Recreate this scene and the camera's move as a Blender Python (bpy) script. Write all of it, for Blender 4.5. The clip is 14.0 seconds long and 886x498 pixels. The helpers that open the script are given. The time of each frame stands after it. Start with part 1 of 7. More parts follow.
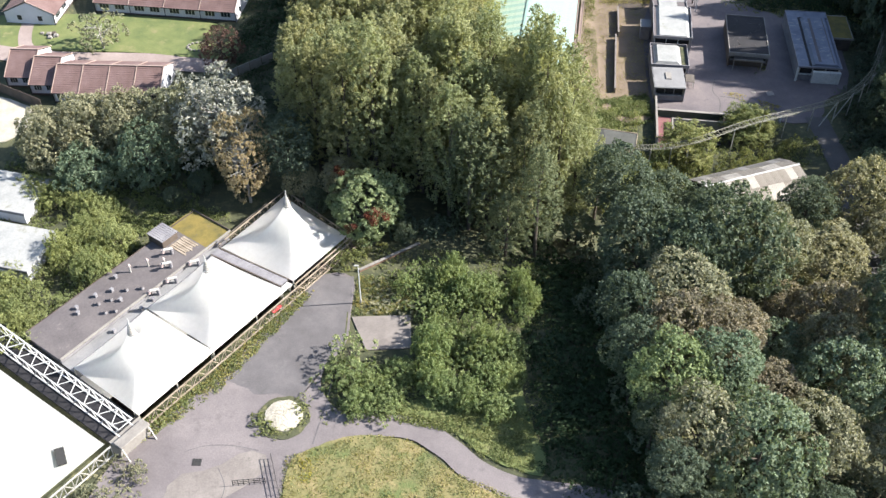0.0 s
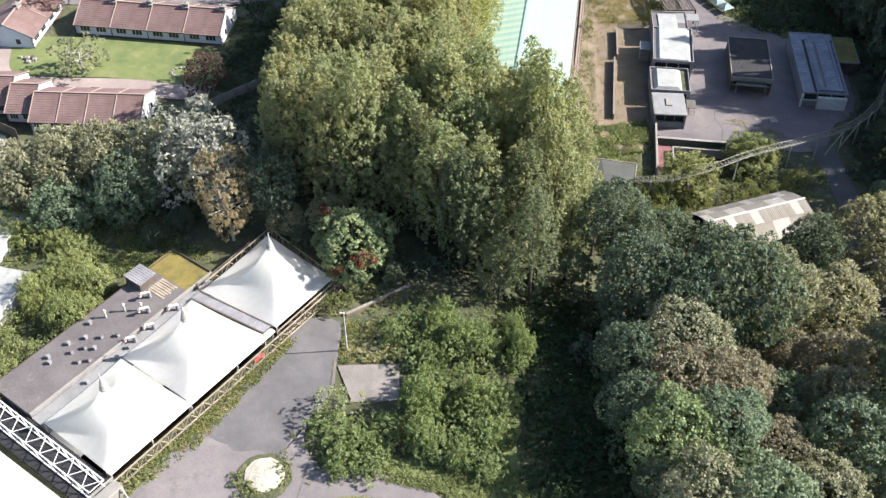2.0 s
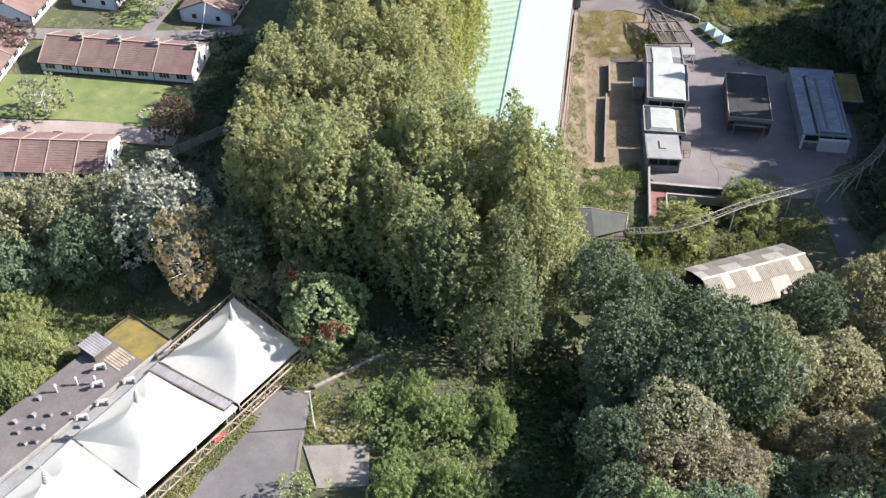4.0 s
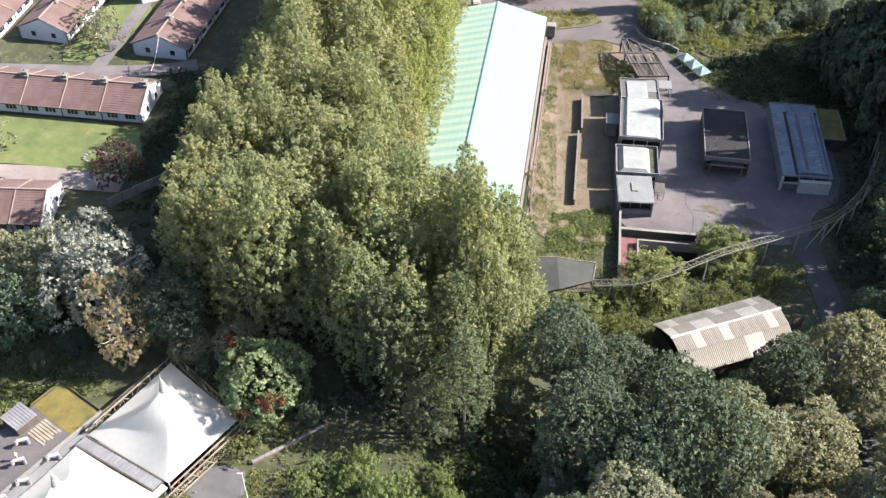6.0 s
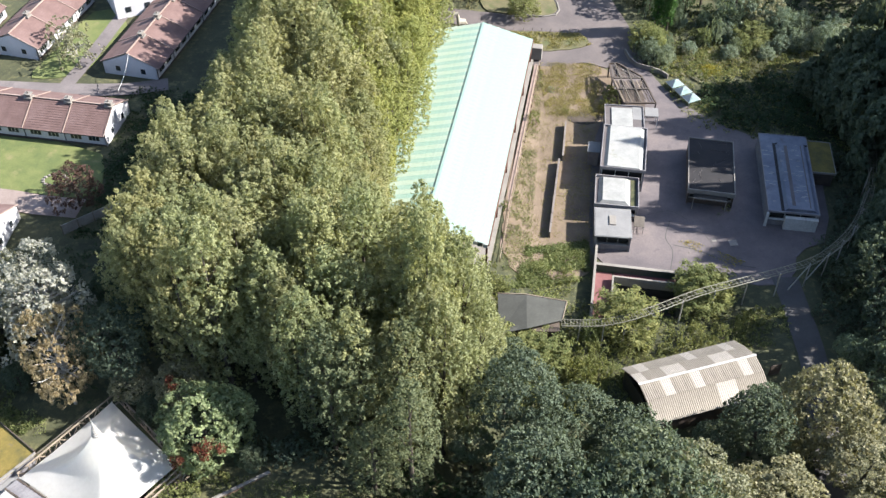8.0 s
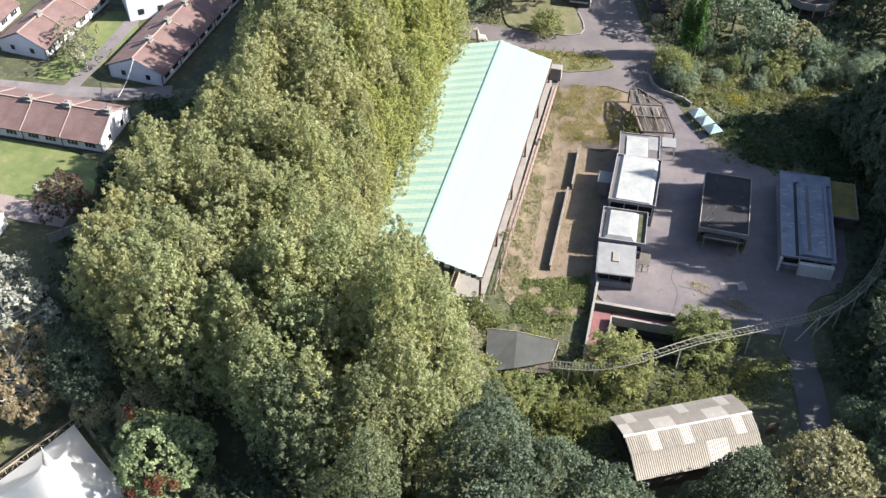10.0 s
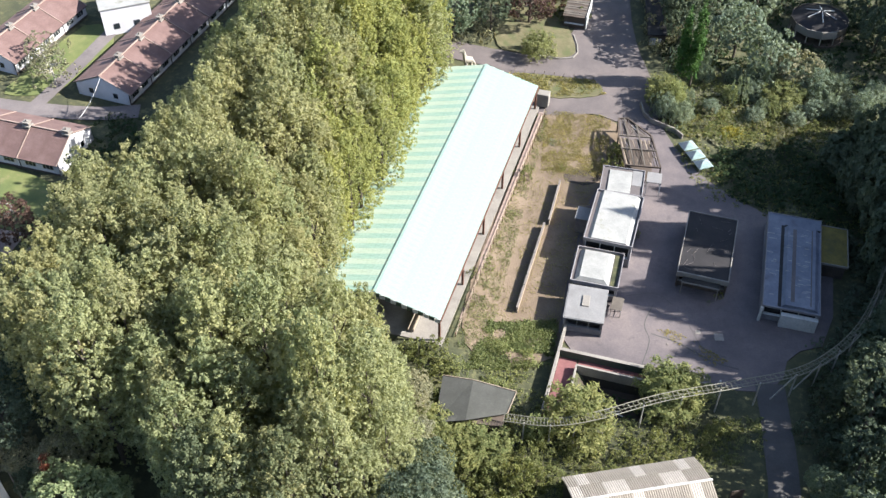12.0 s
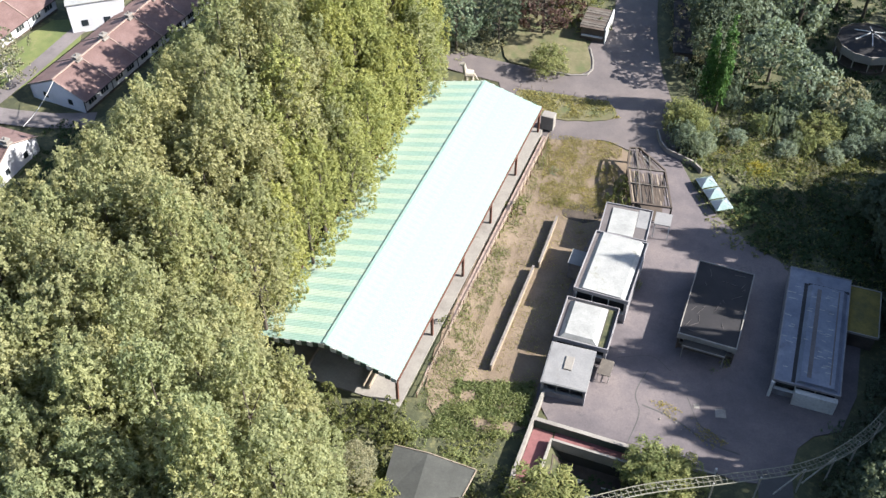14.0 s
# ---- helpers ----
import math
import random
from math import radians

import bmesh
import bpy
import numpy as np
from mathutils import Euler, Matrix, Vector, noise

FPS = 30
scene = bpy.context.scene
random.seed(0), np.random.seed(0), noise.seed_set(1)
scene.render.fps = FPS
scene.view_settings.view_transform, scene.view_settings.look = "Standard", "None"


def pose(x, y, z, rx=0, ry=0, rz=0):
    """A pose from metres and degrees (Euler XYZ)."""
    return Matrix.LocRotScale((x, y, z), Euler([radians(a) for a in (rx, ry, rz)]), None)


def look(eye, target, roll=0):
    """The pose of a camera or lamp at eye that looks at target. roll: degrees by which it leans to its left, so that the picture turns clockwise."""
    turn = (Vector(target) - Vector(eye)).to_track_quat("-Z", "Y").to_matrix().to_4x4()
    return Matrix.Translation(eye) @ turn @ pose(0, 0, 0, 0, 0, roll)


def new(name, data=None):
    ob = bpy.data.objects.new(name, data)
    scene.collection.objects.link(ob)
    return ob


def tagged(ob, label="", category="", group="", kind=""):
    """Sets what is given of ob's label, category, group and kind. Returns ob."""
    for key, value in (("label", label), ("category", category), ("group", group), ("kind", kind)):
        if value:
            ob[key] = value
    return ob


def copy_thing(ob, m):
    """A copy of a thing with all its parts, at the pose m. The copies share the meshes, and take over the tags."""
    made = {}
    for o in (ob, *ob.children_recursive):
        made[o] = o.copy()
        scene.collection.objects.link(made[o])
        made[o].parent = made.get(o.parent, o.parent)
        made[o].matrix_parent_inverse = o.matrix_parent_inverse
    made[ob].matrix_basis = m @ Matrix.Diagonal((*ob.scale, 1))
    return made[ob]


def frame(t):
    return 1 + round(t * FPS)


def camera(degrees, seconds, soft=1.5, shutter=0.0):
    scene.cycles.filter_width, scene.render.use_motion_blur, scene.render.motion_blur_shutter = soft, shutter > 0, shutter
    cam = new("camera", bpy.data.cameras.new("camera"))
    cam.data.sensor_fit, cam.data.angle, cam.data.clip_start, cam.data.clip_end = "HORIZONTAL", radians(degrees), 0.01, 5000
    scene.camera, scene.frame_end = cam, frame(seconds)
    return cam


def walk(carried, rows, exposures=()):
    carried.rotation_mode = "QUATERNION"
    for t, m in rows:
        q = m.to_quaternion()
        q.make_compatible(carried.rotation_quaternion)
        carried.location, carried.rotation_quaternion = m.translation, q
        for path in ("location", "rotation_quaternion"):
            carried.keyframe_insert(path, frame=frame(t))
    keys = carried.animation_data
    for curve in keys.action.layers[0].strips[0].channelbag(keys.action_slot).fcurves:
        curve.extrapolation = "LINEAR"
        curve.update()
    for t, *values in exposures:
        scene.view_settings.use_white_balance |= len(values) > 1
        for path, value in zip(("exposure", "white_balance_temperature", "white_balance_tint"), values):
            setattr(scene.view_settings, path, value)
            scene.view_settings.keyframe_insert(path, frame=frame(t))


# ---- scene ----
cam = camera(47.4, 14.0, soft=1.45)
PATH = [
    (0, (0.587, -0.165, 91.852), (0.579, 1.286, 90.476), -0.2),
    (0.5, (0.694, 1.116, 91.799), (0.687, 2.567, 90.423), -0.2),
    (1, (0.828, 2.85, 91.854), (0.823, 4.301, 90.477), -0.1),
    (1.5, (1.063, 4.875, 91.951), (1.059, 6.324, 90.572), -0.1),
    (2, (1.393, 7.162, 92.022), (1.389, 8.609, 90.643), -0.0),
    (2.5, (1.919, 9.582, 92.156), (1.915, 11.029, 90.776), -0.0),
    (3, (2.532, 12.168, 92.295), (2.526, 13.614, 90.913), -0.0),
    (5.5, (7.798, 24.885, 92.672), (7.792, 26.328, 91.288), 0.1),
    (6, (9.426, 26.833, 92.639), (9.418, 28.277, 91.256), 0.0),
    (6.5, (11.027, 28.592, 92.633), (11.014, 30.038, 91.251), 0.0),
    (7, (12.594, 30.16, 92.624), (12.576, 31.606, 91.243), 0.0),
    (7.5, (14.281, 31.646, 92.671), (14.257, 33.092, 91.289), 0.1),
    (8, (15.964, 32.989, 92.379), (15.917, 34.436, 90.998), 0.1),
    (8.2, (16.615, 33.539, 92.380), (16.555, 34.985, 91.000), 0.1),
    (10.5, (24.428, 41.642, 92.452), (24.264, 43.07, 91.061), 0.5),
    (11, (26.554, 43.814, 92.337), (26.368, 45.238, 90.945), 0.4),
    (11.5, (28.721, 45.949, 92.293), (28.513, 47.37, 90.9), 0.3),
    (12, (30.734, 48.384, 92.461), (30.516, 49.8, 91.065), 0.2),
    (12.5, (32.768, 50.792, 92.408), (32.539, 52.205, 91.01), 0.2),
    (13, (34.465, 54.802, 91.24), (34.21, 56.205, 89.838), 0.1),
    (13.5, (35.94, 60.952, 88.318), (35.651, 62.34, 86.907), -0.1),
    (14, (37.393, 65.038, 86.898), (37.073, 66.414, 85.483), -0.1),
]
walk(cam, [(t, look(eye, target, roll)) for t, eye, target, roll in PATH])

# ---- world and sun ----
world = bpy.data.worlds.new("sky")
scene.world = world
world.use_nodes = True
wn = world.node_tree.nodes
sky = wn.new("ShaderNodeTexSky")
sky.sky_type, sky.sun_disc = "NISHITA", False
sky.sun_elevation, sky.sun_rotation = radians(36), radians(85)
wn["Background"].inputs["Strength"].default_value = 0.088
world.node_tree.links.new(sky.outputs[0], wn["Background"].inputs["Color"])
sun = new("sun", bpy.data.lights.new("sun", "SUN"))
scene.view_settings.exposure = 1.84
sun.data.energy, sun.data.angle, sun.data.color = 5.0, radians(0.55), (1.0, 0.95, 0.885)
sun.matrix_world = look((80.4, 7.0, 58.7), (0, 0, 0))


# ---- terrain ----
def step(a, b, x):
    k = min(1.0, max(0.0, (x - a) / (b - a)))
    return k * k * (3 - 2 * k)


def zt(x, y):
    """Height of the land: a plateau with the plaza and houses, falling to the yard in the valley."""
    xc = max(-7.0, 30 - (y - 70) * 0.8)
    low = max(1.5 * step(165, 190, y), 1.2 * (1 - step(20, 27, x)) * step(112, 122, y))
    w = step(xc - 15, xc + 15, x)
    low -= 2.2 * step(34.9, 36.0, x) * (1 - step(42.4, 44.0, x)) * step(118.0, 120.0, y) * (1 - step(124.8, 125.8, y))
    return (8.4 + 1.05 * step(95, 118, y)) * (1 - w) + w * low


# ---- materials ----
def material(name, rough=0.8, metal=0.0):
    m = bpy.data.materials.new(name)
    m.use_nodes = True
    b = m.node_tree.nodes["Principled BSDF"]
    b.inputs["Roughness"].default_value, b.inputs["Metallic"].default_value = rough, metal
    return m, m.node_tree.nodes, m.node_tree.links, b


def ramp_of(n, l, source, stops):
    r = n.new("ShaderNodeValToRGB")
    e = r.color_ramp.elements
    while len(e) < len(stops):
        e.new(0.5)
    for k, (p, c) in zip(e, stops):
        k.position, k.color = p, (*c, 1)
    l.new(source, r.inputs["Fac"])
    return r.outputs["Color"]


def noise_of(n, l, scale, detail=4.0, rough=0.6, space="Object", stretch=None):
    tc = n.new("ShaderNodeTexCoord")
    t = n.new("ShaderNodeTexNoise")
    t.inputs["Scale"].default_value, t.inputs["Detail"].default_value, t.inputs["Roughness"].default_value = scale, detail, rough
    if stretch:
        mp = n.new("ShaderNodeMapping")
        mp.inputs["Scale"].default_value = stretch
        l.new(tc.outputs[space], mp.inputs["Vector"])
        l.new(mp.outputs[0], t.inputs["Vector"])
    else:
        l.new(tc.outputs[space], t.inputs["Vector"])
    return t.outputs["Fac"]


def mix_of(n, l, fac, a, b, mode="MIX"):
    m = n.new("ShaderNodeMix")
    m.data_type, m.blend_type = "RGBA", mode
    for value, socket in ((fac, m.inputs[0]), (a, m.inputs[6]), (b, m.inputs[7])):
        if isinstance(value, bpy.types.NodeSocket):
            l.new(value, socket)
        elif isinstance(value, tuple):
            socket.default_value = (*value, 1)
        else:
            socket.default_value = value
    return m.outputs[2]


def bump_of(n, l, b, height, strength=0.4, distance=0.05):
    k = n.new("ShaderNodeBump")
    k.inputs["Strength"].default_value, k.inputs["Distance"].default_value = strength, distance
    l.new(height, k.inputs["Height"])
    l.new(k.outputs[0], b.inputs["Normal"])


def surface(name, dark, mid, light, coarse=0.15, fine=3.0, rough=0.85, metal=0.0, bump=0.3, stain=None, stain_at=0.6, stain_scale=0.5, stretch=None):
    """A weathered surface: two scales of variation, optional stains with a shape of their own."""
    m, n, l, b = material(name, rough, metal)
    big = ramp_of(n, l, noise_of(n, l, coarse, 5, 0.65), [(0.3, dark), (0.5, mid), (0.72, light)])
    small = noise_of(n, l, fine, 6, 0.7, stretch=stretch)
    grain = ramp_of(n, l, small, [(0.25, (0.6, 0.6, 0.6)), (0.75, (1.0, 1.0, 1.0))])
    col = mix_of(n, l, 0.8, big, grain, "MULTIPLY")
    if stain:
        spots = ramp_of(n, l, noise_of(n, l, stain_scale, 7, 0.72), [(stain_at, (0, 0, 0)), (stain_at + 0.12, (1, 1, 1))])
        col = mix_of(n, l, spots, col, stain)
    l.new(col, b.inputs["Base Color"])
    bump_of(n, l, b, small, bump)
    return m


def leaves(name, a, b_, c, glow=0.3, tint=0.38):
    """Leaf surfaces: colour differs from leaf to leaf, from clump to clump and from tree to tree; some light passes through."""
    m, n, l, b = material(name, 0.55)
    geo, info = n.new("ShaderNodeNewGeometry"), n.new("ShaderNodeObjectInfo")
    col = ramp_of(n, l, geo.outputs["Random Per Island"], [(0.0, a), (0.5, b_), (1.0, c)])
    patch = ramp_of(n, l, noise_of(n, l, 0.35, 3, 0.6), [(0.3, (0.62, 0.66, 0.62)), (0.7, (1.15, 1.08, 0.95))])
    col = mix_of(n, l, 0.8, col, patch, "MULTIPLY")
    tree = ramp_of(n, l, info.outputs["Random"], [(0.0, (0.72, 0.82, 0.78)), (0.5, (1, 1, 1)), (1.0, (1.16, 1.07, 0.86))])
    col = mix_of(n, l, tint, col, tree, "MULTIPLY")
    l.new(col, b.inputs["Base Color"])
    b.inputs["Specular IOR Level"].default_value = 0.1
    tr = n.new("ShaderNodeBsdfTranslucent")
    l.new(mix_of(n, l, 1.0, col, (1.18, 1.16, 0.72), "MULTIPLY"), tr.inputs["Color"])
    mx = n.new("ShaderNodeMixShader")
    mx.inputs[0].default_value = glow
    l.new(b.outputs[0], mx.inputs[1])
    l.new(tr.outputs[0], mx.inputs[2])
    l.new(mx.outputs[0], n["Material Output"].inputs["Surface"])
    return m


M = {}
M["ground"] = surface("rough_grassland", (0.031, 0.037, 0.018), (0.051, 0.056, 0.026), (0.078, 0.078, 0.037), 0.25, 4.0, 0.95, bump=0.9, stain=(0.095, 0.092, 0.041), stain_at=0.52, stain_scale=0.9)
M["pad"] = surface("pinkish_worn_slab", (0.136, 0.119, 0.110), (0.173, 0.153, 0.141), (0.211, 0.187, 0.173), 0.4, 5.0, 0.9, stain=(0.102, 0.092, 0.082), stain_at=0.58, stain_scale=0.7)
M["paving"] = surface("pinkish_paving", (0.204, 0.160, 0.146), (0.245, 0.197, 0.180), (0.286, 0.235, 0.218), 0.4, 5.0, 0.9)
M["soil"] = surface("dark_compost", (0.034, 0.026, 0.020), (0.051, 0.039, 0.031), (0.075, 0.058, 0.044), 0.6, 3.0, 0.95, bump=0.8)
M["lawn"] = surface("mown_lawn", (0.073, 0.101, 0.033), (0.107, 0.131, 0.041), (0.149, 0.162, 0.057), 0.35, 6.0, 0.95, bump=0.6, stain=(0.146, 0.138, 0.061), stain_at=0.56, stain_scale=0.5)
M["dry_lawn"] = surface("dry_meadow", (0.091, 0.102, 0.036), (0.160, 0.143, 0.057), (0.243, 0.190, 0.093), 0.35, 4.0, 0.95, bump=0.9, stain=(0.076, 0.095, 0.029), stain_at=0.52, stain_scale=0.4)
M["rough_lawn"] = surface("rough_worn_lawn", (0.076, 0.077, 0.034), (0.112, 0.103, 0.052), (0.160, 0.140, 0.080), 0.35, 4.0, 0.95, bump=0.9, stain=(0.067, 0.078, 0.030), stain_at=0.5, stain_scale=0.5)
M["asphalt"] = surface("worn_asphalt", (0.107, 0.093, 0.096), (0.141, 0.124, 0.126), (0.184, 0.161, 0.161), 0.16, 6.0, 0.9, bump=0.25, stain=(0.088, 0.078, 0.078), stain_at=0.57, stain_scale=0.3)
M["yard"] = surface("yard_asphalt", (0.073, 0.064, 0.071), (0.110, 0.095, 0.101), (0.165, 0.138, 0.135), 0.14, 5.0, 0.9, bump=0.25, stain=(0.065, 0.057, 0.063), stain_at=0.57, stain_scale=0.3)
M["dark_road"] = surface("road_asphalt", (0.082, 0.070, 0.072), (0.111, 0.095, 0.095), (0.147, 0.124, 0.119), 0.2, 6.0, 0.9, bump=0.25)
M["patch"] = surface("asphalt_repair", (0.058, 0.054, 0.054), (0.068, 0.065, 0.065), (0.082, 0.078, 0.075), 0.4, 6.0, 0.9)
M["patch_tone"] = surface("darker_asphalt", (0.080, 0.074, 0.076), (0.101, 0.094, 0.097), (0.130, 0.120, 0.120), 0.3, 6.0, 0.9, stain=(0.117, 0.111, 0.108), stain_at=0.6, stain_scale=0.5)
M["concrete"] = surface("weathered_concrete", (0.165, 0.150, 0.137), (0.215, 0.200, 0.182), (0.266, 0.250, 0.225), 0.3, 5.0, 0.9, stain=(0.107, 0.103, 0.088), stain_at=0.6, stain_scale=0.6)
M["dirt"] = surface("bare_earth", (0.116, 0.085, 0.061), (0.154, 0.115, 0.080), (0.195, 0.149, 0.107), 0.25, 3.5, 0.95, bump=0.7, stain=(0.123, 0.100, 0.051), stain_at=0.58, stain_scale=0.22)
M["gravel"] = surface("pale_gravel", (0.286, 0.262, 0.211), (0.354, 0.326, 0.269), (0.422, 0.394, 0.333), 0.8, 9.0, 0.95, bump=0.9)
M["white"] = surface("white_paint", (0.422, 0.422, 0.408), (0.503, 0.503, 0.490), (0.558, 0.558, 0.544), 0.5, 4.0, 0.6, stain=(0.306, 0.299, 0.272), stain_at=0.66, stain_scale=0.8)
M["render"] = surface("white_render", (0.474, 0.474, 0.501), (0.546, 0.546, 0.578), (0.596, 0.596, 0.631), 0.4, 6.0, 0.85, bump=0.2)
M["membrane"] = surface("tent_membrane", (0.773, 0.764, 0.737), (0.836, 0.826, 0.811), (0.889, 0.878, 0.877), 0.18, 2.0, 0.55, bump=0.03, stain=(0.690, 0.669, 0.596), stain_at=0.6, stain_scale=0.4)
mm = M["membrane"]
cloth = mm.node_tree.nodes.new("ShaderNodeBsdfTranslucent")
cloth.inputs["Color"].default_value = (0.97, 0.955, 0.91, 1)
both = mm.node_tree.nodes.new("ShaderNodeMixShader")
both.inputs[0].default_value = 0.64
mm.node_tree.links.new(mm.node_tree.nodes["Principled BSDF"].outputs[0], both.inputs[1])
mm.node_tree.links.new(cloth.outputs[0], both.inputs[2])
mm.node_tree.links.new(both.outputs[0], mm.node_tree.nodes["Material Output"].inputs["Surface"])
# very pale, for an added sheet that reflects light up inside the tents
M["bounce_floor"] = surface("pale_light_bouncer", (0.56, 0.53, 0.46), (0.64, 0.60, 0.53), (0.70, 0.66, 0.59), 0.5, 5.0, 0.6)
M["steel"] = surface("pale_steel", (0.326, 0.313, 0.286), (0.394, 0.381, 0.354), (0.449, 0.435, 0.408), 0.6, 5.0, 0.5, 0.2, stain=(0.204, 0.136, 0.088), stain_at=0.64, stain_scale=1.2)
M["timber"] = surface("weathered_timber", (0.170, 0.133, 0.098), (0.246, 0.200, 0.152), (0.323, 0.276, 0.218), 0.5, 5.0, 0.85, stretch=(1, 1, 6))
M["grey_timber"] = surface("grey_timber", (0.065, 0.054, 0.046), (0.095, 0.082, 0.069), (0.136, 0.119, 0.102), 0.6, 5.0, 0.85)
M["dark_timber"] = surface("dark_timber", (0.041, 0.031, 0.024), (0.068, 0.051, 0.041), (0.102, 0.078, 0.061), 0.5, 5.0, 0.85)
M["brown_steel"] = surface("rusty_brown_steel", (0.068, 0.027, 0.017), (0.102, 0.041, 0.027), (0.136, 0.061, 0.041), 0.6, 5.0, 0.7)
M["felt"] = surface("grey_roof_felt", (0.078, 0.068, 0.070), (0.103, 0.091, 0.092), (0.132, 0.116, 0.114), 0.25, 4.0, 0.9, stain=(0.157, 0.134, 0.126), stain_at=0.62, stain_scale=0.5)
M["dark_felt"] = surface("dark_grey_roof_felt", (0.039, 0.041, 0.036), (0.051, 0.053, 0.048), (0.067, 0.069, 0.062), 0.3, 4.0, 0.9, stain=(0.081, 0.081, 0.070), stain_at=0.6, stain_scale=0.6)
M["moss"] = surface("mossy_roof", (0.080, 0.072, 0.025), (0.139, 0.110, 0.025), (0.192, 0.142, 0.036), 0.6, 4.0, 0.95, stain=(0.085, 0.072, 0.061), stain_at=0.6, stain_scale=0.9)
M["black_roof"] = surface("black_roof_felt", (0.008, 0.008, 0.009), (0.013, 0.012, 0.015), (0.022, 0.020, 0.022), 0.35, 4.0, 0.9, stain=(0.040, 0.037, 0.034), stain_at=0.64, stain_scale=0.8)
M["white_roof"] = surface("white_coated_roof", (0.216, 0.220, 0.215), (0.283, 0.287, 0.279), (0.322, 0.322, 0.311), 0.4, 5.0, 0.7, stain=(0.151, 0.149, 0.110), stain_at=0.57, stain_scale=0.45)
M["grey_roof"] = surface("grey_coated_roof", (0.156, 0.157, 0.160), (0.191, 0.191, 0.194), (0.231, 0.228, 0.228), 0.4, 5.0, 0.8, stain=(0.127, 0.120, 0.114), stain_at=0.6, stain_scale=0.7)
M["blue_roof"] = surface("blue_grey_roof", (0.091, 0.109, 0.153), (0.132, 0.148, 0.194), (0.191, 0.203, 0.249), 0.35, 4.0, 0.75, stain=(0.073, 0.078, 0.102), stain_at=0.56, stain_scale=0.5)
M["purple"] = surface("grey_painted_board", (0.136, 0.129, 0.143), (0.190, 0.184, 0.197), (0.245, 0.238, 0.245), 0.6, 4.0, 0.8)
M["red_paint"] = surface("faded_red_floor", (0.120, 0.045, 0.048), (0.163, 0.064, 0.066), (0.199, 0.089, 0.088), 0.4, 4.0, 0.85)
M["bright_red"] = surface("red_awning", (0.374, 0.034, 0.034), (0.442, 0.048, 0.048), (0.476, 0.082, 0.068), 0.5, 4.0, 0.7)
M["green_trim"] = surface("dark_green_trim", (0.020, 0.041, 0.031), (0.034, 0.058, 0.044), (0.054, 0.075, 0.061), 0.5, 4.0, 0.7)
M["track"] = surface("pale_yellow_track", (0.139, 0.135, 0.101), (0.173, 0.169, 0.128), (0.214, 0.206, 0.160), 0.7, 5.0, 0.6, stain=(0.150, 0.118, 0.076), stain_at=0.63, stain_scale=1.4)
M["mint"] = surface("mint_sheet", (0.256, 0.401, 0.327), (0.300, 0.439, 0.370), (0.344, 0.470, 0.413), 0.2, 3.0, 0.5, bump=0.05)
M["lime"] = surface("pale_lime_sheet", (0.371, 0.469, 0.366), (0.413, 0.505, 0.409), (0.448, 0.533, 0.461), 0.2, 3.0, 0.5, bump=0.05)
# sunlit slope: sheet colours lowered to offset the strong sun on it
M["toned_white_sheet"] = surface("toned_white_sheet", (0.206, 0.279, 0.257), (0.219, 0.288, 0.267), (0.231, 0.299, 0.276), 0.2, 3.0, 0.45, bump=0.05)
M["toned_mint_sheet"] = surface("toned_mint_sheet", (0.202, 0.303, 0.266), (0.217, 0.314, 0.275), (0.231, 0.321, 0.286), 0.2, 3.0, 0.45, bump=0.05)
M["asbestos"] = surface("fibre_cement_sheet", (0.190, 0.167, 0.143), (0.241, 0.216, 0.182), (0.292, 0.262, 0.222), 0.3, 5.0, 0.9, stain=(0.146, 0.129, 0.106), stain_at=0.6, stain_scale=0.8)
M["asbestos_pale"] = surface("new_fibre_cement_sheet", (0.334, 0.309, 0.272), (0.383, 0.352, 0.310), (0.430, 0.394, 0.348), 0.4, 5.0, 0.9)
M["tile"] = surface("brown_roof_tiles", (0.107, 0.064, 0.060), (0.139, 0.086, 0.079), (0.171, 0.113, 0.107), 0.5, 5.0, 0.85)
M["verge"] = surface("pale_verge_tiles", (0.248, 0.179, 0.152), (0.280, 0.211, 0.179), (0.312, 0.242, 0.211), 0.6, 5.0, 0.85)
M["brick"] = surface("brown_brick", (0.150, 0.082, 0.054), (0.197, 0.109, 0.075), (0.245, 0.143, 0.102), 0.6, 6.0, 0.9)
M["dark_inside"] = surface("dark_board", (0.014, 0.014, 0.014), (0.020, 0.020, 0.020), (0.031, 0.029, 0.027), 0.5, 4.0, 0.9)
M["cyan"] = surface("pale_blue_canvas", (0.298, 0.374, 0.442), (0.369, 0.436, 0.503), (0.440, 0.481, 0.543), 0.6, 4.0, 0.7)
M["teal"] = surface("blue_green_canvas", (0.272, 0.420, 0.427), (0.381, 0.511, 0.503), (0.490, 0.600, 0.578), 0.6, 4.0, 0.7)
M["pink"] = surface("faded_pink_metal", (0.374, 0.272, 0.252), (0.422, 0.326, 0.306), (0.476, 0.381, 0.354), 0.6, 4.0, 0.7)
M["bark"] = surface("bark", (0.048, 0.037, 0.027), (0.075, 0.061, 0.048), (0.116, 0.099, 0.078), 0.8, 6.0, 0.95, bump=0.8)
M["pale_bark"] = surface("pale_bark", (0.265, 0.248, 0.221), (0.354, 0.336, 0.301), (0.442, 0.424, 0.389), 0.8, 6.0, 0.95, bump=0.5)
glass, gn, gl, gb = material("window_glass", 0.06)
gb.inputs["Base Color"].default_value = (0.02, 0.025, 0.03, 1)
M["glass"] = glass

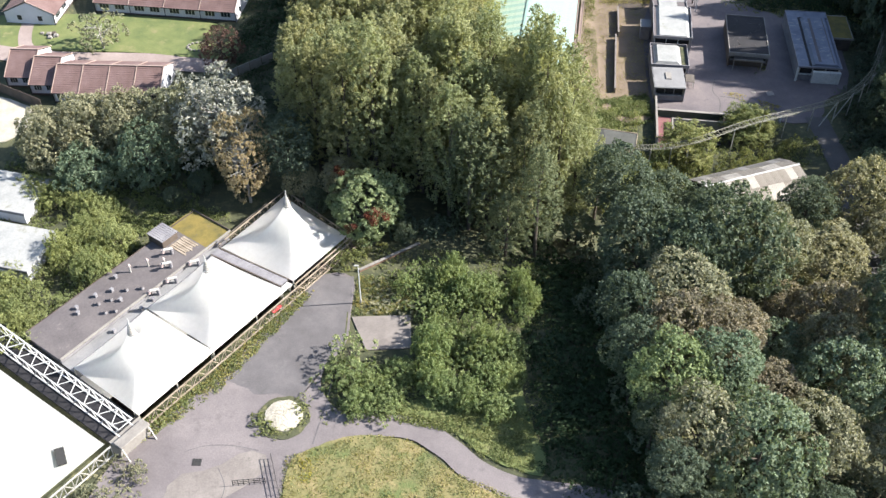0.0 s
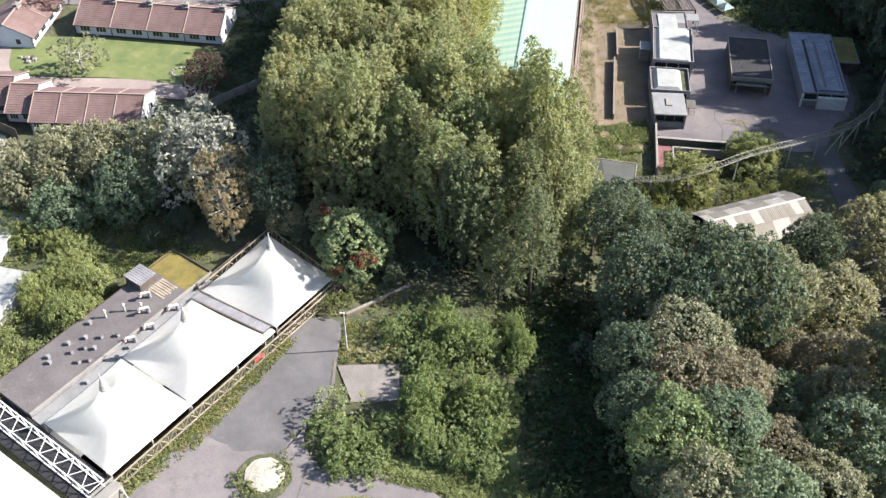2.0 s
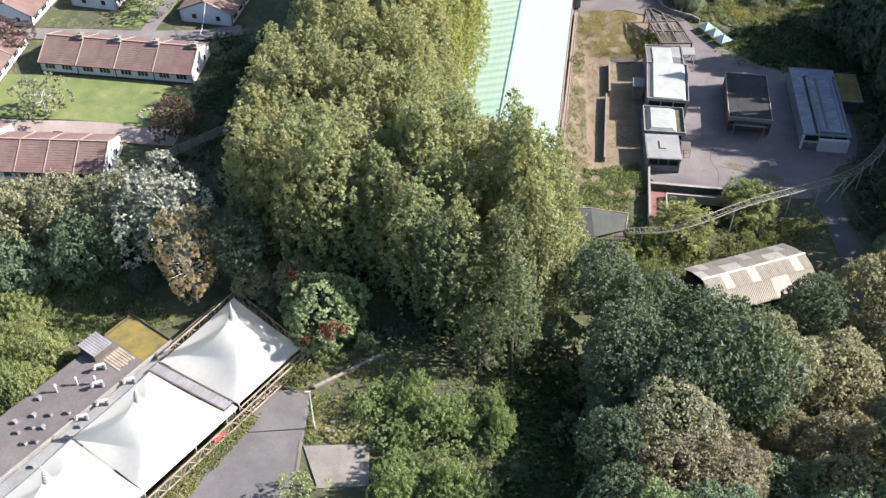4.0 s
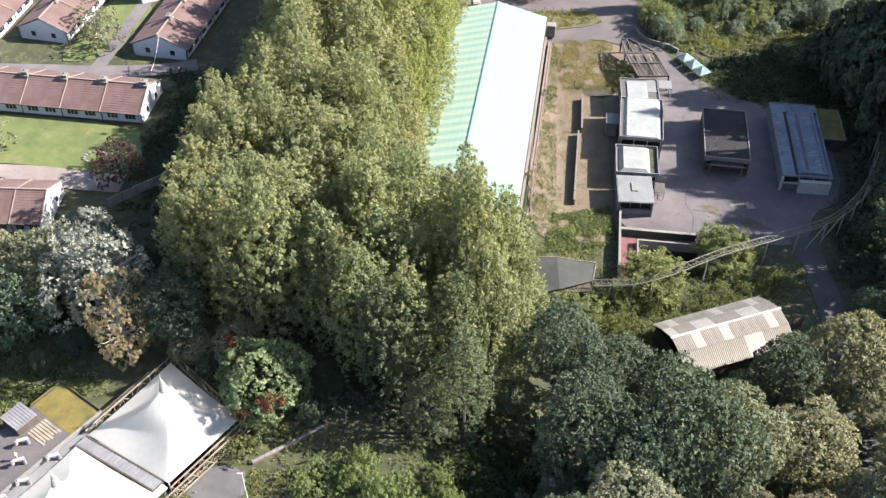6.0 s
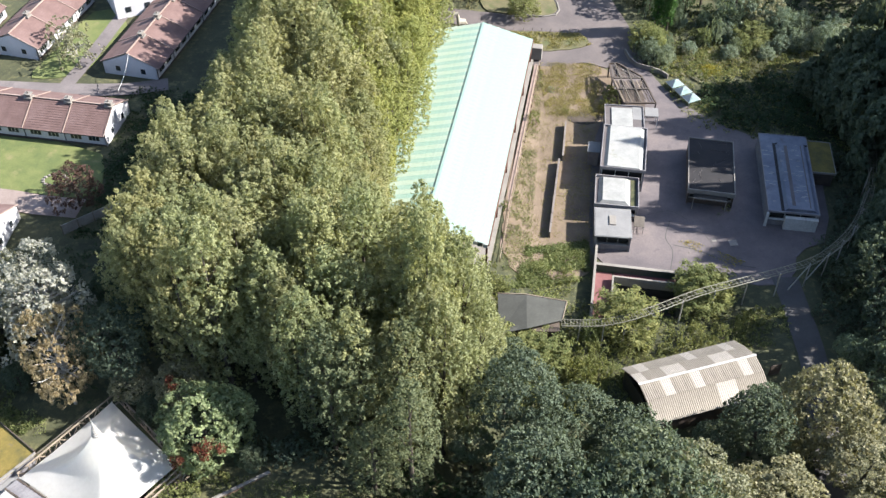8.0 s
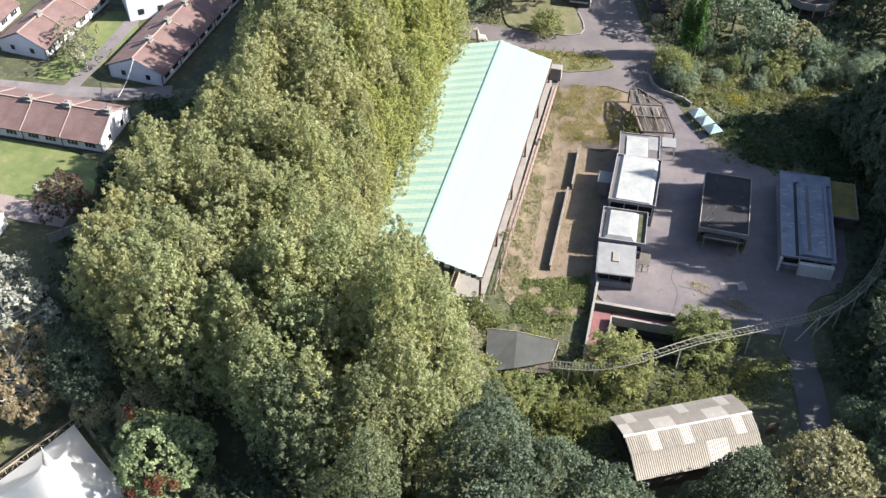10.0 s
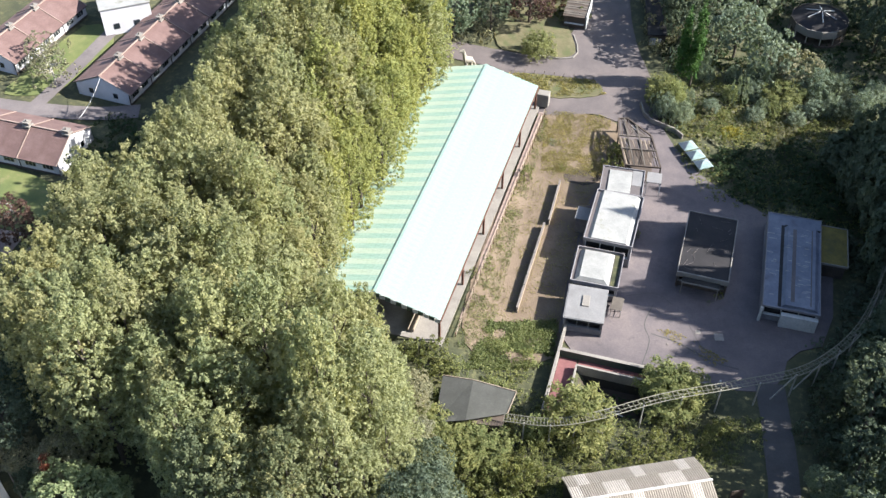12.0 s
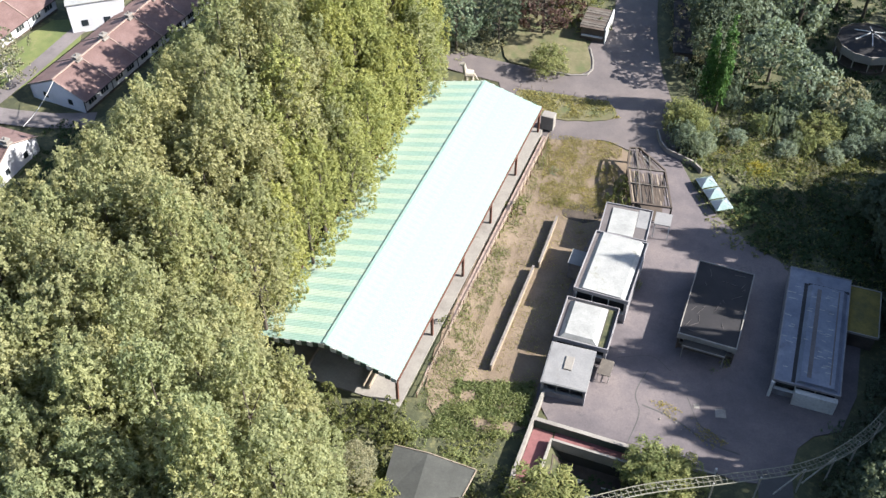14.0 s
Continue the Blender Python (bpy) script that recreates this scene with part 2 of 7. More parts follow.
M["poplar"] = leaves("poplar_leaves", (0.235, 0.248, 0.136), (0.271, 0.278, 0.160), (0.313, 0.316, 0.191), 0.47)
M["poplar_green"] = leaves("green_poplar_leaves", (0.223, 0.246, 0.140), (0.253, 0.277, 0.158), (0.296, 0.316, 0.187), 0.46)
# poplar leaves darkened: shade at the stand's foot put into the colour
M["poplar_shade"] = leaves("shaded_poplar_leaves", (0.105, 0.130, 0.080), (0.130, 0.155, 0.096), (0.165, 0.190, 0.118), 0.40)
# blades far darker than real grass: deep shade is put into the colour
M["shade_grass"] = leaves("shaded_grass_blades", (0.024, 0.044, 0.021), (0.037, 0.063, 0.030), (0.054, 0.080, 0.043), 0.3)
M["poplar_gold"] = leaves("yellowing_poplar_leaves", (0.239, 0.263, 0.110), (0.264, 0.287, 0.115), (0.292, 0.311, 0.137), 0.45)
M["oak"] = leaves("oak_leaves", (0.120, 0.166, 0.119), (0.153, 0.204, 0.146), (0.206, 0.248, 0.183), 0.35)
M["oak_light"] = leaves("light_oak_leaves", (0.150, 0.196, 0.105), (0.195, 0.244, 0.130), (0.254, 0.300, 0.165), 0.37)
M["oak_dark"] = leaves("dark_oak_leaves", (0.074, 0.103, 0.080), (0.096, 0.125, 0.093), (0.131, 0.161, 0.123), 0.33)
M["oak_brown"] = leaves("browning_oak_leaves", (0.151, 0.142, 0.111), (0.212, 0.193, 0.150), (0.286, 0.249, 0.195), 0.37, 0.2)
M["oak_olive"] = leaves("olive_oak_leaves", (0.161, 0.169, 0.125), (0.229, 0.232, 0.166), (0.309, 0.302, 0.223), 0.37)
M["maple"] = leaves("maple_leaves", (0.152, 0.199, 0.109), (0.217, 0.268, 0.148), (0.302, 0.343, 0.211), 0.38)
M["laurel"] = leaves("laurel_leaves", (0.146, 0.197, 0.090), (0.194, 0.244, 0.114), (0.257, 0.304, 0.162), 0.40)
M["shrub"] = leaves("shrub_leaves", (0.119, 0.144, 0.062), (0.184, 0.206, 0.092), (0.270, 0.278, 0.136), 0.40)
M["willow"] = leaves("grey_green_leaves", (0.134, 0.174, 0.139), (0.186, 0.233, 0.192), (0.264, 0.322, 0.266), 0.40)
M["sallow"] = leaves("pale_sallow_leaves", (0.177, 0.208, 0.098), (0.230, 0.261, 0.125), (0.299, 0.329, 0.162), 0.40)
M["silver"] = leaves("silver_grey_leaves", (0.213, 0.222, 0.206), (0.287, 0.293, 0.280), (0.370, 0.374, 0.361), 0.36)
M["russet"] = leaves("russet_leaves", (0.257, 0.209, 0.148), (0.332, 0.278, 0.205), (0.408, 0.357, 0.278), 0.45)
M["purple_leaf"] = leaves("purple_leaves", (0.066, 0.042, 0.042), (0.096, 0.060, 0.058), (0.134, 0.086, 0.082), 0.35)
M["red_leaf"] = leaves("red_leaves", (0.105, 0.029, 0.019), (0.139, 0.043, 0.032), (0.160, 0.076, 0.051), 0.40)
M["cypress"] = leaves("cypress_leaves", (0.035, 0.084, 0.024), (0.054, 0.118, 0.033), (0.088, 0.169, 0.056), 0.30)
M["straw"] = leaves("dry_grass_blades", (0.180, 0.174, 0.068), (0.246, 0.226, 0.094), (0.312, 0.287, 0.136), 0.40)
M["weed"] = leaves("weed_leaves", (0.113, 0.141, 0.058), (0.161, 0.187, 0.083), (0.226, 0.241, 0.127), 0.40)
M["gorse"] = leaves("yellow_flowering_weed", (0.238, 0.204, 0.034), (0.306, 0.258, 0.041), (0.272, 0.272, 0.082), 0.40)


# ---- building blocks ----
def part(name, bm, mat, parent, label=""):
    me = bpy.data.meshes.new(name)
    bm.to_mesh(me)
    bm.free()
    me.materials.append(mat)
    ob = new(name, me)
    ob.parent = parent
    if label:
        tagged(ob, label)
    return ob


def share(name, me, parent, m):
    """One more object on a mesh that alike pieces share."""
    ob = new(name, me)
    ob.parent = parent
    ob.matrix_basis = m
    return ob


def mesh_of(name, bm, mat):
    me = bpy.data.meshes.new(name)
    bm.to_mesh(me)
    bm.free()
    me.materials.append(mat)
    return me


def thing(name, label, category, m=None, group="", kind=""):
    ob = tagged(new(name), label, category, group, kind)
    ob.empty_display_size = 0.2
    if m:
        ob.matrix_basis = m
    return ob


def box(bm, x0, x1, y0, y1, z0, z1, bevel=0.0):
    r = bmesh.ops.create_cube(bm, size=1, matrix=Matrix.LocRotScale(((x0 + x1) / 2, (y0 + y1) / 2, (z0 + z1) / 2), None, (x1 - x0, y1 - y0, z1 - z0)))
    if bevel:
        edges = list({e for v in r["verts"] for e in v.link_edges})
        bmesh.ops.bevel(bm, geom=edges, offset=bevel, segments=1, affect="EDGES")
    return bm


def cube(x0, x1, y0, y1, z0, z1, bevel=0.0):
    return box(bmesh.new(), x0, x1, y0, y1, z0, z1, bevel)


def beam(bm, a, b, w, h=None):
    """A bar of section w by h from a to b."""
    a, b = Vector(a), Vector(b)
    d = b - a
    q = d.to_track_quat("Z", "Y")
    bmesh.ops.create_cube(bm, size=1, matrix=Matrix.LocRotScale((a + b) / 2, q, (w, h or w, d.length)))
    return bm


def bar(a, b, w, h=None):
    return beam(bmesh.new(), a, b, w, h)


def tube(bm, a, b, r0, r1, n=8):
    a, b = Vector(a), Vector(b)
    d = b - a
    bmesh.ops.create_cone(bm, cap_ends=True, segments=n, radius1=r0, radius2=r1, depth=d.length, matrix=Matrix.LocRotScale((a + b) / 2, d.to_track_quat("Z", "Y"), None))
    return bm


def patch(name, outline, lift, mat, label, category="", kind="structure", rings=14, ragged=0.0, seed=1, smooth=3):
    """A sheet that lies on the land: star-shaped outline, rounded, in rings about its middle, with an edge that drops into the land."""
    pts = [Vector((*p, 0)) for p in outline]
    for _ in range(smooth):
        pts = [q for i, p in enumerate(pts) for q in (p.lerp(pts[(i + 1) % len(pts)], 0.25), p.lerp(pts[(i + 1) % len(pts)], 0.75))]
    fine = []
    for i, p in enumerate(pts):
        n = max(1, int((pts[(i + 1) % len(pts)] - p).length / 1.0))
        fine += [p.lerp(pts[(i + 1) % len(pts)], k / n) for k in range(n)]
    if ragged:
        fine = [p + Vector((noise.noise(p * 0.9 + Vector((seed, 0, 0))), noise.noise(p * 0.9 + Vector((0, seed, 9))), 0)) * ragged for p in fine]
    mid = sum(fine, Vector()) / len(fine)
    bm = bmesh.new()
    rows = []
    for r in range(1, rings + 1):
        rows.append([bm.verts.new((*(q := mid.lerp(p, r / rings)).xy, zt(q.x, q.y) + lift)) for p in fine])
    rows.append([bm.verts.new((*(q := mid.lerp(p, 1.002)).xy, zt(q.x, q.y) - 0.3)) for p in fine])
    hub = bm.verts.new((mid.x, mid.y, zt(mid.x, mid.y) + lift))
    n = len(fine)
    for i in range(n):
        bm.faces.new((hub, rows[0][i], rows[0][(i + 1) % n]))
        for a, b in zip(rows, rows[1:]):
            bm.faces.new((a[i], b[i], b[(i + 1) % n], a[(i + 1) % n]))
    bmesh.ops.recalc_face_normals(bm, faces=bm.faces)
    ob = part(name, bm, mat, None)
    return tagged(ob, label, category or name, "", kind)


def glide(points, n=6):
    """A smooth line through points (Catmull-Rom)."""
    p = [Vector(v) for v in points]
    p = [2 * p[0] - p[1], *p, 2 * p[-1] - p[-2]]
    out = []
    for a, b, c, d in zip(p, p[1:], p[2:], p[3:]):
        for k in range(n):
            t = k / n
            out.append(0.5 * (2 * b + (c - a) * t + (2 * a - 5 * b + 4 * c - d) * t * t + (3 * b - a - 3 * c + d) * t ** 3))
    return out + [p[-2]]


def ribbon(name, points, width, lift, mat, label, category="", n=8, kind="structure"):
    """A road or path along a line, laid on the land."""
    line = glide([(x, y, 0) for x, y in points], n)
    bm = bmesh.new()
    rows = []
    for i, p in enumerate(line):
        d = (line[min(i + 1, len(line) - 1)] - line[max(i - 1, 0)]).normalized()
        side = Vector((d.y, -d.x, 0))
        w = width * (1 + 0.04 * noise.noise(p * 0.5))
        row = []
        for k in range(7):
            q = p + side * w * (k / 6 - 0.5)
            z = zt(q.x, q.y) + (lift if 0 < k < 6 else lift)
            row.append(bm.verts.new((q.x, q.y, z)))
        rows.append(row)
    for a, b in zip(rows, rows[1:]):
        for k in range(6):
            bm.faces.new((a[k], a[k + 1], b[k + 1], b[k]))
    bmesh.ops.recalc_face_normals(bm, faces=bm.faces)
    if sum(f.normal.z for f in bm.faces) < 0:
        bmesh.ops.reverse_faces(bm, faces=bm.faces)
    ob = part(name, bm, mat, None)
    return tagged(ob, label, category or name, "", kind)


# ---- the land ----
def axis(inner0, inner1, pitch, far):
    near = list(np.arange(inner0, inner1 + 0.01, pitch))
    out, k = [], pitch
    x = inner1
    while x < far:
        k *= 1.5
        x += k
        out.append(x)
    lo, k, x = [], pitch, inner0
    while x > -far:
        k *= 1.5
        x -= k
        lo.append(x)
    return lo[::-1] + near + out


def build_ground():
    xs, ys = axis(-80, 110, 1.25, 2500), axis(30, 260, 1.25, 2500)
    vs = [(x, y, zt(x, y) + (0.10 * noise.noise((x * 0.4, y * 0.4, 0)) - 0.06)) for y in ys for x in xs]
    w = len(xs)
    fs = [(j * w + i, j * w + i + 1, j * w + w + i + 1, j * w + w + i) for j in range(len(ys) - 1) for i in range(w - 1)]
    me = bpy.data.meshes.new("ground")
    me.from_pydata(vs, [], fs)
    me.materials.append(M["ground"])
    me.polygons.foreach_set("use_smooth", [True] * len(fs))
    tagged(new("ground", me), "rough grass and dark earth of a wooded valley side", "ground", "", "structure")


build_ground()
patch("pavement", [(-36, 38), (-33.9, 53.2), (-31.3, 59.8), (-24.7, 66.5), (-21.1, 72.2), (-17.5, 78.3), (-13.9, 84), (-9.9, 83.4), (-10.3, 77.8), (-10.2, 72.7), (-13.2, 68.6), (-11.9, 64.5), (-8.2, 62.2), (-7.2, 58.3), (-9.3, 51.1), (-9, 38)], 0.06, M["asphalt"], "worn grey asphalt plaza in front of the tents", "pavement", smooth=2, rings=20)
ribbon("path", [(-10.8, 62), (-6.7, 61.8), (-2.6, 61.3), (0.8, 58.9), (3.2, 56.5), (7.1, 54.4), (13.3, 53.4), (24, 51), (36, 48)], 2.7, 0.075, M["asphalt"], "curving grey asphalt footpath beside the lawn", "path")
patch("verge", [(-8.7, 63.6), (-4.1, 63.4), (-1.7, 62.8), (1.6, 60.6), (4.3, 57.9), (8.2, 56.1), (10.3, 55.4), (10.4, 58), (9.0, 62.4), (8.4, 66), (8.4, 72), (8.0, 75), (7.1, 73.7), (5.1, 66.5), (-2.1, 65)], 0.09, M["lawn"], "rough green grass verge beside the footpath", "lawn", ragged=0.3)
patch("lawn", [(-15.3, 57.7), (-12.7, 59), (-9.8, 60.4), (-6.8, 60.6), (-3.3, 60), (-1, 58.1), (1.4, 55.8), (5.5, 53.4), (12.3, 51.7), (12.3, 45), (-0, 40.9), (-10.3, 41.9), (-15, 47)], 0.14, M["dry_lawn"], "round lawn of long yellowing grass", "lawn", ragged=0.15)
patch("asphalt_repair", [(-17, 79), (-14, 83.5), (-10.2, 83.1), (-10.5, 77.8), (-10.5, 73.3), (-12.1, 69.8), (-15, 65.3), (-19.5, 65.9), (-23.2, 68.2), (-20.1, 73.1)], 0.07, M["patch_tone"], "darker worn stretch of asphalt road", "pavement", smooth=0, ragged=0.5)
for line_, wide_, tone in (([(-11.5, 67.7), (-11.9, 64.9), (-12.3, 62.4), (-12.8, 59.5)], 0.09, "patch_tone"), ([(-10.6, 77.4), (-10.6, 74.9), (-10.7, 72.3)], 0.16, "ground"), ([(-25.5, 58.5), (-23.6, 59.2), (-21, 59.3), (-18.1, 58.7)], 0.08, "patch_tone"), ([(-23.4, 68), (-21.2, 67.1), (-18.7, 67.5)], 0.07, "patch_tone"), ([(-21.6, 51.1), (-20.8, 54.2), (-21.8, 56.7)], 0.07, "patch_tone")):
    ribbon("asphalt_seam", line_, wide_, 0.082, M[tone], "thin sealed crack across the plaza asphalt", "crack")
patch("concrete_apron", [(-26.7, 51.1), (-22.1, 52.2), (-17.7, 55.4), (-16.7, 57.9), (-19.3, 58.9), (-22.2, 56.5), (-26.2, 55.8)], 0.075, M["pad"], "pale concrete apron at the plaza edge", "pavement", smooth=1)
patch("concrete_pad", [(-10.1, 76.7), (-3.5, 77), (-3.3, 72.1), (-8.2, 71.8)], 0.09, M["pad"], "pale concrete pad beside the asphalt", "pavement", smooth=0)
patch("yard", [(32.2, 126.9), (42, 125.4), (50, 125.2), (54.5, 124.2), (58.4, 126), (59.6, 131), (65, 133.4), (67, 151), (64, 153.6), (58, 156), (51, 161.4), (47.2, 167), (44.5, 173), (42, 180), (37.4, 181), (38.5, 172), (39, 160), (35, 158), (32.8, 140)], 0.05, M["yard"], "cracked grey asphalt yard between the kiosks", "pavement", smooth=1, rings=22)
for line_, wide_ in (([(42.4, 126.6), (43.2, 130.4), (42.6, 133.0), (43.6, 136.4)], 0.12), ([(43.4, 131.6), (46.6, 130.6), (50.4, 128.4), (53.6, 127.6)], 0.2), ([(40.2, 137.4), (43.8, 138.4), (46.0, 136.8)], 0.1), ([(48.0, 133.6), (49.6, 130.2), (52.2, 129.2)], 0.12)):
    ribbon("asphalt_seam", line_, wide_, 0.06, M["patch"], "dark weathered crack across the yard asphalt", "crack")
patch("junction", [(17, 186.5), (19, 181), (21, 174.6), (27, 173.6), (34, 174.6), (39, 172.5), (42.5, 174), (41.6, 185), (39.5, 193), (37.5, 205), (31, 205), (30.6, 197), (27, 187.5)], 0.055, M["dark_road"], "worn asphalt junction at the head of the yard", "road", smooth=1, rings=16)
# darkest asphalt on this road only: the trees' shade put into its colour
ribbon("road", [(57, 126), (57.4, 118), (57.4, 110), (56, 100), (55, 88)], 3.4, 0.075, M["patch"], "narrow asphalt road into the trees, tree shade in its colour")
ribbon("road", [(41.5, 174), (39.5, 183), (37.2, 192), (35.8, 204), (35, 225), (34, 262)], 6.6, 0.07, M["dark_road"], "dark asphalt road leading out of the park")
ribbon("road", [(38, 187), (30, 184.8), (22, 184.9), (10, 187), (0, 190)], 4.6, 0.085, M["dark_road"], "asphalt side road behind the long shed")
ribbon("road", [(40, 177), (33, 175.6), (27, 174.6), (21, 175.4)], 3.2, 0.08, M["dark_road"], "short asphalt lane beside the long shed")
patch("dirt_strip", [(20.5, 125.5), (26, 123), (33, 126), (33.8, 137), (35.2, 148), (37, 156), (39.6, 162), (39.6, 173), (31, 174.5), (26.8, 174), (24, 160), (21, 140)], 0.04, M["dirt"], "bare brown earth with dry grass beside the shed", "ground", smooth=2, rings=18, ragged=0.4)
patch("compost_bed", [(30.6, 158.6), (34.2, 157.6), (36.4, 159.6), (35.6, 161.4), (31.4, 161.2)], 0.07, M["soil"], "dark band of old compost on the bare earth", "compost", smooth=2, ragged=0.3)
# soil colour here stands in for the shade that fills the pit
patch("pit_floor", [(35.2, 119.4), (43.2, 118.8), (43.2, 124.4), (35.2, 125.2)], 0.05, M["soil"], "floor of the sunken pit, darkened in colour for shade", "ground", smooth=1, ragged=0.3)
patch("grass_island", [(17, 188.2), (22, 187.5), (28, 186.7), (30.6, 188), (30.6, 190.6), (29, 196), (27, 204), (17, 204)], 0.16, M["rough_lawn"], "kerbed grass island beside the road", "lawn", smooth=2)
patch("grass_island", [(19.8, 182.0), (27, 182.4), (34.6, 181.7), (36, 179), (33, 177.6), (26.8, 176.8), (24, 178)], 0.16, M["rough_lawn"], "overgrown grass island between the lanes", "lawn", smooth=2, ragged=0.3)
patch("house_lawn", [(-81.1, 139), (-56.8, 141), (-33.1, 138.1), (-30.5, 131.4), (-31.5, 127.3), (-38.6, 128.1), (-45.2, 129.4), (-56.8, 129.8), (-81.1, 132.4)], 0.07, M["lawn"], "bright green mown lawn between the bungalows", "lawn", smooth=1)
patch("house_lawn", [(-48.3, 153.7), (-45.1, 153.3), (-40.1, 155.2), (-38.6, 162.8), (-37, 169.9), (-43.1, 173.9), (-45.5, 166.8), (-46.7, 159.7)], 0.07, M["lawn"], "bright green lawn in a court between bungalows", "lawn", smooth=1)
ribbon("path", [(-76, 132), (-64.9, 129), (-56.8, 127.7), (-44.6, 127.3), (-37.6, 126.1), (-32, 125.5)], 3.6, 0.08, M["paving"], "pale paved footpath along the lawn", "path")
ribbon("road", [(-64.9, 151.6), (-52.7, 151.2), (-42.6, 150.8), (-33.5, 151.2), (-27.4, 152.7)], 3.0, 0.09, M["asphalt"], "grey asphalt drive between the bungalows")
ribbon("road", [(-42.1, 151), (-41.2, 155.7), (-40.2, 161.8), (-39.2, 168.9), (-38.6, 172.9)], 2.2, 0.10, M["asphalt"], "grey asphalt drive beside the bungalow row")
ribbon("path", [(-60.8, 128.1), (-63.3, 132), (-64.5, 137.5), (-64.3, 143.5)], 2.0, 0.085, M["paving"], "pale paved footpath between the lawns", "path")
patch("court", [(-73, 120.2), (-62.5, 118.2), (-56.1, 114.7), (-56.7, 110), (-59.6, 107.5), (-75.7, 105)], 0.08, M["gravel"], "pale concrete parking court behind the bungalows", "pavement", smooth=1)


# ---- lattice girders ----
def girder(name, a, b, height, mat, label, bays, chord=0.12, web=0.07, top=True):
    """A flat lattice girder from a to b (its lower chord), as chords, uprights and diagonal braces."""
    a, b = Vector(a), Vector(b)
    d = (b - a) / bays
    t = thing(name, label, "girder", Matrix.Translation(a))
    up = Vector((0, 0, height))
    part("lower_chord", bar((0, 0, 0), b - a, chord), mat, t)
    part("upper_chord", bar(up, up + b - a, chord), mat, t)
    post = mesh_of("upright", bar((0, 0, 0), up, web), mat)
    rise = mesh_of("brace", bar((0, 0, 0), d + up, web), mat)
    fall = mesh_of("brace", bar(up, d, web), mat)
    for k in range(bays + 1):
        share("upright", post, t, Matrix.Translation(d * k))
        if k < bays:
            share("brace", rise if k % 2 else fall, t, Matrix.Translation(d * k))
    return t


def box_girder(name, a, b, height, wide, mat, label, bays, chord=0.13, web=0.08):
    """A deep girder of two lattice faces side by side with ties across the top."""
    a, b = Vector(a), Vector(b)
    run = b - a
    d = run / bays
    side = Vector((-run.y, run.x, 0)).normalized() * wide
    up = Vector((0, 0, height))
    t = thing(name, label, "girder", Matrix.Translation(a))
    for s in (Vector(), side):
        part("lower_chord", bar(s, s + run, chord), mat, t)
        part("upper_chord", bar(s + up, s + up + run, chord), mat, t)
    post = mesh_of("upright", bar((0, 0, 0), up, web), mat)
    rise = mesh_of("brace", bar((0, 0, 0), d + up, web), mat)
    fall = mesh_of("brace", bar(up, d, web), mat)
    tie = mesh_of("tie", bar((0, 0, 0), side, web), mat)
    lace = mesh_of("tie", bar((0, 0, 0), side + d, web), mat)
    back = mesh_of("tie", bar(side, d, web), mat)
    for k in range(bays + 1):
        if k in (0, bays):
            share("tie", tie, t, Matrix.Translation(d * k + up))
        for s in (Vector(), side):
            if k < bays:
                share("brace", rise if k % 2 else fall, t, Matrix.Translation(d * k + s))
        if k < bays:
            share("tie", back if k % 2 else lace, t, Matrix.Translation(d * k + up))
    return t


# ---- tents: u runs along the plaza edge from the far end, v across to the flat roof ----
TENT = Matrix(((-0.605, -0.828, 0, -12.45), (-0.828, 0.605, 0, 86.93), (0, 0, 1.0257, 8.4), (0, 0, 0, 1)))


def tp(u, v, z=0.0):
    return TENT @ Vector((u, v, z))


def membrane(corners, apex, edge, top, mat):
    """A taut conical membrane from four corner ropes up to a ring on the mast."""
    bm = bmesh.new()
    n, rings = 48, 16
    rows = []
    for r in range(rings + 1):
        k = r / rings
        row = []
        for i in range(n):
            s = 4 * i / n
            f = s % 1
            p, q = corners[int(s)], corners[(int(s) + 1) % 4]
            c = (p[0] + (q[0] - p[0]) * f, p[1] + (q[1] - p[1]) * f)
            mid = (sum(e[0] for e in corners) / 4, sum(e[1] for e in corners) / 4)
            bow = 0.012 * math.sin(math.pi * f)
            c = (c[0] + (mid[0] - c[0]) * bow, c[1] + (mid[1] - c[1]) * bow)
            ang = math.atan2(c[1] - apex[1], c[0] - apex[0])
            ring = (apex[0] + 0.3 * math.cos(ang), apex[1] + 0.3 * math.sin(ang))
            h = edge + (top - edge) * (k ** 3.4 * 0.74 + k * 0.26)
            fold = 0.07 * math.sin(ang * 10) * (1 - k) * k
            sag = 0.1 * math.sin(math.pi * f) * (1 - k) ** 2
            row.append(bm.verts.new((c[0] + (ring[0] - c[0]) * k, c[1] + (ring[1] - c[1]) * k, h + fold - sag)))
        rows.append(row)
    for a, b in zip(rows, rows[1:]):
        for i in range(n):
            bm.faces.new((a[i], a[(i + 1) % n], b[(i + 1) % n], b[i]))
    for f in bm.faces:
        f.smooth = True
    bmesh.ops.recalc_face_normals(bm, faces=bm.faces)
    return bm


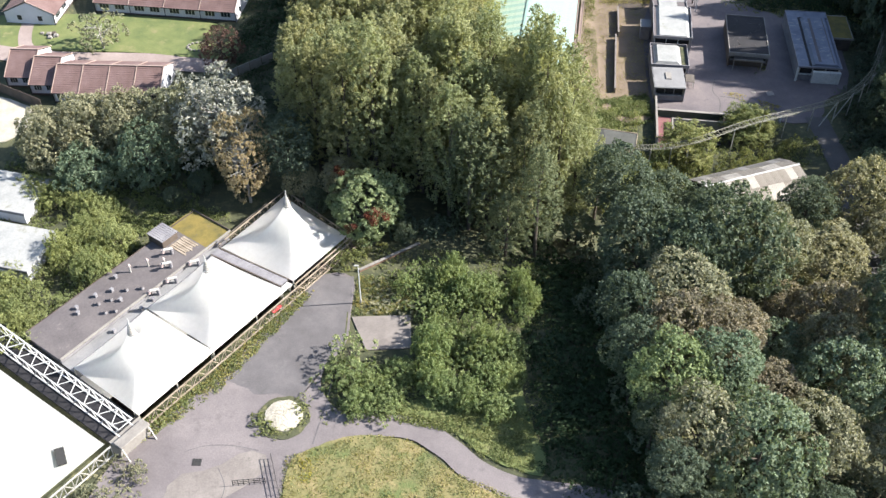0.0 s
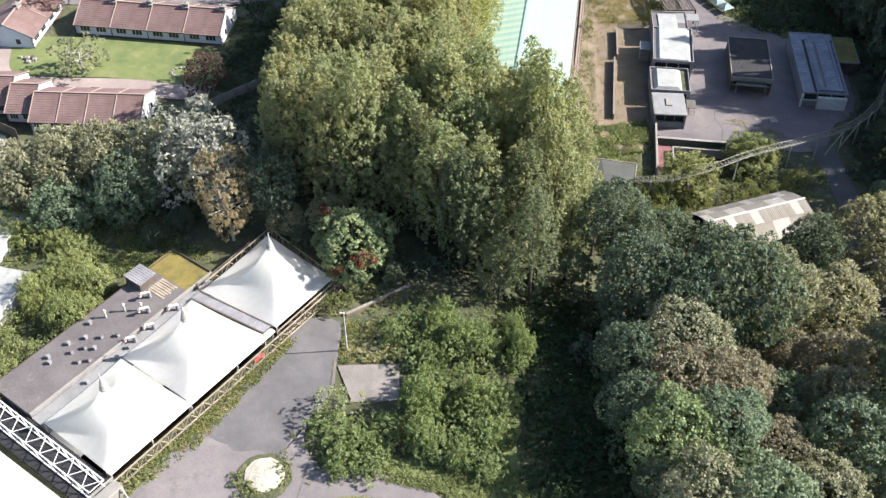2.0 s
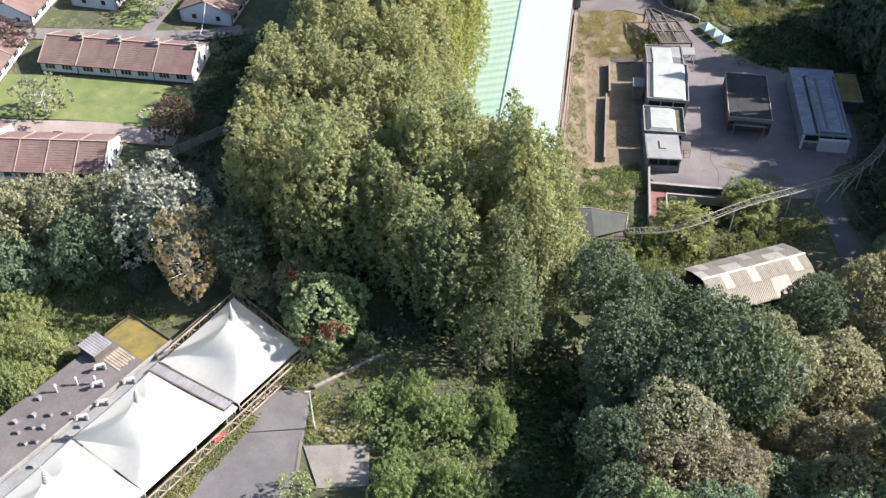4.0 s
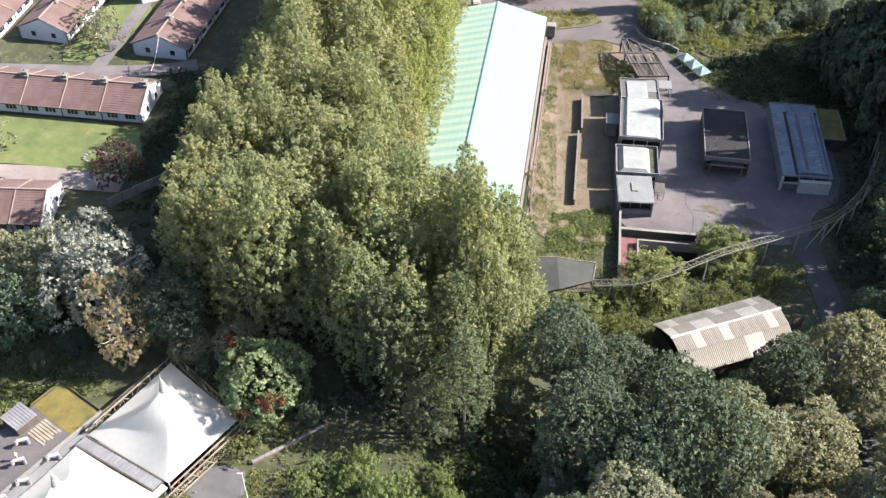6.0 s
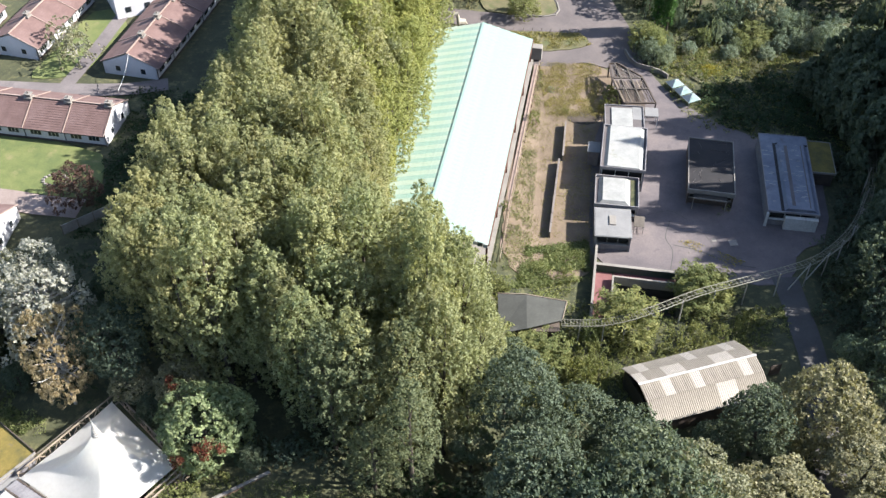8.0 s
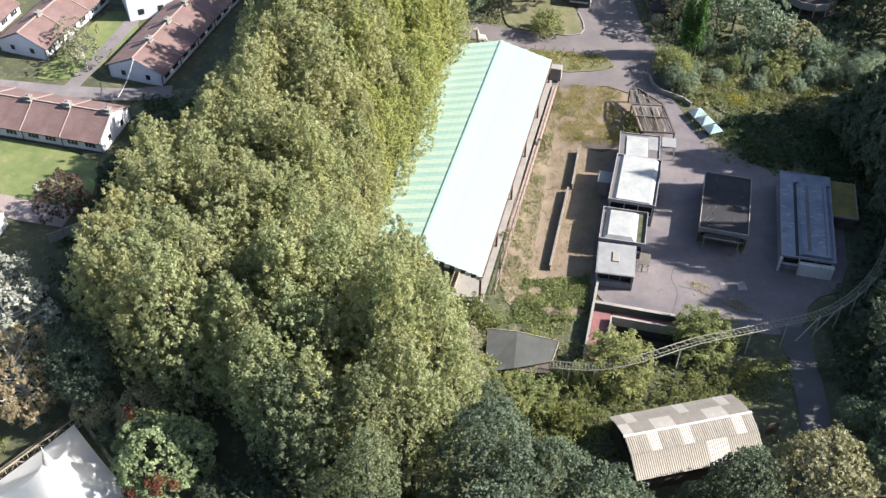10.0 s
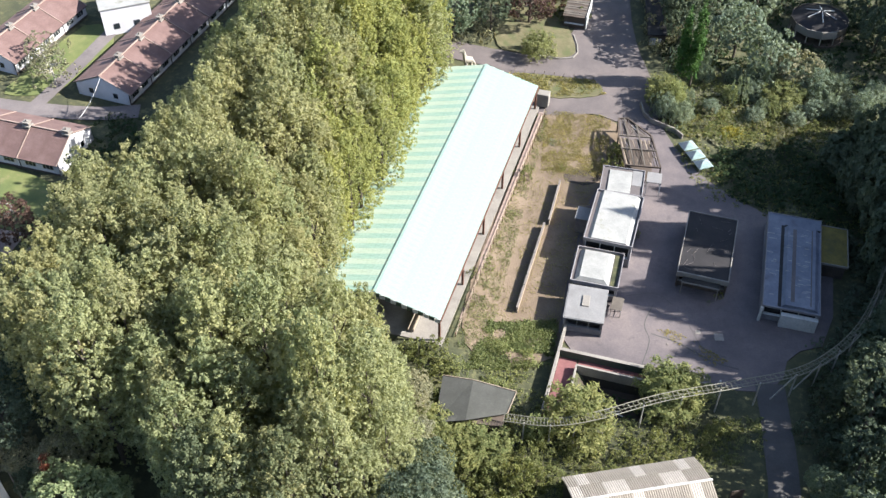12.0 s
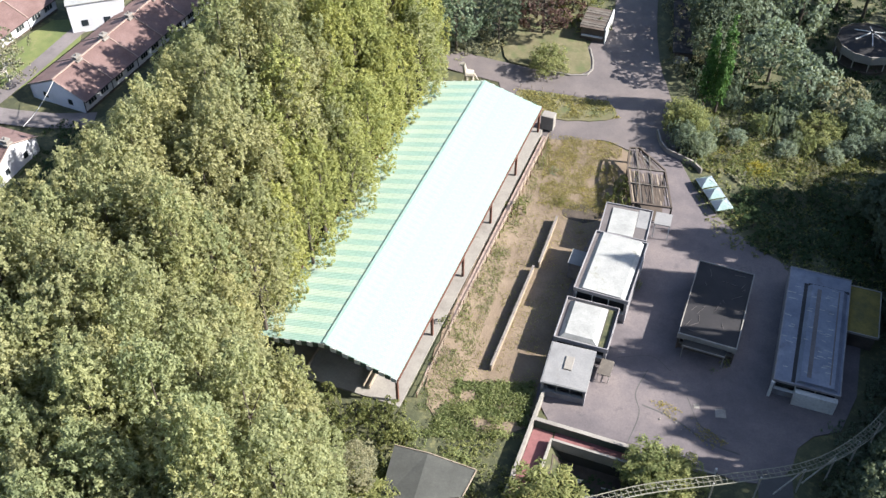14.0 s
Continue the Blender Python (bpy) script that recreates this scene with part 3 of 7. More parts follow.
def tent(corners, apex, top=7.1):
    t = thing("tent", "white stretched membrane tent with a pointed mast", "tent", TENT, "row of membrane tents")
    part("membrane", membrane(corners, apex, 1.9, top, M["membrane"]), M["membrane"], t)
    bm = bmesh.new()
    for k in range(5):
        z = top - 0.15 + 0.27 * k
        tube(bm, (*apex, z), (*apex, z + 0.1), 0.46 - 0.06 * k, 0.44 - 0.06 * k, 14)
        tube(bm, (*apex, z + 0.1), (*apex, z + 0.27), 0.22 - 0.02 * k, 0.22 - 0.02 * k, 10)
    part("mast_cap", bm, M["steel"], t, "ribbed grey mast cap")
    part("spire", tube(bmesh.new(), (*apex, top + 1.15), (*apex, top + 2.1), 0.07, 0.02, 8), M["white"], t)
    part("mast", tube(bmesh.new(), (*apex, 0), (*apex, top), 0.14, 0.14, 10), M["steel"], t)
    # unseen sheet added under the cloth to brighten its shaded side
    fb = bmesh.new()
    low = [fb.verts.new((u, v, 0.08)) for u, v in corners]
    fb.faces.new(low)
    bmesh.ops.solidify(fb, geom=fb.faces[:], thickness=0.05)
    part("floor", fb, M["bounce_floor"], t, "unseen pale sheet added to bounce light onto the membrane")
    for u, v in corners:
        part("corner_post", bar((u, v, 0), (u, v, 1.95), 0.12), M["steel"], t)


tent([(-1.5, -0.25), (7.65, -0.25), (8.5, 10.1), (-2.4, 10.5)], (2.6, 4.6))
tent([(9.2, 0.1), (19.98, 0.1), (20.0, 9.7), (10.1, 10.0)], (15.2, 4.3))
tent([(20.04, 0.1), (30.2, 0.1), (30.1, 9.4), (20.2, 9.7)], (25.8, 3.9))

walkway = thing("roof_walkway", "grey boarded roof gangway between two tents", "walkway", TENT)
for k in range(20):
    v = 0.4 + k * 0.49
    u = 7.82 + 0.1 * v
    part("plank", cube(u, u + 1.2, v, v + 0.46, 1.85, 1.93), M["purple"], walkway)
for u in (7.72, 9.02):
    part("edge_rail", bar((u + 0.04, 0.3, 1.9), (u + 1.02, 10.2, 1.9), 0.15), M["dark_timber"], walkway)
    for v in (0.6, 4.8, 9.0):
        part("leg", bar((u + 0.1 * v, v, 0), (u + 0.1 * v, v, 1.85), 0.12), M["steel"], walkway)

gutter = thing("tent_gutter", "white membrane gutter strip along the front of the tents", "gutter", TENT)
part("trough", cube(8.0, 30.2, -0.45, 0.30, 1.72, 1.86, 0.04), M["membrane"], gutter)
for u in (8.2, 13.5, 19.9, 25, 30):
    part("leg", cube(u - 0.06, u + 0.06, -0.2, -0.08, 0, 1.72), M["steel"], gutter)
girder("front_girder", tp(-1.9, -1.0, 0.25), tp(30.5, -1.0, 0.25), 1.35, M["timber"], "pale brown lattice girder along the tent fronts", 34, 0.12, 0.075)
girder("front_girder", tp(-1.8, -0.6, 0.2), tp(7.8, -0.6, 0.2), 1.6, M["timber"], "pale brown lattice girder beside the end tent", 10, 0.12, 0.075)
girder("end_girder", tp(-1.9, -1, 0.2), tp(-3.5, 11.2, 0.2), 1.5, M["timber"], "brown lattice girder closing the tent row", 12, 0.12, 0.075)
girder("rear_girder", tp(-3.4, 11.0, 0.6), tp(8.4, 10.6, 0.6), 1.5, M["timber"], "brown lattice girder behind the end tent", 10, 0.12, 0.075)
girder("rear_girder", tp(-0.6, 11.6, 0.4), tp(6.2, 11.4, 0.4), 1.2, M["grey_timber"], "brown timber lattice beside the mossy roof", 8, 0.10, 0.055)
for u, w in ((10.6, 1.3),):
    aw = thing("awning", "small red awning below the tent edge", "awning", TENT)
    part("cloth", beam(bmesh.new(), (u, -1.0, 1.0), (u + w, -1.0, 1.0), 0.4, 0.06), M["bright_red"], aw)
    for k in (0, w):
        part("bracket", bar((u + k, -1.0, 0), (u + k, -1.0, 0.98), 0.05), M["steel"], aw)

box_girder("main_girder", tp(31.2, -1.0, 1.5), tp(31.2, 40, 1.5), 1.3, 1.7, M["white"], "white steel lattice girder across the tent row", 40, 0.13, 0.07)
gap = thing("girder_deck", "dark gutter deck between the white girders", "deck", TENT)
part("deck", cube(30.4, 33.9, -0.8, 40, 1.2, 1.4), M["black_roof"], gap)
for v in (0, 10, 20, 30, 39):
    part("leg", cube(31.8, 32.2, v - 0.2, v + 0.2, 0, 1.2), M["steel"], gap)
plinth = thing("corner_plinth", "square concrete footing at the end of the girders", "footing", TENT)
part("cap", cube(30.3, 33.9, -2.3, -1.1, 1.75, 1.95, 0.05), M["concrete"], plinth, "pale weathered platform")
part("block", cube(30.2, 33.9, -1.9, -0.4, -0.1, 1.55), M["concrete"], plinth)
for u in (30.4, 33.7):
    part("prop", bar((u, -1.9, 1.7), (u, -2.8, 0.0), 0.12), M["steel"], plinth)
great = thing("great_tent", "large white membrane tent beside the girders", "tent", TENT)
part("membrane", membrane([(34.4, -0.4), (62, -0.4), (62, 34), (34.4, 34)], (48, 17), 1.7, 11, M["membrane"]), M["membrane"], great)
part("mast", tube(bmesh.new(), (48, 17, 0), (48, 17, 11.5), 0.2, 0.12, 10), M["white"], great)
hb = bmesh.new()
bmesh.ops.create_cube(hb, size=1, matrix=Matrix.LocRotScale((37.9, 1.5, 2.17), Euler((0.12, -0.1, 0.5)), (0.9, 1.9, 0.1)))
part("hatch", hb, M["dark_inside"], great, "dark square vent patch")
girder("front_girder", tp(34.2, -1.0, 0.25), tp(60, -1.0, 0.25), 1.4, M["steel"], "pale lattice girder along the great tent", 28, 0.13, 0.08)

# ---- the flat-roofed kitchen block behind the tents ----
block = thing("kitchen_block", "long low building with a grey felt roof covered in vents", "building", TENT)
part("wall", cube(6.2, 30.2, 11.3, 17.0, -0.3, 1.85), M["purple"], block)
part("roof", cube(9.6, 30.3, 11.2, 17.2, 1.85, 2.02), M["felt"], block)
part("mossy_roof", cube(6.0, 9.58, 11.2, 17.6, 1.83, 1.99), M["moss"], block, "flat roof overgrown with yellow moss")
part("gutter_deck", cube(8.4, 30.3, 9.35, 11.18, 1.35, 1.5), M["grey_roof"], block, "lower grey strip of roof beside the tents")
part("gutter_wall", cube(8.4, 30.2, 9.5, 11.0, -0.2, 1.35), M["purple"], block)
part("kerb", cube(6.0, 30.3, 11.1, 11.28, 2.0, 2.2), M["concrete"], block)
part("edge_board", cube(6.0, 30.3, 17.2, 17.3, 1.75, 2.08), M["dark_timber"], block)
part("edge_board", cube(5.9, 6.0, 11.2, 17.6, 1.75, 2.2), M["dark_timber"], block)


def flue(u, v, kind):
    z = 1.5 if v < 11.2 else 2.02
    if kind == "box":
        t = thing("roof_vent", "small pale square vent box on the felt roof", "vent", TENT, "roof vents")
        part("body", cube(u - 0.15, u + 0.15, v - 0.15, v + 0.15, z, z + 0.4), M["purple"], t)
        part("lid", cube(u - 0.2, u + 0.2, v - 0.2, v + 0.2, z + 0.4, z + 0.46, 0.02), M["purple" if int(u * 5) % 2 else "felt"], t)
    elif kind == "pipe":
        t = thing("roof_flue", "tall metal flue pipe with a cowl", "flue", TENT, "roof flues")
        part("pipe", tube(bmesh.new(), (u, v, z), (u, v, z + 1.0), 0.11, 0.11, 10), M["steel"], t)
        part("cowl", tube(bmesh.new(), (u, v, z + 1.0), (u, v, z + 1.25), 0.2, 0.07, 10), M["pink"], t)
    else:
        t = thing("roof_duct", "bent galvanised extractor duct on the roof", "duct", TENT, "extractor ducts")
        part("riser", tube(bmesh.new(), (u, v, z), (u, v, z + 0.8), 0.2, 0.2, 12), M["purple"], t)
        part("elbow", tube(bmesh.new(), (u - 0.1, v, z + 0.75), (u + 0.8, v + 0.4, z + 0.95), 0.16, 0.16, 12), M["steel"], t)
        part("outlet", tube(bmesh.new(), (u + 0.8, v + 0.4, z + 0.95), (u + 0.9, v + 0.45, z + 0.55), 0.17, 0.2, 12), M["pink"], t)


for u, v in ((24.6, 15.6), (25.0, 14.9), (22.8, 14.2), (22.2, 15.4), (21.6, 13.6), (20.6, 14.6), (19.6, 13.4), (21.0, 12.7), (23.2, 12.6), (18.4, 12.2), (22.4, 11.9), (24.2, 10.2), (20.3, 10.3), (18.6, 10.4), (19.0, 15.9)):
    flue(u, v, "box")
for u, v in ((17.4, 15.3), (15.6, 14.4), (14.4, 13.0)):
    flue(u, v, "pipe")
for u, v in ((14.2, 12.2), (12.6, 13.8), (15.2, 10.4), (17.6, 10.6), (11.8, 10.4)):
    flue(u, v, "duct")
pent = thing("roof_hut", "small slatted timber plant hut on the roof", "hut", TENT)
part("wall", cube(10.4, 12.6, 15.2, 17.6, 1.9, 3.0), M["dark_timber"], pent)
for k in range(8):
    part("slat", cube(10.3 + k * 0.3, 10.3 + k * 0.3 + 0.26, 15.1, 17.7, 3.0, 3.08), M["purple"], pent)
boards = thing("board_stack", "loose grey boards lying on the roof", "boards", TENT)
for k in range(7):
    part("board", cube(9.8 + k * 0.32, 10.05 + k * 0.32, 12.4 + 0.15 * (k % 3), 14.9, 2.02, 2.08 + 0.03 * (k % 2)), M["timber"], boards)

# ---- plaza furniture ----
lamp = thing("street_lamp", "slim pale metal lamp post at the plaza edge", "lamp post", Matrix.Translation((-9.2, 78.9, 8.35)))
part("post", tube(bmesh.new(), (0, 0, 0), (0, 0, 6.0), 0.09, 0.05, 10), M["white"], lamp)
part("lantern", cube(-0.45, 0.12, -0.1, 0.1, 5.95, 6.08, 0.03), M["steel"], lamp)
part("base", tube(bmesh.new(), (0, 0, 0), (0, 0, 0.7), 0.13, 0.11, 10), M["steel"], lamp)


def disc(name, cx, cy, r, h, mat, label, dome=0.0):
    bm = bmesh.new()
    n, rows = 40, []
    z = zt(cx, cy)
    for k in range(9):
        f = k / 8
        rows.append([bm.verts.new((cx + r * f * math.cos(a) * (1 + 0.08 * noise.noise((3 * math.cos(a), 3 * math.sin(a), cx))), cy + r * f * math.sin(a) * (1 + 0.08 * noise.noise((3 * math.cos(a), 3 * math.sin(a), cx))), z + h + dome * (1 - f * f) + 0.05 * noise.noise((cx + 9 * f * math.cos(a), 9 * f * math.sin(a), 0)))) for a in (2 * math.pi * i / n for i in range(n))])
    rows.append([bm.verts.new((v.co.x, v.co.y, z - 0.2)) for v in rows[-1]])
    for a, b in zip(rows, rows[1:]):
        for i in range(n):
            bm.faces.new((a[i], b[i], b[(i + 1) % n], a[(i + 1) % n]))
    bmesh.ops.remove_doubles(bm, verts=bm.verts, dist=1e-4)
    bmesh.ops.recalc_face_normals(bm, faces=bm.faces)
    return tagged(part(name, bm, mat, None), label, name.replace("_", " "))


disc("planter_kerb", -16.1, 62.7, 2.7, 0.14, M["ground"], "round planting bed of rough grass in the plaza")
disc("gravel_mound", -16.1, 62.9, 1.95, 0.22, M["gravel"], "pale gravel mound inside the round bed", 0.25)
drain = thing("drain_cover", "dark square drain cover in the asphalt", "drain cover", Matrix.Translation((-24.0, 57.3, 8.46)))
part("grate", cube(-0.45, 0.45, -0.4, 0.4, 0, 0.04), M["dark_inside"], drain)
for n, (x0, y0, x1, y1) in enumerate(((-16.7, 57.7, -15.2, 52.8), (-20.0, 54.6, -16.9, 54.9))):
    f = thing("handrail", "low dark metal railing beside the lawn", "railing", None, "railings")
    a, b = Vector((x0, y0, 8.4)), Vector((x1, y1, 8.4))
    for h in (0.35, 0.65, 0.95):
        part("rail", bar(a + Vector((0, 0, h)), b + Vector((0, 0, h)), 0.05), M["dark_inside"], f)
    for k in range(7):
        p = a.lerp(b, k / 6)
        part("post", bar(p - Vector((0, 0, 0.05)), p + Vector((0, 0, 1.0)), 0.05), M["dark_inside"], f)
lowwall = thing("boundary_wall", "low stone wall at the edge of the wood", "wall")
for k in range(12):
    p, q = Vector((-9.7, 84.0, 8.2)).lerp(Vector((-2.7, 88.7, 8.1)), k / 12), Vector((-9.7, 84.0, 8.2)).lerp(Vector((-2.7, 88.7, 8.1)), (k + 0.96) / 12)
    part("coping_stone", bar(p + Vector((0, 0, 0.5)), q + Vector((0, 0, 0.5)), 0.34, 0.12), M["concrete"], lowwall)
    part("stone", bar(p + Vector((0, 0, 0.15)), q + Vector((0, 0, 0.15)), 0.26, 0.6), M["brick"], lowwall)
for cx, cy, w, d in ((-51.3, 86.7, 8.7, 6.8), (-54.0, 96.5, 7.2, 6.7)):
    s = thing("store_building", "low flat-roofed building with a pale roof", "building", pose(cx, cy, 8.3, 0, 0, -14), "stores in the trees")
    part("wall", cube(-w / 2, w / 2, -d / 2, d / 2, -0.2, 1.7), M["render"], s)
    part("roof", cube(-w / 2 - 0.15, w / 2 + 0.15, -d / 2 - 0.15, d / 2 + 0.15, 1.7, 1.86, 0.03), M["white_roof"], s)
    part("fascia", cube(-w / 2 - 0.2, w / 2 + 0.2, -d / 2 - 0.2, -d / 2 - 0.14, 1.5, 1.9), M["purple"], s)

# ---- the long striped shed: local x across, y along ----
SHED = pose(18.3, 125.2, 1.2, 0, 0, -8.4)
shed = thing("long_shed", "long open shed with a green striped sheet roof", "shed", SHED)
LEN, HALF, EAVE, RIDGE = 48.6, 7.7, 4.2, 6.3
COUNT = 52


def sheet(side, mat):
    """One corrugated roof sheet from eave to ridge."""
    bm = bmesh.new()
    w = LEN / COUNT
    a, b = [], []
    for k in range(9):
        y = w * k / 8
        z = 0.03 * math.sin(k * math.pi)
        z = 0.025 if k % 2 else 0.0
        a.append(bm.verts.new((0.35 if side > 0 else -2 * HALF - 0.35, y, EAVE - 0.1 + z)))
        b.append(bm.verts.new((-HALF, y, RIDGE + z)))
    for k in range(8):
        bm.faces.new((a[k], a[k + 1], b[k + 1], b[k]))
    bmesh.ops.recalc_face_normals(bm, faces=bm.faces)
    bmesh.ops.solidify(bm, geom=bm.faces[:], thickness=0.03)
    return mesh_of("roof_sheet", bm, mat)


# side 1 faces the sun and takes the toned-down sheet colours
for side, mats in ((1, (M["toned_white_sheet"], M["toned_mint_sheet"])), (-1, (M["mint"], M["lime"]))):
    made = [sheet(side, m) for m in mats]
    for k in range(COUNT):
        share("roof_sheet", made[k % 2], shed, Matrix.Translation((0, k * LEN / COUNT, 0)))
part("ridge_cap", bar((-HALF, 0, RIDGE + 0.06), (-HALF, LEN, RIDGE + 0.06), 0.35, 0.06), M["toned_mint_sheet"], shed)
part("eave_gutter", cube(0.3, 0.5, 0, LEN, EAVE - 0.3, EAVE - 0.1), M["brown_steel"], shed)
part("eave_gutter", cube(-2 * HALF - 0.5, -2 * HALF - 0.3, 0, LEN, EAVE - 0.3, EAVE - 0.1), M["brown_steel"], shed)
part("floor", cube(-2 * HALF - 0.2, 0.6, -0.4, LEN + 0.4, -0.6, 0.12), M["concrete"], shed, "pale concrete floor slab")
for k in range(6):
    y = 0.25 + k * (LEN - 0.5) / 5
    for x in (0.15, -2 * HALF - 0.15):
        part("post", cube(x - 0.13, x + 0.13, y - 0.13, y + 0.13, 0.1, EAVE - 0.1), M["brown_steel"], shed)
    part("rafter", bar((0.1, y, EAVE - 0.25), (-HALF, y, RIDGE - 0.2), 0.14, 0.22), M["brown_steel"], shed)
    part("rafter", bar((-2 * HALF - 0.1, y, EAVE - 0.25), (-HALF, y, RIDGE - 0.2), 0.14, 0.22), M["brown_steel"], shed)
for y in (-0.04, LEN + 0.04):
    for k in range(24):
        x = 0.3 - k * (2 * HALF + 0.6) / 24
        w = (2 * HALF + 0.6) / 24
        top = RIDGE - 0.02 - abs(x - w / 2 + HALF) * (RIDGE - EAVE + 0.1) / (HALF + 0.35)
        part("valance_tab", cube(x - w + 0.02, x - 0.02, y - 0.03, y + 0.03, top - 0.62, top), M["green_trim"] if k % 2 else M["white"], shed)
for x0, h in ((-3.2, 1.5), (-3.9, 1.5), (-10.5, 1.2)):
    part("inner_rail", bar((x0, 0.5, 0.5), (x0 - 0.4, LEN - 1, 0.5), 0.12, 0.5), M["timber"], shed)
part("back_board", cube(-2 * HALF - 0.1, -2 * HALF, 0.3, LEN - 0.3, 0.1, 2.4), M["dark_timber"], shed)
rail = thing("shed_fence", "brown post and rail fence beside the shed", "fence", SHED)
for k in range(31):
    y = 1.5 + k * 1.55
    part("post", cube(1.72, 1.8, y - 0.04, y + 0.04, -1.0, 0.75), M["brown_steel"], rail)
    if k < 30:
        for z in (0.25, 0.68):
            part("rail", cube(1.74, 1.79, y, y + 1.55, z - 0.03, z + 0.03), M["timber"], rail)
part("kerb", cube(0.95, 1.5, 0.5, LEN - 0.5, -0.9, -0.1), M["verge"], rail)

# ---- long earth-retaining walls beside the shed ----
for x0, y0, x1, y1 in ((27.0, 132.4, 29.05, 148.3), (29.6, 148.9, 30.5, 157.4)):
    w = thing("low_wall", "low grey rendered wall on bare earth", "wall", None, "low walls")
    a, b = Vector((x0, y0, 0)), Vector((x1, y1, 0))
    part("wall", bar(a, b, 0.18, 2.0), M["timber"], w)
    n = 8
    for k in range(n):
        part("coping", bar(a.lerp(b, k / n) + Vector((0, 0, 1.04)), a.lerp(b, (k + 0.97) / n) + Vector((0, 0, 1.04)), 0.26, 0.08), M["pad"], w)


# ---- kiosks in the yard ----
def kiosk(cx, cy, w, d, h, turn, roof, label, parapet=0.35, wall="purple", trim="white"):
    """A flat-roofed kiosk: body, roof in a parapet, fascia boards, an open front backed by a near-black sheet for
    shade, and a counter.
    """
    t = thing("kiosk", label, "kiosk", pose(cx, cy, 0.05, 0, 0, turn), "abandoned kiosks")
    x, y = w / 2, d / 2
    base = h - parapet
    part("side_wall", cube(-x + 0.1, -x + 0.3, -y + 0.1, y - 0.1, -0.1, base), M[wall], t)
    part("side_wall", cube(x - 0.3, x - 0.1, -y + 0.1, y - 0.1, -0.1, base), M[wall], t)
    part("rear_wall", cube(-x + 0.3, x - 0.3, y - 0.3, y - 0.1, -0.1, base), M[wall], t)
    part("front_wall", cube(-x + 0.3, x - 0.3, -y + 0.35, -y + 0.5, -0.1, base * 0.42), M[wall], t)
    # sheet in near-black colour takes the place of the interior's shade
    part("opening", cube(-x + 0.3, x - 0.3, -y + 0.75, -y + 0.8, base * 0.42, base), M["dark_inside"], t, "near-black sheet for the unlit inside of the hatch")
    part("counter", cube(-x + 0.25, x - 0.25, -y + 0.1, -y + 0.5, base * 0.42, base * 0.42 + 0.06, 0.01), M[trim], t)
    for k in range(4):
        px = -x + 0.35 + k * (w - 0.7) / 3
        part("mullion", cube(px - 0.05, px + 0.05, -y + 0.32, -y + 0.42, base * 0.42 + 0.06, base), M[trim], t)
    part("roof", cube(-x + 0.12, x - 0.12, -y + 0.12, y - 0.12, base, base + 0.1), M[roof], t)
    for a, b, c, e in ((-x, -x + 0.12, -y, y), (x - 0.12, x, -y, y), (-x + 0.12, x - 0.12, -y, -y + 0.12), (-x + 0.12, x - 0.12, y - 0.12, y)):
        part("parapet", cube(a, b, c, e, base - 0.12, h - 0.05), M["purple" if trim == "white" else trim], t)
        part("coping", cube(a, b, c, e, h - 0.046, h, 0.012), M["purple" if trim == "white" else trim], t)
    return t, x, y, base + 0.1


k4, x, y, z = kiosk(35.25, 132.9, 4.9, 5.7, 2.6, -4, "grey_roof", "grey kiosk with a flat roof and a skylight", 0.06, "purple", "grey_roof")
part("skylight", cube(-0.5, 0.4, -0.6, 1.2, z, z + 0.16, 0.03), M["concrete"], k4)
k3, x, y, z = kiosk(36.35, 139.3, 6.0, 6.3, 2.8, -6, "felt", "white kiosk with a raised roof and mossy gutter", 0.5)
bm = bmesh.new()
part("moss_strip", cube(1.9, 2.6, -2.9, 2.9, z, z + 0.02), M["ground"], k3, "band of dark moss in the gutter")
box(bm, -2.5, 1.8, -2.8, 2.85, z + 0.004, z + 0.55)
for v in bm.verts:
    if v.co.z > z + 0.3:
        v.co.x = -0.5 + (v.co.x + 0.5) * 0.72
        v.co.y *= 0.86
part("raised_roof", bm, M["white_roof"], k3, "raised white roof panel")
k2, x, y, z = kiosk(38.0, 147.6, 6.3, 9.9, 3.9, -8, "felt", "tall white kiosk with a stained white roof", 0.4)
bm = cube(-2.6, 2.75, -4.75, 4.75, z + 0.004, z + 0.38)
for v in bm.verts:
    if v.co.z > z + 0.2:
        v.co.x = -0.1 + (v.co.x + 0.1) * 0.82
part("raised_roof", bm, M["white_roof"], k2, "stained white roof panel")
annex = thing("side_annex", "small pale lean-to beside the white kiosk", "annex", pose(34.0, 149.2, 0.05, 0, 0, -8))
part("wall", cube(-0.75, 0.75, -1.1, 1.1, -0.1, 2.4), M["purple"], annex)
part("roof", cube(-0.9, 0.9, -1.25, 1.25, 2.4, 2.52, 0.02), M["grey_roof"], annex)
k1, x, y, z = kiosk(38.9, 156.0, 5.8, 5.5, 3.2, -4, "felt", "low kiosk with a white and grey roof", 0.3)
part("raised_roof", cube(-1.9, 1.2, -2.55, 2.0, z + 0.004, z + 0.18, 0.03), M["white_roof"], k1, "white coated roof panel")
part("tarpaulin", cube(1.25, 2.7, -0.6, 2.55, z + 0.004, z + 0.05, 0.02), M["grey_roof"], k1, "crumpled grey tarpaulin")
porch = thing("porch", "small boarded porch beside the kiosk", "porch", pose(43.3, 158.2, 0.05, 0, 0, -4))
part("roof", cube(-1.0, 1.0, -1.1, 1.1, 2.3, 2.4), M["grey_roof"], porch)
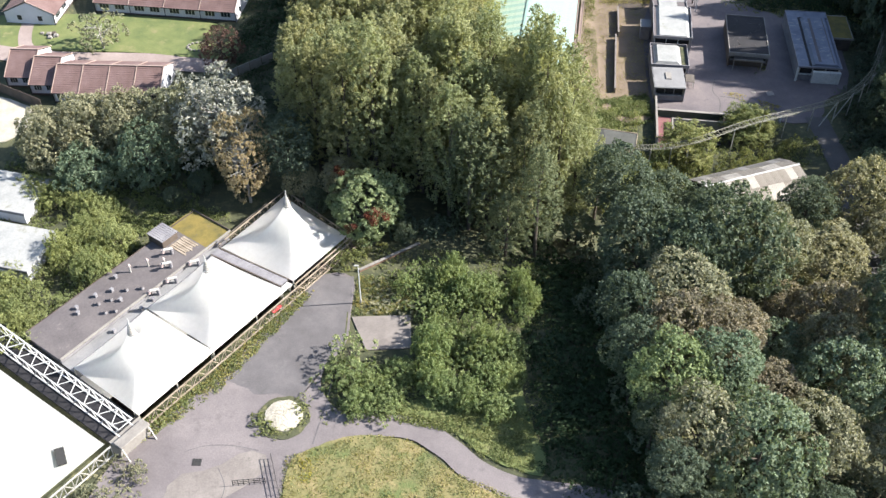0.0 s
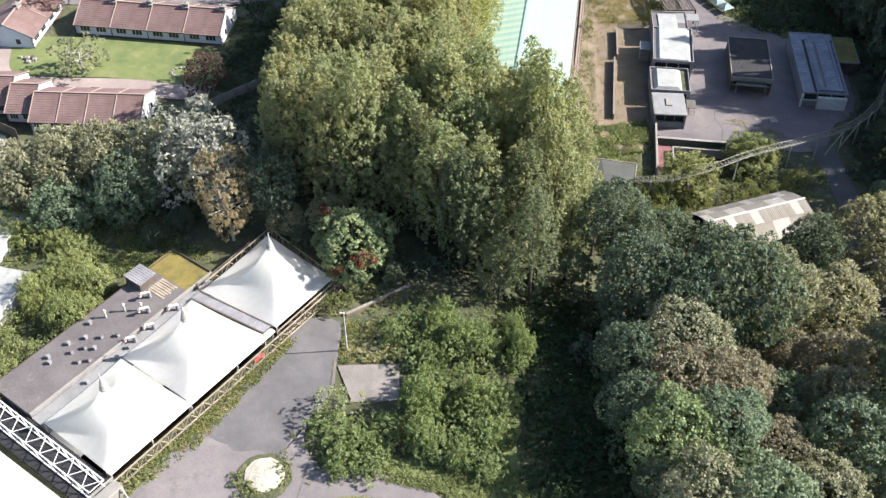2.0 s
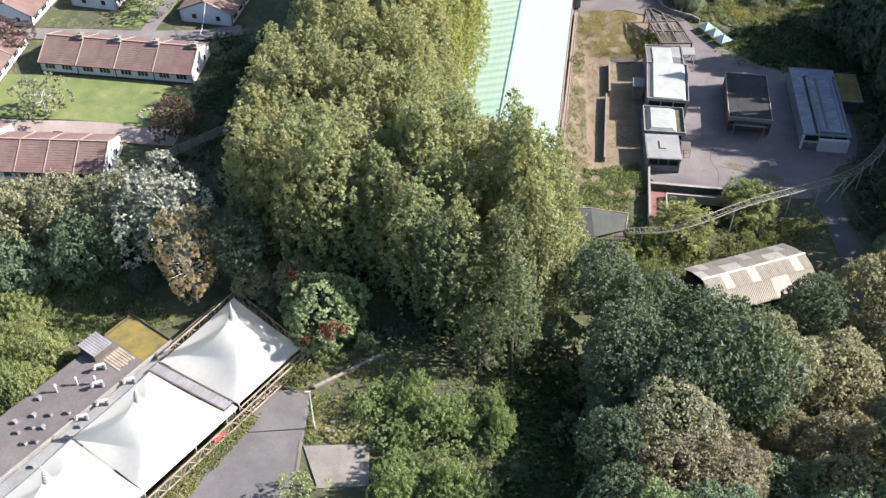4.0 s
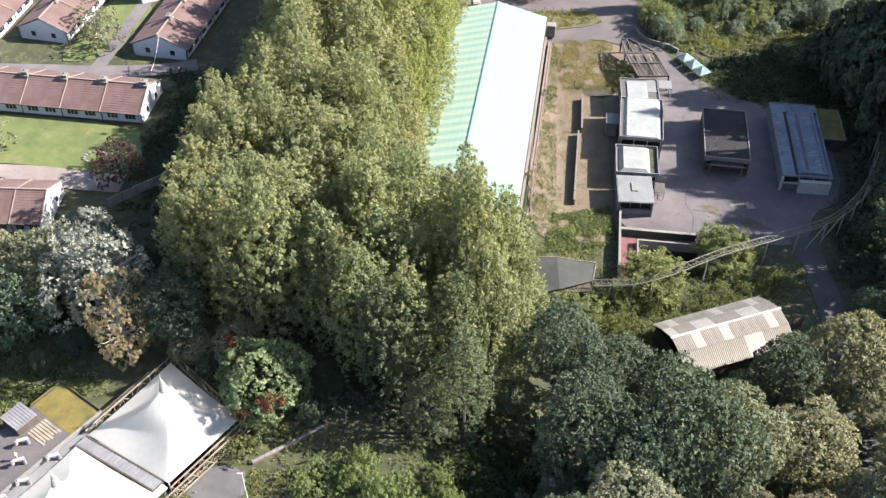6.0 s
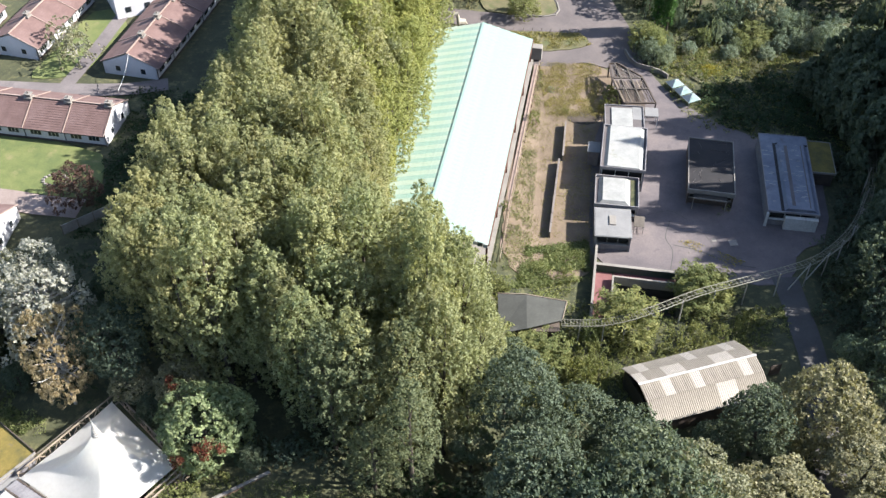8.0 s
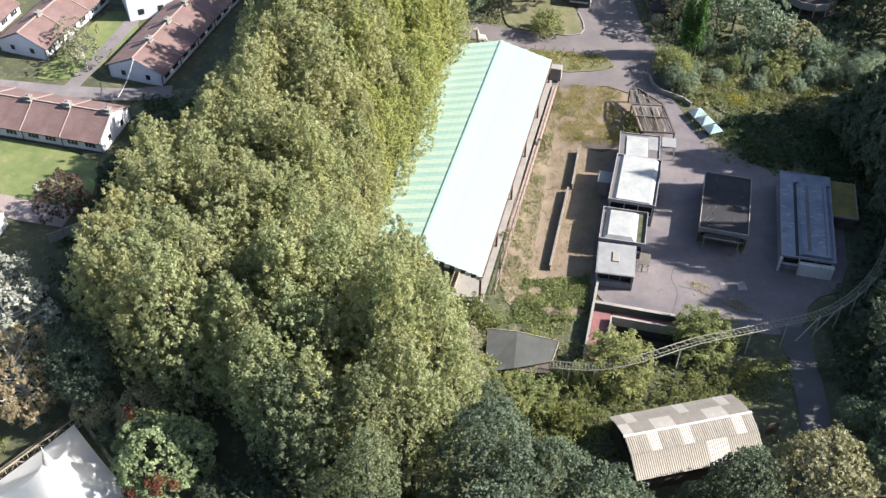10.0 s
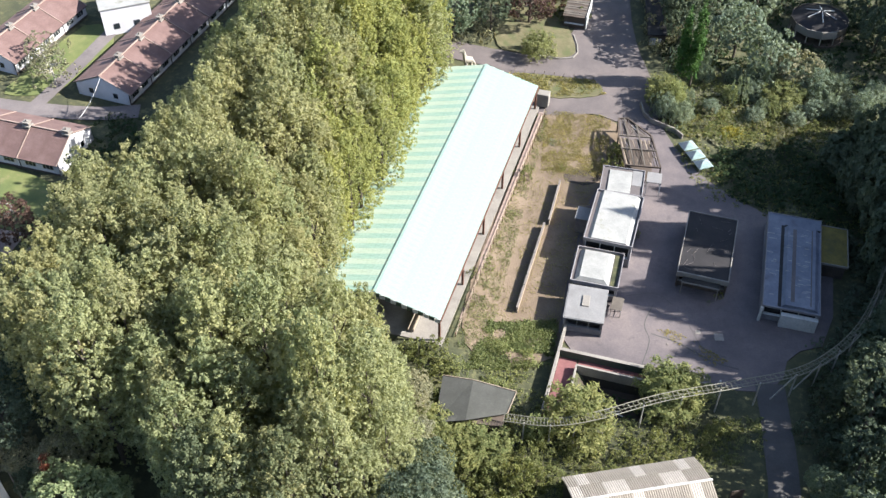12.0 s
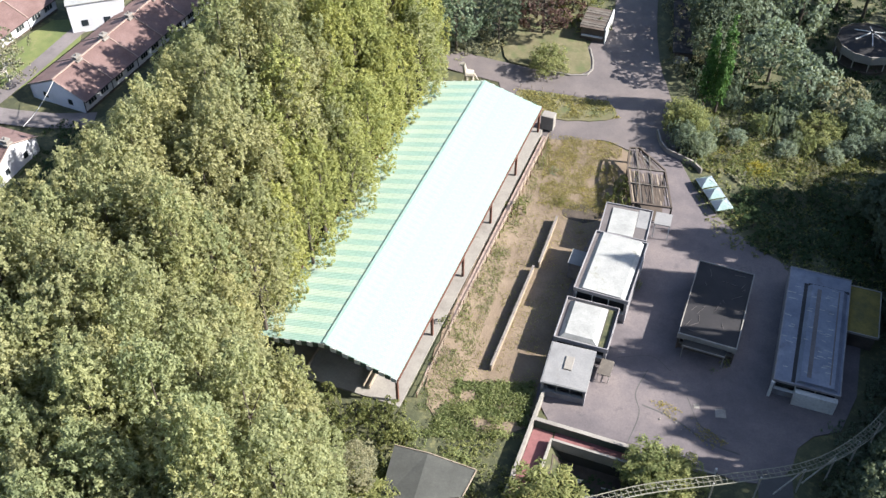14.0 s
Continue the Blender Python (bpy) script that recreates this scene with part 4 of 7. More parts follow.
for px in (-0.9, 0.9):
    for py in (-1, 1):
        part("post", cube(px - 0.06, px + 0.06, py - 0.06, py + 0.06, -0.1, 2.3), M["white"], porch)
bench = thing("pay_stand", "small open pay stand of pale posts beside the kiosk", "stand", pose(39.1, 134.7, 0.05, 0, 0, -8))
for px in (-0.6, 0.6):
    for py in (-1.0, 0.0, 1.0):
        part("post", bar((px, py, -0.1), (px, py, 1.2), 0.08), M["steel"], bench)
    part("rail", bar((px, -1.0, 0.55), (px, 1.0, 0.55), 0.06), M["steel"], bench)
part("top", cube(-0.7, 0.7, -1.1, 1.1, 1.2, 1.28, 0.02), M["grey_timber"], bench)
kb, x, y, z = kiosk(50.2, 145.5, 6.4, 11.9, 2.7, -8.4, "black_roof", "low kiosk with a black felt roof and pale fascia", 0.22, "dark_timber", "concrete")
part("fascia", cube(-x - 0.03, x + 0.03, -y - 0.1, -y - 0.004, 1.95, 2.74, 0.02), M["concrete"], kb, "deep pale corrugated fascia")
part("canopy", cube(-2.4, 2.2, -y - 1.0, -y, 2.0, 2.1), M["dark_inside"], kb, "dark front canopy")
part("canopy_edge", cube(-2.45, 2.25, -y - 1.06, -y - 1.0, 1.9, 2.12), M["concrete"], kb)
for px in (-2.3, 2.1):
    part("canopy_post", cube(px - 0.06, px + 0.06, -y - 1.0, -y - 0.88, -0.1, 1.9), M["concrete"], kb)
tw = random.Random(31)
for k in range(16):
    px, py, a = tw.uniform(-2.5, 2.5), tw.uniform(-5.2, 5.2), tw.uniform(0, math.pi)
    e = tw.uniform(0.2, 0.8)
    part("twig", bar((px - e * math.cos(a), py - e * math.sin(a), z + 0.03), (px + e * math.cos(a), py + e * math.sin(a), z + 0.05), 0.035), M["felt"], kb, "grey fallen twig")
kl, x, y, z = kiosk(60.65, 144.2, 6.8, 17.4, 2.7, -6.5, "blue_roof", "long kiosk with a wet blue-grey roof", 0.18, "purple", "white")
bm = cube(-1.2, 3.1, -8.3, 6.2, z + 0.004, z + 0.42)
for v in bm.verts:
    if v.co.z > z + 0.2:
        v.co.x = 0.7 + (v.co.x - 0.7) * 0.8
part("raised_roof", bm, M["blue_roof"], kl)
part("gutter_strip", cube(-1.62, -1.22, -8.4, 6.5, z, z + 0.03), M["black_roof"], kl, "dark wet gutter")
part("gutter_strip", cube(-1.2, 3.3, 6.25, 6.65, z, z + 0.03), M["black_roof"], kl, "dark wet gutter")
part("roof_seam", cube(-0.2, 0.25, -7.6, 5.6, z + 0.424, z + 0.44), M["felt"], kl, "dark patched seam")
part("roof_seam", cube(2.1, 2.25, -7.9, 5.9, z + 0.424, z + 0.44), M["felt"], kl, "dark patched seam")
rs = random.Random(12)
for k in range(46):
    sx, sy = rs.choice((-3.0, -2.5, -2.1, -0.5, 0.6, 1.0, 1.4, 1.8)) + rs.uniform(-0.3, 0.3), rs.uniform(-7, 6)
    sw = rs.uniform(0.2, 0.45)
    zz = z + 0.004 if sx < -1.6 else z + 0.426
    part("paint_patch", bar((sx - sw, sy, zz), (sx + sw, sy - rs.uniform(-0.15, 0.2), zz), rs.uniform(0.05, 0.14), 0.008), M["white_roof"], kl, "thin white streak")
part("end_wall", cube(-1.0, 3.3, -y - 0.5, -y + 0.1, -0.1, 2.0), M["white"], kl, "pale boarded end wall")
part("porch_post", cube(-3.5, -3.2, -y - 0.2, -y + 0.1, -0.1, 2.4), M["white"], kl)
wing = thing("kiosk_wing", "side wing with a mossy flat roof", "annex", pose(66.0, 148.2, 0.05, 0, 0, -6.5))
part("wall", cube(-1.7, 1.7, -3.4, 3.4, -0.1, 2.2), M["dark_timber"], wing)
part("roof", cube(-1.85, 1.85, -3.55, 3.55, 2.2, 2.32), M["moss"], wing)
part("parapet", cube(-1.9, 1.9, -3.65, -3.56, 2.1, 2.42), M["concrete"], wing)
part("parapet", cube(-1.9, 1.9, 3.56, 3.65, 2.1, 2.42), M["concrete"], wing)
part("parapet", cube(1.86, 1.95, -3.6, 3.6, 2.1, 2.42), M["concrete"], wing)

perg = thing("pergola", "ruined dark timber pergola with broken slats", "pergola", pose(41.0, 165.0, 0.05))
ring = [(-3.0, 5.6), (-1.7, 5.8), (1.8, 2.1), (3.1, -4.9), (-1.7, -5.0), (-2.9, 1.5)]
for (ax, ay), (bx, by) in zip(ring, ring[1:] + ring[:1]):
    part("beam", bar((ax, ay, 2.7), (bx, by, 2.7), 0.2, 0.22), M["dark_timber"], perg)
    part("post", cube(ax - 0.1, ax + 0.1, ay - 0.1, ay + 0.1, -0.1, 2.7), M["dark_timber"], perg)
for (ax, ay), (bx, by) in (((-2.9, 1.5), (1.9, 1.7)), ((-2.5, -1.4), (2.5, -1.3)), ((-2.2, 5.6), (-0.6, -4.9)), ((-0.4, 4.4), (0.9, -4.9))):
    part("beam", bar((ax, ay, 2.76), (bx, by, 2.76), 0.16, 0.18), M["grey_timber"], perg)
rnd = random.Random(4)
for k in range(24):
    f = (k + 0.5) / 24
    x0, x1 = -2.7 + 4.6 * f, -1.6 + 4.6 * f
    y0, y1 = 1.3 - rnd.uniform(0, 0.5), -4.8 + (rnd.uniform(0, 0.3) if rnd.random() < 0.6 else rnd.uniform(0.5, 3.2))
    part("slat", bar((x0, y0, 2.6), (x1, y1, 2.6 - rnd.uniform(0, 0.35)), 0.14, 0.04), M["dark_timber"] if k % 3 else M["timber"], perg)
for k in range(14):
    f = (k + 0.5) / 14
    part("slat", bar((-2.8 + 4.4 * f, 1.8, 2.6), (-2.6 + 1.3 * f, 5.4 - rnd.uniform(0, 0.8), 2.6 - rnd.uniform(0, 0.2)), 0.14, 0.04), M["dark_timber"] if k % 4 else M["grey_timber"], perg)
part("floor", cube(-2.2, 2.2, -4.8, 2.2, 0.0, 0.1), M["dark_timber"], perg)
bin_ = thing("notice_stand", "small white stand at the head of the yard", "stand", pose(40.3, 170.6, 0.4, 0, 0, 10))
part("panel", cube(-0.4, 0.4, -0.06, 0.06, 0.4, 1.3), M["white"], bin_)
part("leg", cube(-0.05, 0.05, -0.05, 0.05, -0.4, 0.4), M["steel"], bin_)

# ---- pale blue peaked gazebos in a row ----
for k in range(3):
    t = thing("gazebo", "pale blue and white peaked canvas gazebo", "gazebo", pose(48.3 + k * 1.02, 168.0 - k * 1.95, zt(48, 166) + 0.02, 0, 0, 27), "row of gazebos")
    for sx in (-1.08, 1.08):
        for sy in (-0.94, 0.94):
            part("pole", cube(sx - 0.03, sx + 0.03, sy - 0.03, sy + 0.03, -0.1, 1.0), M["felt"], t)
    c = [(-1.15, -1.0, 1.0), (1.15, -1.0, 1.0), (1.15, 1.0, 1.0), (-1.15, 1.0, 1.0)]
    for i in range(4):
        bm = bmesh.new()
        bm.faces.new([bm.verts.new(v) for v in (c[i], c[(i + 1) % 4], (0, 0, 1.75))])
        bmesh.ops.solidify(bm, geom=bm.faces[:], thickness=0.02)
        part("canvas", bm, M["cyan" if i % 2 else "teal"], t)

# ---- sunken ramp, walls and bridge at the yard's south edge ----
ramp = thing("ramp", "faded red ramp between pale walls below the yard", "ramp", pose(32.6, 126.6, 0, 0, 0, -7.5))
part("floor", cube(0.2, 2.3, -8.6, -0.3, -0.7, 0.02), M["red_paint"], ramp)
part("side_wall", cube(-0.15, 0.15, -9.5, 5.5, -0.7, 1.3), M["concrete"], ramp)
part("side_wall", cube(2.3, 2.5, -8.6, -1.6, -0.7, 0.9), M["concrete"], ramp)
part("parapet", cube(0.15, 10.2, -0.15, 0.15, -0.4, 1.1), M["green_trim"], ramp, "dark boarded parapet")
part("coping", cube(0.0, 10.3, -0.22, 0.22, 1.1, 1.2), M["concrete"], ramp)
part("gallery_floor", cube(2.5, 10.4, -1.5, -0.15, -0.5, 0.0), M["red_paint"], ramp)
part("gallery_wall", cube(2.3, 10.6, -1.75, -1.5, -0.6, 0.85), M["concrete"], ramp)
part("under_wall", cube(2.3, 10.6, -1.72, -1.3, -2.6, -0.6), M["dark_inside"], ramp)
dump = random.Random(21)
for k in range(7):
    px, py = dump.uniform(36.6, 42.0), dump.uniform(120.4, 122.8)
    pk = thing("loose_plank", "pale broken plank lying in the pit", "plank", pose(px, py, zt(px, py) + 0.12, dump.uniform(-6, 6), 0, dump.uniform(-40, 60)), "broken planks")
    part("board", cube(-0.9, 0.9, -0.07, 0.07, 0, 0.05), M["steel"], pk)
posts = thing("yard_kerb", "pale concrete kerb with an end post beside the yard", "kerb", pose(43.2, 125.3, 0, 0, 0, -5))
part("kerb", cube(-0.3, 8.0, -0.12, 0.12, -0.2, 0.35), M["concrete"], posts)
part("post", cube(7.9, 8.1, -0.1, 0.1, -0.1, 1.2), M["white"], posts)
for px, py, s in ((51.5, 132.3, 0.55), (49.0, 132.7, 0.3)):
    s_ = thing("floor_slab", "pale square slab lying in the asphalt", "slab", pose(px, py, 0.05, 0, 0, 6), "pale slabs")
    part("slab", cube(-s, s, -s, s, 0, 0.03), M["concrete"], s_)
litter = random.Random(8)
for k in range(9):
    a = litter.random()
    px, py = 44.5 + a * 7 + litter.uniform(-0.8, 0.8), 131.2 - a * 3.4 + litter.uniform(-0.5, 0.5)
    r = thing("rubble", "small pale chunk of rubble on the asphalt", "rubble", pose(px, py, 0.05, 0, 0, litter.uniform(0, 180)), "rubble")
    s = litter.uniform(0.05, 0.11)
    part("chunk", cube(-s, s, -s * 0.7, s * 0.7, 0, s, 0.02), M["concrete"], r)

# ---- dark corrugated hut roof in the bushes ----
dome = thing("shelter", "low shelter with a dark felt roof", "shelter", Matrix.Translation((24.0, 116.0, 1.2)))
part("wall", cube(-3.7, 3.3, -2.6, 1.9, -0.6, 1.3), M["dark_timber"], dome)
bm = bmesh.new()
vs = [bm.verts.new(v) for v in ((-4.0, -3.3, 1.45), (-0.7, -2.9, 2.1), (3.6, -1.0, 1.6), (4.3, 2.1, 1.6), (-0.6, 2.6, 2.1), (-4.1, 3.0, 1.75))]
for f in ((0, 1, 4, 5), (1, 2, 3, 4)):
    bm.faces.new([vs[i] for i in f])
bmesh.ops.recalc_face_normals(bm, faces=bm.faces)
bmesh.ops.solidify(bm, geom=bm.faces[:], thickness=0.08)
part("roof", bm, M["dark_felt"], dome)
part("edge_board", bar((-4.1, 3.04, 1.77), (-0.6, 2.64, 2.12), 0.09, 0.16), M["timber"], dome)
part("edge_board", bar((-0.6, 2.64, 2.12), (4.3, 2.14, 1.62), 0.09, 0.16), M["timber"], dome)
part("edge_board", bar((4.34, 2.1, 1.62), (3.64, -1.0, 1.62), 0.09, 0.16), M["timber"], dome)

# ---- fibre-cement hut ----
HUT = pose(35.4, 104.0, 0.0, 0, 0, 19)
hut = thing("corrugated_hut", "grey hut with a patched corrugated roof", "hut", HUT)
L = 14.4
part("rear_wall", cube(0.3, L - 0.3, 3.7, 3.9, -0.5, 2.6), M["dark_timber"], hut)
part("front_wall", cube(0.3, L - 0.3, -3.9, -3.7, -0.5, 2.4), M["dark_timber"], hut)
part("end_wall", cube(0.3, 0.5, -3.7, 3.7, -0.5, 2.6), M["dark_inside"], hut)
part("end_wall", cube(L - 0.5, L - 0.3, -3.7, 3.7, -0.5, 2.6), M["dark_timber"], hut)


def corrugated(x0, x1, y0, z0, y1, z1, mat):
    bm = bmesh.new()
    n = int((x1 - x0) / 0.12)
    a, b, c = [], [], []
    for k in range(n + 1):
        px, pz = x0 + (x1 - x0) * k / n, 0.05 if k % 2 else 0.0
        a.append(bm.verts.new((px, y0, z0 + pz)))
        b.append(bm.verts.new((px, y1, z1 + pz)))
    for k in range(n):
        bm.faces.new((a[k], a[k + 1], b[k + 1], b[k]))
    bmesh.ops.recalc_face_normals(bm, faces=bm.faces)
    bmesh.ops.solidify(bm, geom=bm.faces[:], thickness=0.02)
    return mesh_of("roof_sheet", bm, mat)


profile = ((4.2, 2.6), (2.2, 3.75), (0.05, 4.6), (-2.0, 4.1), (-4.3, 2.7))
w = L / 12
pale = {(1, 0), (3, 1), (4, 1), (6, 0), (8, 1), (9, 1), (2, 2), (5, 2), (7, 3), (10, 2), (10, 0), (8, 3), (0, 1)}
for row, ((y0, z0), (y1, z1)) in enumerate(zip(profile, profile[1:])):
    kinds = [corrugated(0, w + 0.02, y0, z0, y1, z1 + 0.03, M[n]) for n in ("asbestos", "asbestos_pale")]
    for k in range(12):
        share("roof_sheet", kinds[(k, row) in pale], hut, Matrix.Translation((k * w, 0, 0.012 * (k % 2))))
part("ridge_cap", bar((-0.1, 0.05, 4.68), (L + 0.1, 0.05, 4.68), 0.24, 0.07), M["white"], hut, "white ridge capping")
crate = thing("shed_door", "old dark timber gate beside the hut", "gate", pose(51.6, 109.6, 0, 0, 0, 20))
for k in range(6):
    part("board", cube(k * 0.25, k * 0.25 + 0.23, -0.04, 0.04, -0.1, 1.7), M["dark_timber"], crate)

# ---- raised ride track ----
line = glide([(27.4, 113.8, 3.7), (32.4, 113.6, 4.2), (37.2, 115.0, 4.5), (44.3, 118.6, 4.5), (51.6, 121.4, 4.5), (59.0, 124.5, 4.5), (63.6, 128.2, 4.6), (67.2, 132.9, 4.9), (70.2, 139.5, 5.4), (72, 147, 6.0), (72.5, 156, 6.5)], 7)
track = thing("ride_track", "pale yellow lattice ride track on thin posts", "ride track")


def offset(i, side, drop):
    d = (line[min(i + 1, len(line) - 1)] - line[max(i - 1, 0)]).normalized()
    s = Vector((d.y, -d.x, 0)).normalized()
    return line[i] + s * side - Vector((0, 0, drop))


for side, drop, wide in ((-0.5, 0, 0.075), (0.5, 0, 0.075), (-0.2, 0.45, 0.055), (0.2, 0.45, 0.055)):
    bm = bmesh.new()
    for i in range(len(line) - 1):
        tube(bm, offset(i, side, drop), offset(i + 1, side, drop), wide / 1.6, wide / 1.6, 6)
    part("rail" if drop == 0 else "spine", bm, M["track"], track)
for i in range(len(line) - 1):
    part("tie", bar(offset(i, -0.5, 0), offset(i, 0.5, 0), 0.04), M["track"], track)
    part("tie", bar((offset(i, -0.5, 0) + offset(i + 1, -0.5, 0)) / 2, (offset(i, 0.5, 0) + offset(i + 1, 0.5, 0)) / 2, 0.05), M["track"], track)
    part("web", bar(offset(i, -0.5, 0), offset(i + 1, -0.2, 0.45), 0.03), M["track"], track)
    part("web", bar(offset(i, 0.5, 0), offset(i + 1, 0.2, 0.45), 0.03), M["track"], track)
for i in range(3, len(line) - 1, 4):
    p = offset(i, 0, 0.5)
    g = zt(p.x, p.y)
    part("post", tube(bmesh.new(), p, (p.x, p.y, g - 0.2), 0.09, 0.09, 8), M["steel"], track)
    if i in (35, 39):
        part("post", tube(bmesh.new(), p, (p.x - 2.2, p.y - 0.8, g - 0.1), 0.08, 0.08, 8), M["steel"], track)


# ---- bungalow terraces ----
def tiled(w, run, rise, mat, rows=13):
    """One roof slope of overlapping tile courses."""
    bm = bmesh.new()
    und = None
    for k in range(rows):
        f0, f1 = k / rows, (k + 1) / rows
        y0, z0, y1, z1 = run * f0, rise * f0, run * f1, rise * f1
        und = und if k else [bm.verts.new(v) for v in ((0, y0 - 0.03, z0), (w, y0 - 0.03, z0))]
        lo = [bm.verts.new(v) for v in ((0, y0 - 0.03, z0 + 0.035), (w, y0 - 0.03, z0 + 0.035), (w, y1, z1), (0, y1, z1))]
        bm.faces.new(lo)
        bm.faces.new((und[0], und[1], lo[1], lo[0]))
        und = [lo[3], lo[2]]
    return mesh_of("roof_slope", bm, mat)


def terrace(x0, y0, turn, unit, count, depth, label, z=9.4, eave=1.85, rise=2.0, chimneys=True, mat="tile"):
    """A row of joined bungalows: local x along the row, y to the back; the front is at y = 0."""
    t = thing("bungalow_row", label, "bungalow", pose(x0, y0, z, 0, 0, turn), "bungalows")
    total = unit * count
    half = depth / 2
    part("front_wall", cube(0, total, 0.35, 0.6, -0.3, eave), M["render"], t)
    part("rear_wall", cube(0, total, depth - 0.6, depth - 0.35, -0.3, eave), M["render"], t)
    for gx in (0.0, total - 0.25):
        bm = bmesh.new()
        prof = [(0.35, -0.3), (depth - 0.35, -0.3), (depth - 0.35, eave), (half, eave + rise * (half - 0.35) / half), (0.35, eave)]
        a = [bm.verts.new((gx, p, q)) for p, q in prof]
        b = [bm.verts.new((gx + 0.25, p, q)) for p, q in prof]
        bm.faces.new(a)
        bm.faces.new(b[::-1])
        for i in range(5):
            bm.faces.new((a[i], b[i], b[(i + 1) % 5], a[(i + 1) % 5]))
        bmesh.ops.recalc_face_normals(bm, faces=bm.faces)
        g = part("gable_wall", bm, M["render"], t)
        for wy in (2.2, depth - 3.0):
            part("window", cube(gx - 0.03, gx + 0.28, wy, wy + 0.7, 0.7, 1.5), M["glass"], g)
    slope = tiled(unit - 0.06, half, rise, M[mat])
    for k in range(count):
        share("roof_slope", slope, t, Matrix.Translation((k * unit + 0.03, 0, eave - 0.02)))
        share("roof_slope", slope, t, Matrix.Translation((k * unit + unit - 0.03, depth, eave - 0.02)) @ Matrix.Rotation(math.pi, 4, "Z"))
        part("plinth", cube(k * unit + 0.05, (k + 1) * unit - 0.05, 0.28, 0.35, -0.3, 0.25), M["dark_timber"], t)
        for wx in (unit * 0.14, unit * 0.58):
            win = part("window", cube(k * unit + wx, k * unit + wx + unit * 0.28, 0.30, 0.36, 0.75, 1.62), M["white"], t)
            for q in range(3):
                a = k * unit + wx + 0.06 + q * (unit * 0.28 - 0.06) / 3
                part("pane", cube(a, a + (unit * 0.28 - 0.06) / 3 - 0.08, 0.27, 0.31, 0.82, 1.56), M["glass"], win)
        part("downpipe", cube(k * unit - 0.04, k * unit + 0.04, 0.22, 0.3, -0.3, eave), M["dark_inside"], t)
        if chimneys:
            c = part("chimney", cube(k * unit + unit - 0.9, k * unit + unit - 0.1, half - 0.3, half + 0.3, eave + rise - 0.4, eave + rise + 0.55, 0.02), M["pad"], t, "grey rendered chimney stack")
            part("flashing", cube(k * unit + unit - 1.05, k * unit + unit + 0.05, half - 0.5, half + 0.5, eave + rise - 0.12, eave + rise + 0.16, 0.03), M["concrete"], c, "pale flashing round the stack")
            part("chimney_cap", cube(k * unit + unit - 1.0, k * unit + unit, half - 0.4, half + 0.4, eave + rise + 0.55, eave + rise + 0.65), M["concrete"], c)
            part("pot", tube(bmesh.new(), (k * unit + unit - 0.5, half, eave + rise + 0.65), (k * unit + unit - 0.5, half, eave + rise + 0.95), 0.12, 0.1, 10), M["pad"], c)
    for k in range(count + 1):
        for (ya, yb) in ((-0.05, half), (depth + 0.05, half)):
            part("verge_strip", bar((k * unit, ya, eave + 0.05), (k * unit, yb, eave + rise + 0.08), 0.1, 0.09), M["verge"], t)
    part("ridge_tiles", bar((0, half, eave + rise + 0.08), (total, half, eave + rise + 0.08), 0.2, 0.12), M["verge"], t)
    part("gutter", cube(0, total, -0.08, 0.05, eave - 0.1, eave), M["dark_inside"], t)
    return t


terrace(-54.9, 140.9, -7.8, 5.72, 4, 8.5, "white bungalow terrace with brown tiled roof and chimneys")
terrace(-54.4, 116.3, -2.4, 3.79, 4, 8.3, "white bungalow terrace with a brown tiled roof", chimneys=False)
terrace(-58.2, 118.3, -2.4, 3.95, 1, 8.3, "brown-roofed bungalow stepped back from its terrace", chimneys=False)
terrace(-62.2, 120.2, -2.4, 4.05, 1, 8.3, "brown-roofed end bungalow stepped back again", chimneys=False)
terrace(-28.7, 153.7, 78.5, 5.36, 6, 9.1, "long white bungalow terrace beside the poplars")
terrace(-47.6, 158.3, 78, 5.67, 3, 8.5, "white bungalow terrace facing a grassy court")
terrace(-59.8, 137.1, 84, 5.67, 2, 8.5, "white bungalow gable end beside the lawn")
terrace(-59.4, 153.3, 80, 5.67, 3, 8.5, "white bungalow terrace behind the garden court")
hall = thing("two_storey_block", "white two-storey block with a pale flat roof", "building", pose(-38.2, 175.3, 9.35, 0, 0, 30))
part("wall", cube(-3.6, 3.6, -4.2, 4.2, -0.2, 4.4), M["render"], hall)
part("roof", cube(-3.75, 3.75, -4.35, 4.35, 4.4, 4.55, 0.02), M["white_roof"], hall)
for wx in (-2.2, 0.8):
    part("window", cube(wx, wx + 0.9, -4.24, -4.18, 1.0, 1.9), M["glass"], hall)
cable = thing("overhead_cable", "thin pale cable strung between two bungalow roofs", "cable")
bm = bmesh.new()
span = [Vector((-31.9, 145.4, 13.25)).lerp(Vector((-32.7, 154.2, 13.45)), k / 10) - Vector((0, 0, 0.5 * math.sin(math.pi * k / 10))) for k in range(11)]
for a, b in zip(span, span[1:]):
    tube(bm, a, b, 0.035, 0.035, 6)
part("wire", bm, M["white"], cable)
seat = thing("garden_bench", "dark wooden bench on the paved path", "bench", pose(-47.9, 125.9, 9.5, 0, 0, -5))
part("seat", cube(-0.7, 0.7, -0.2, 0.25, 0.4, 0.46), M["dark_timber"], seat)
part("backrest", cube(-0.7, 0.7, -0.24, -0.2, 0.5, 0.9), M["dark_timber"], seat)
for px in (-0.6, 0.6):
    part("leg", cube(px - 0.04, px + 0.04, -0.2, 0.2, 0, 0.4), M["dark_timber"], seat)
gf = thing("garden_fence", "pale weathered board fence at the wood's edge", "fence", pose(-32.7, 120.9, 9.25, 0, 0, 40))
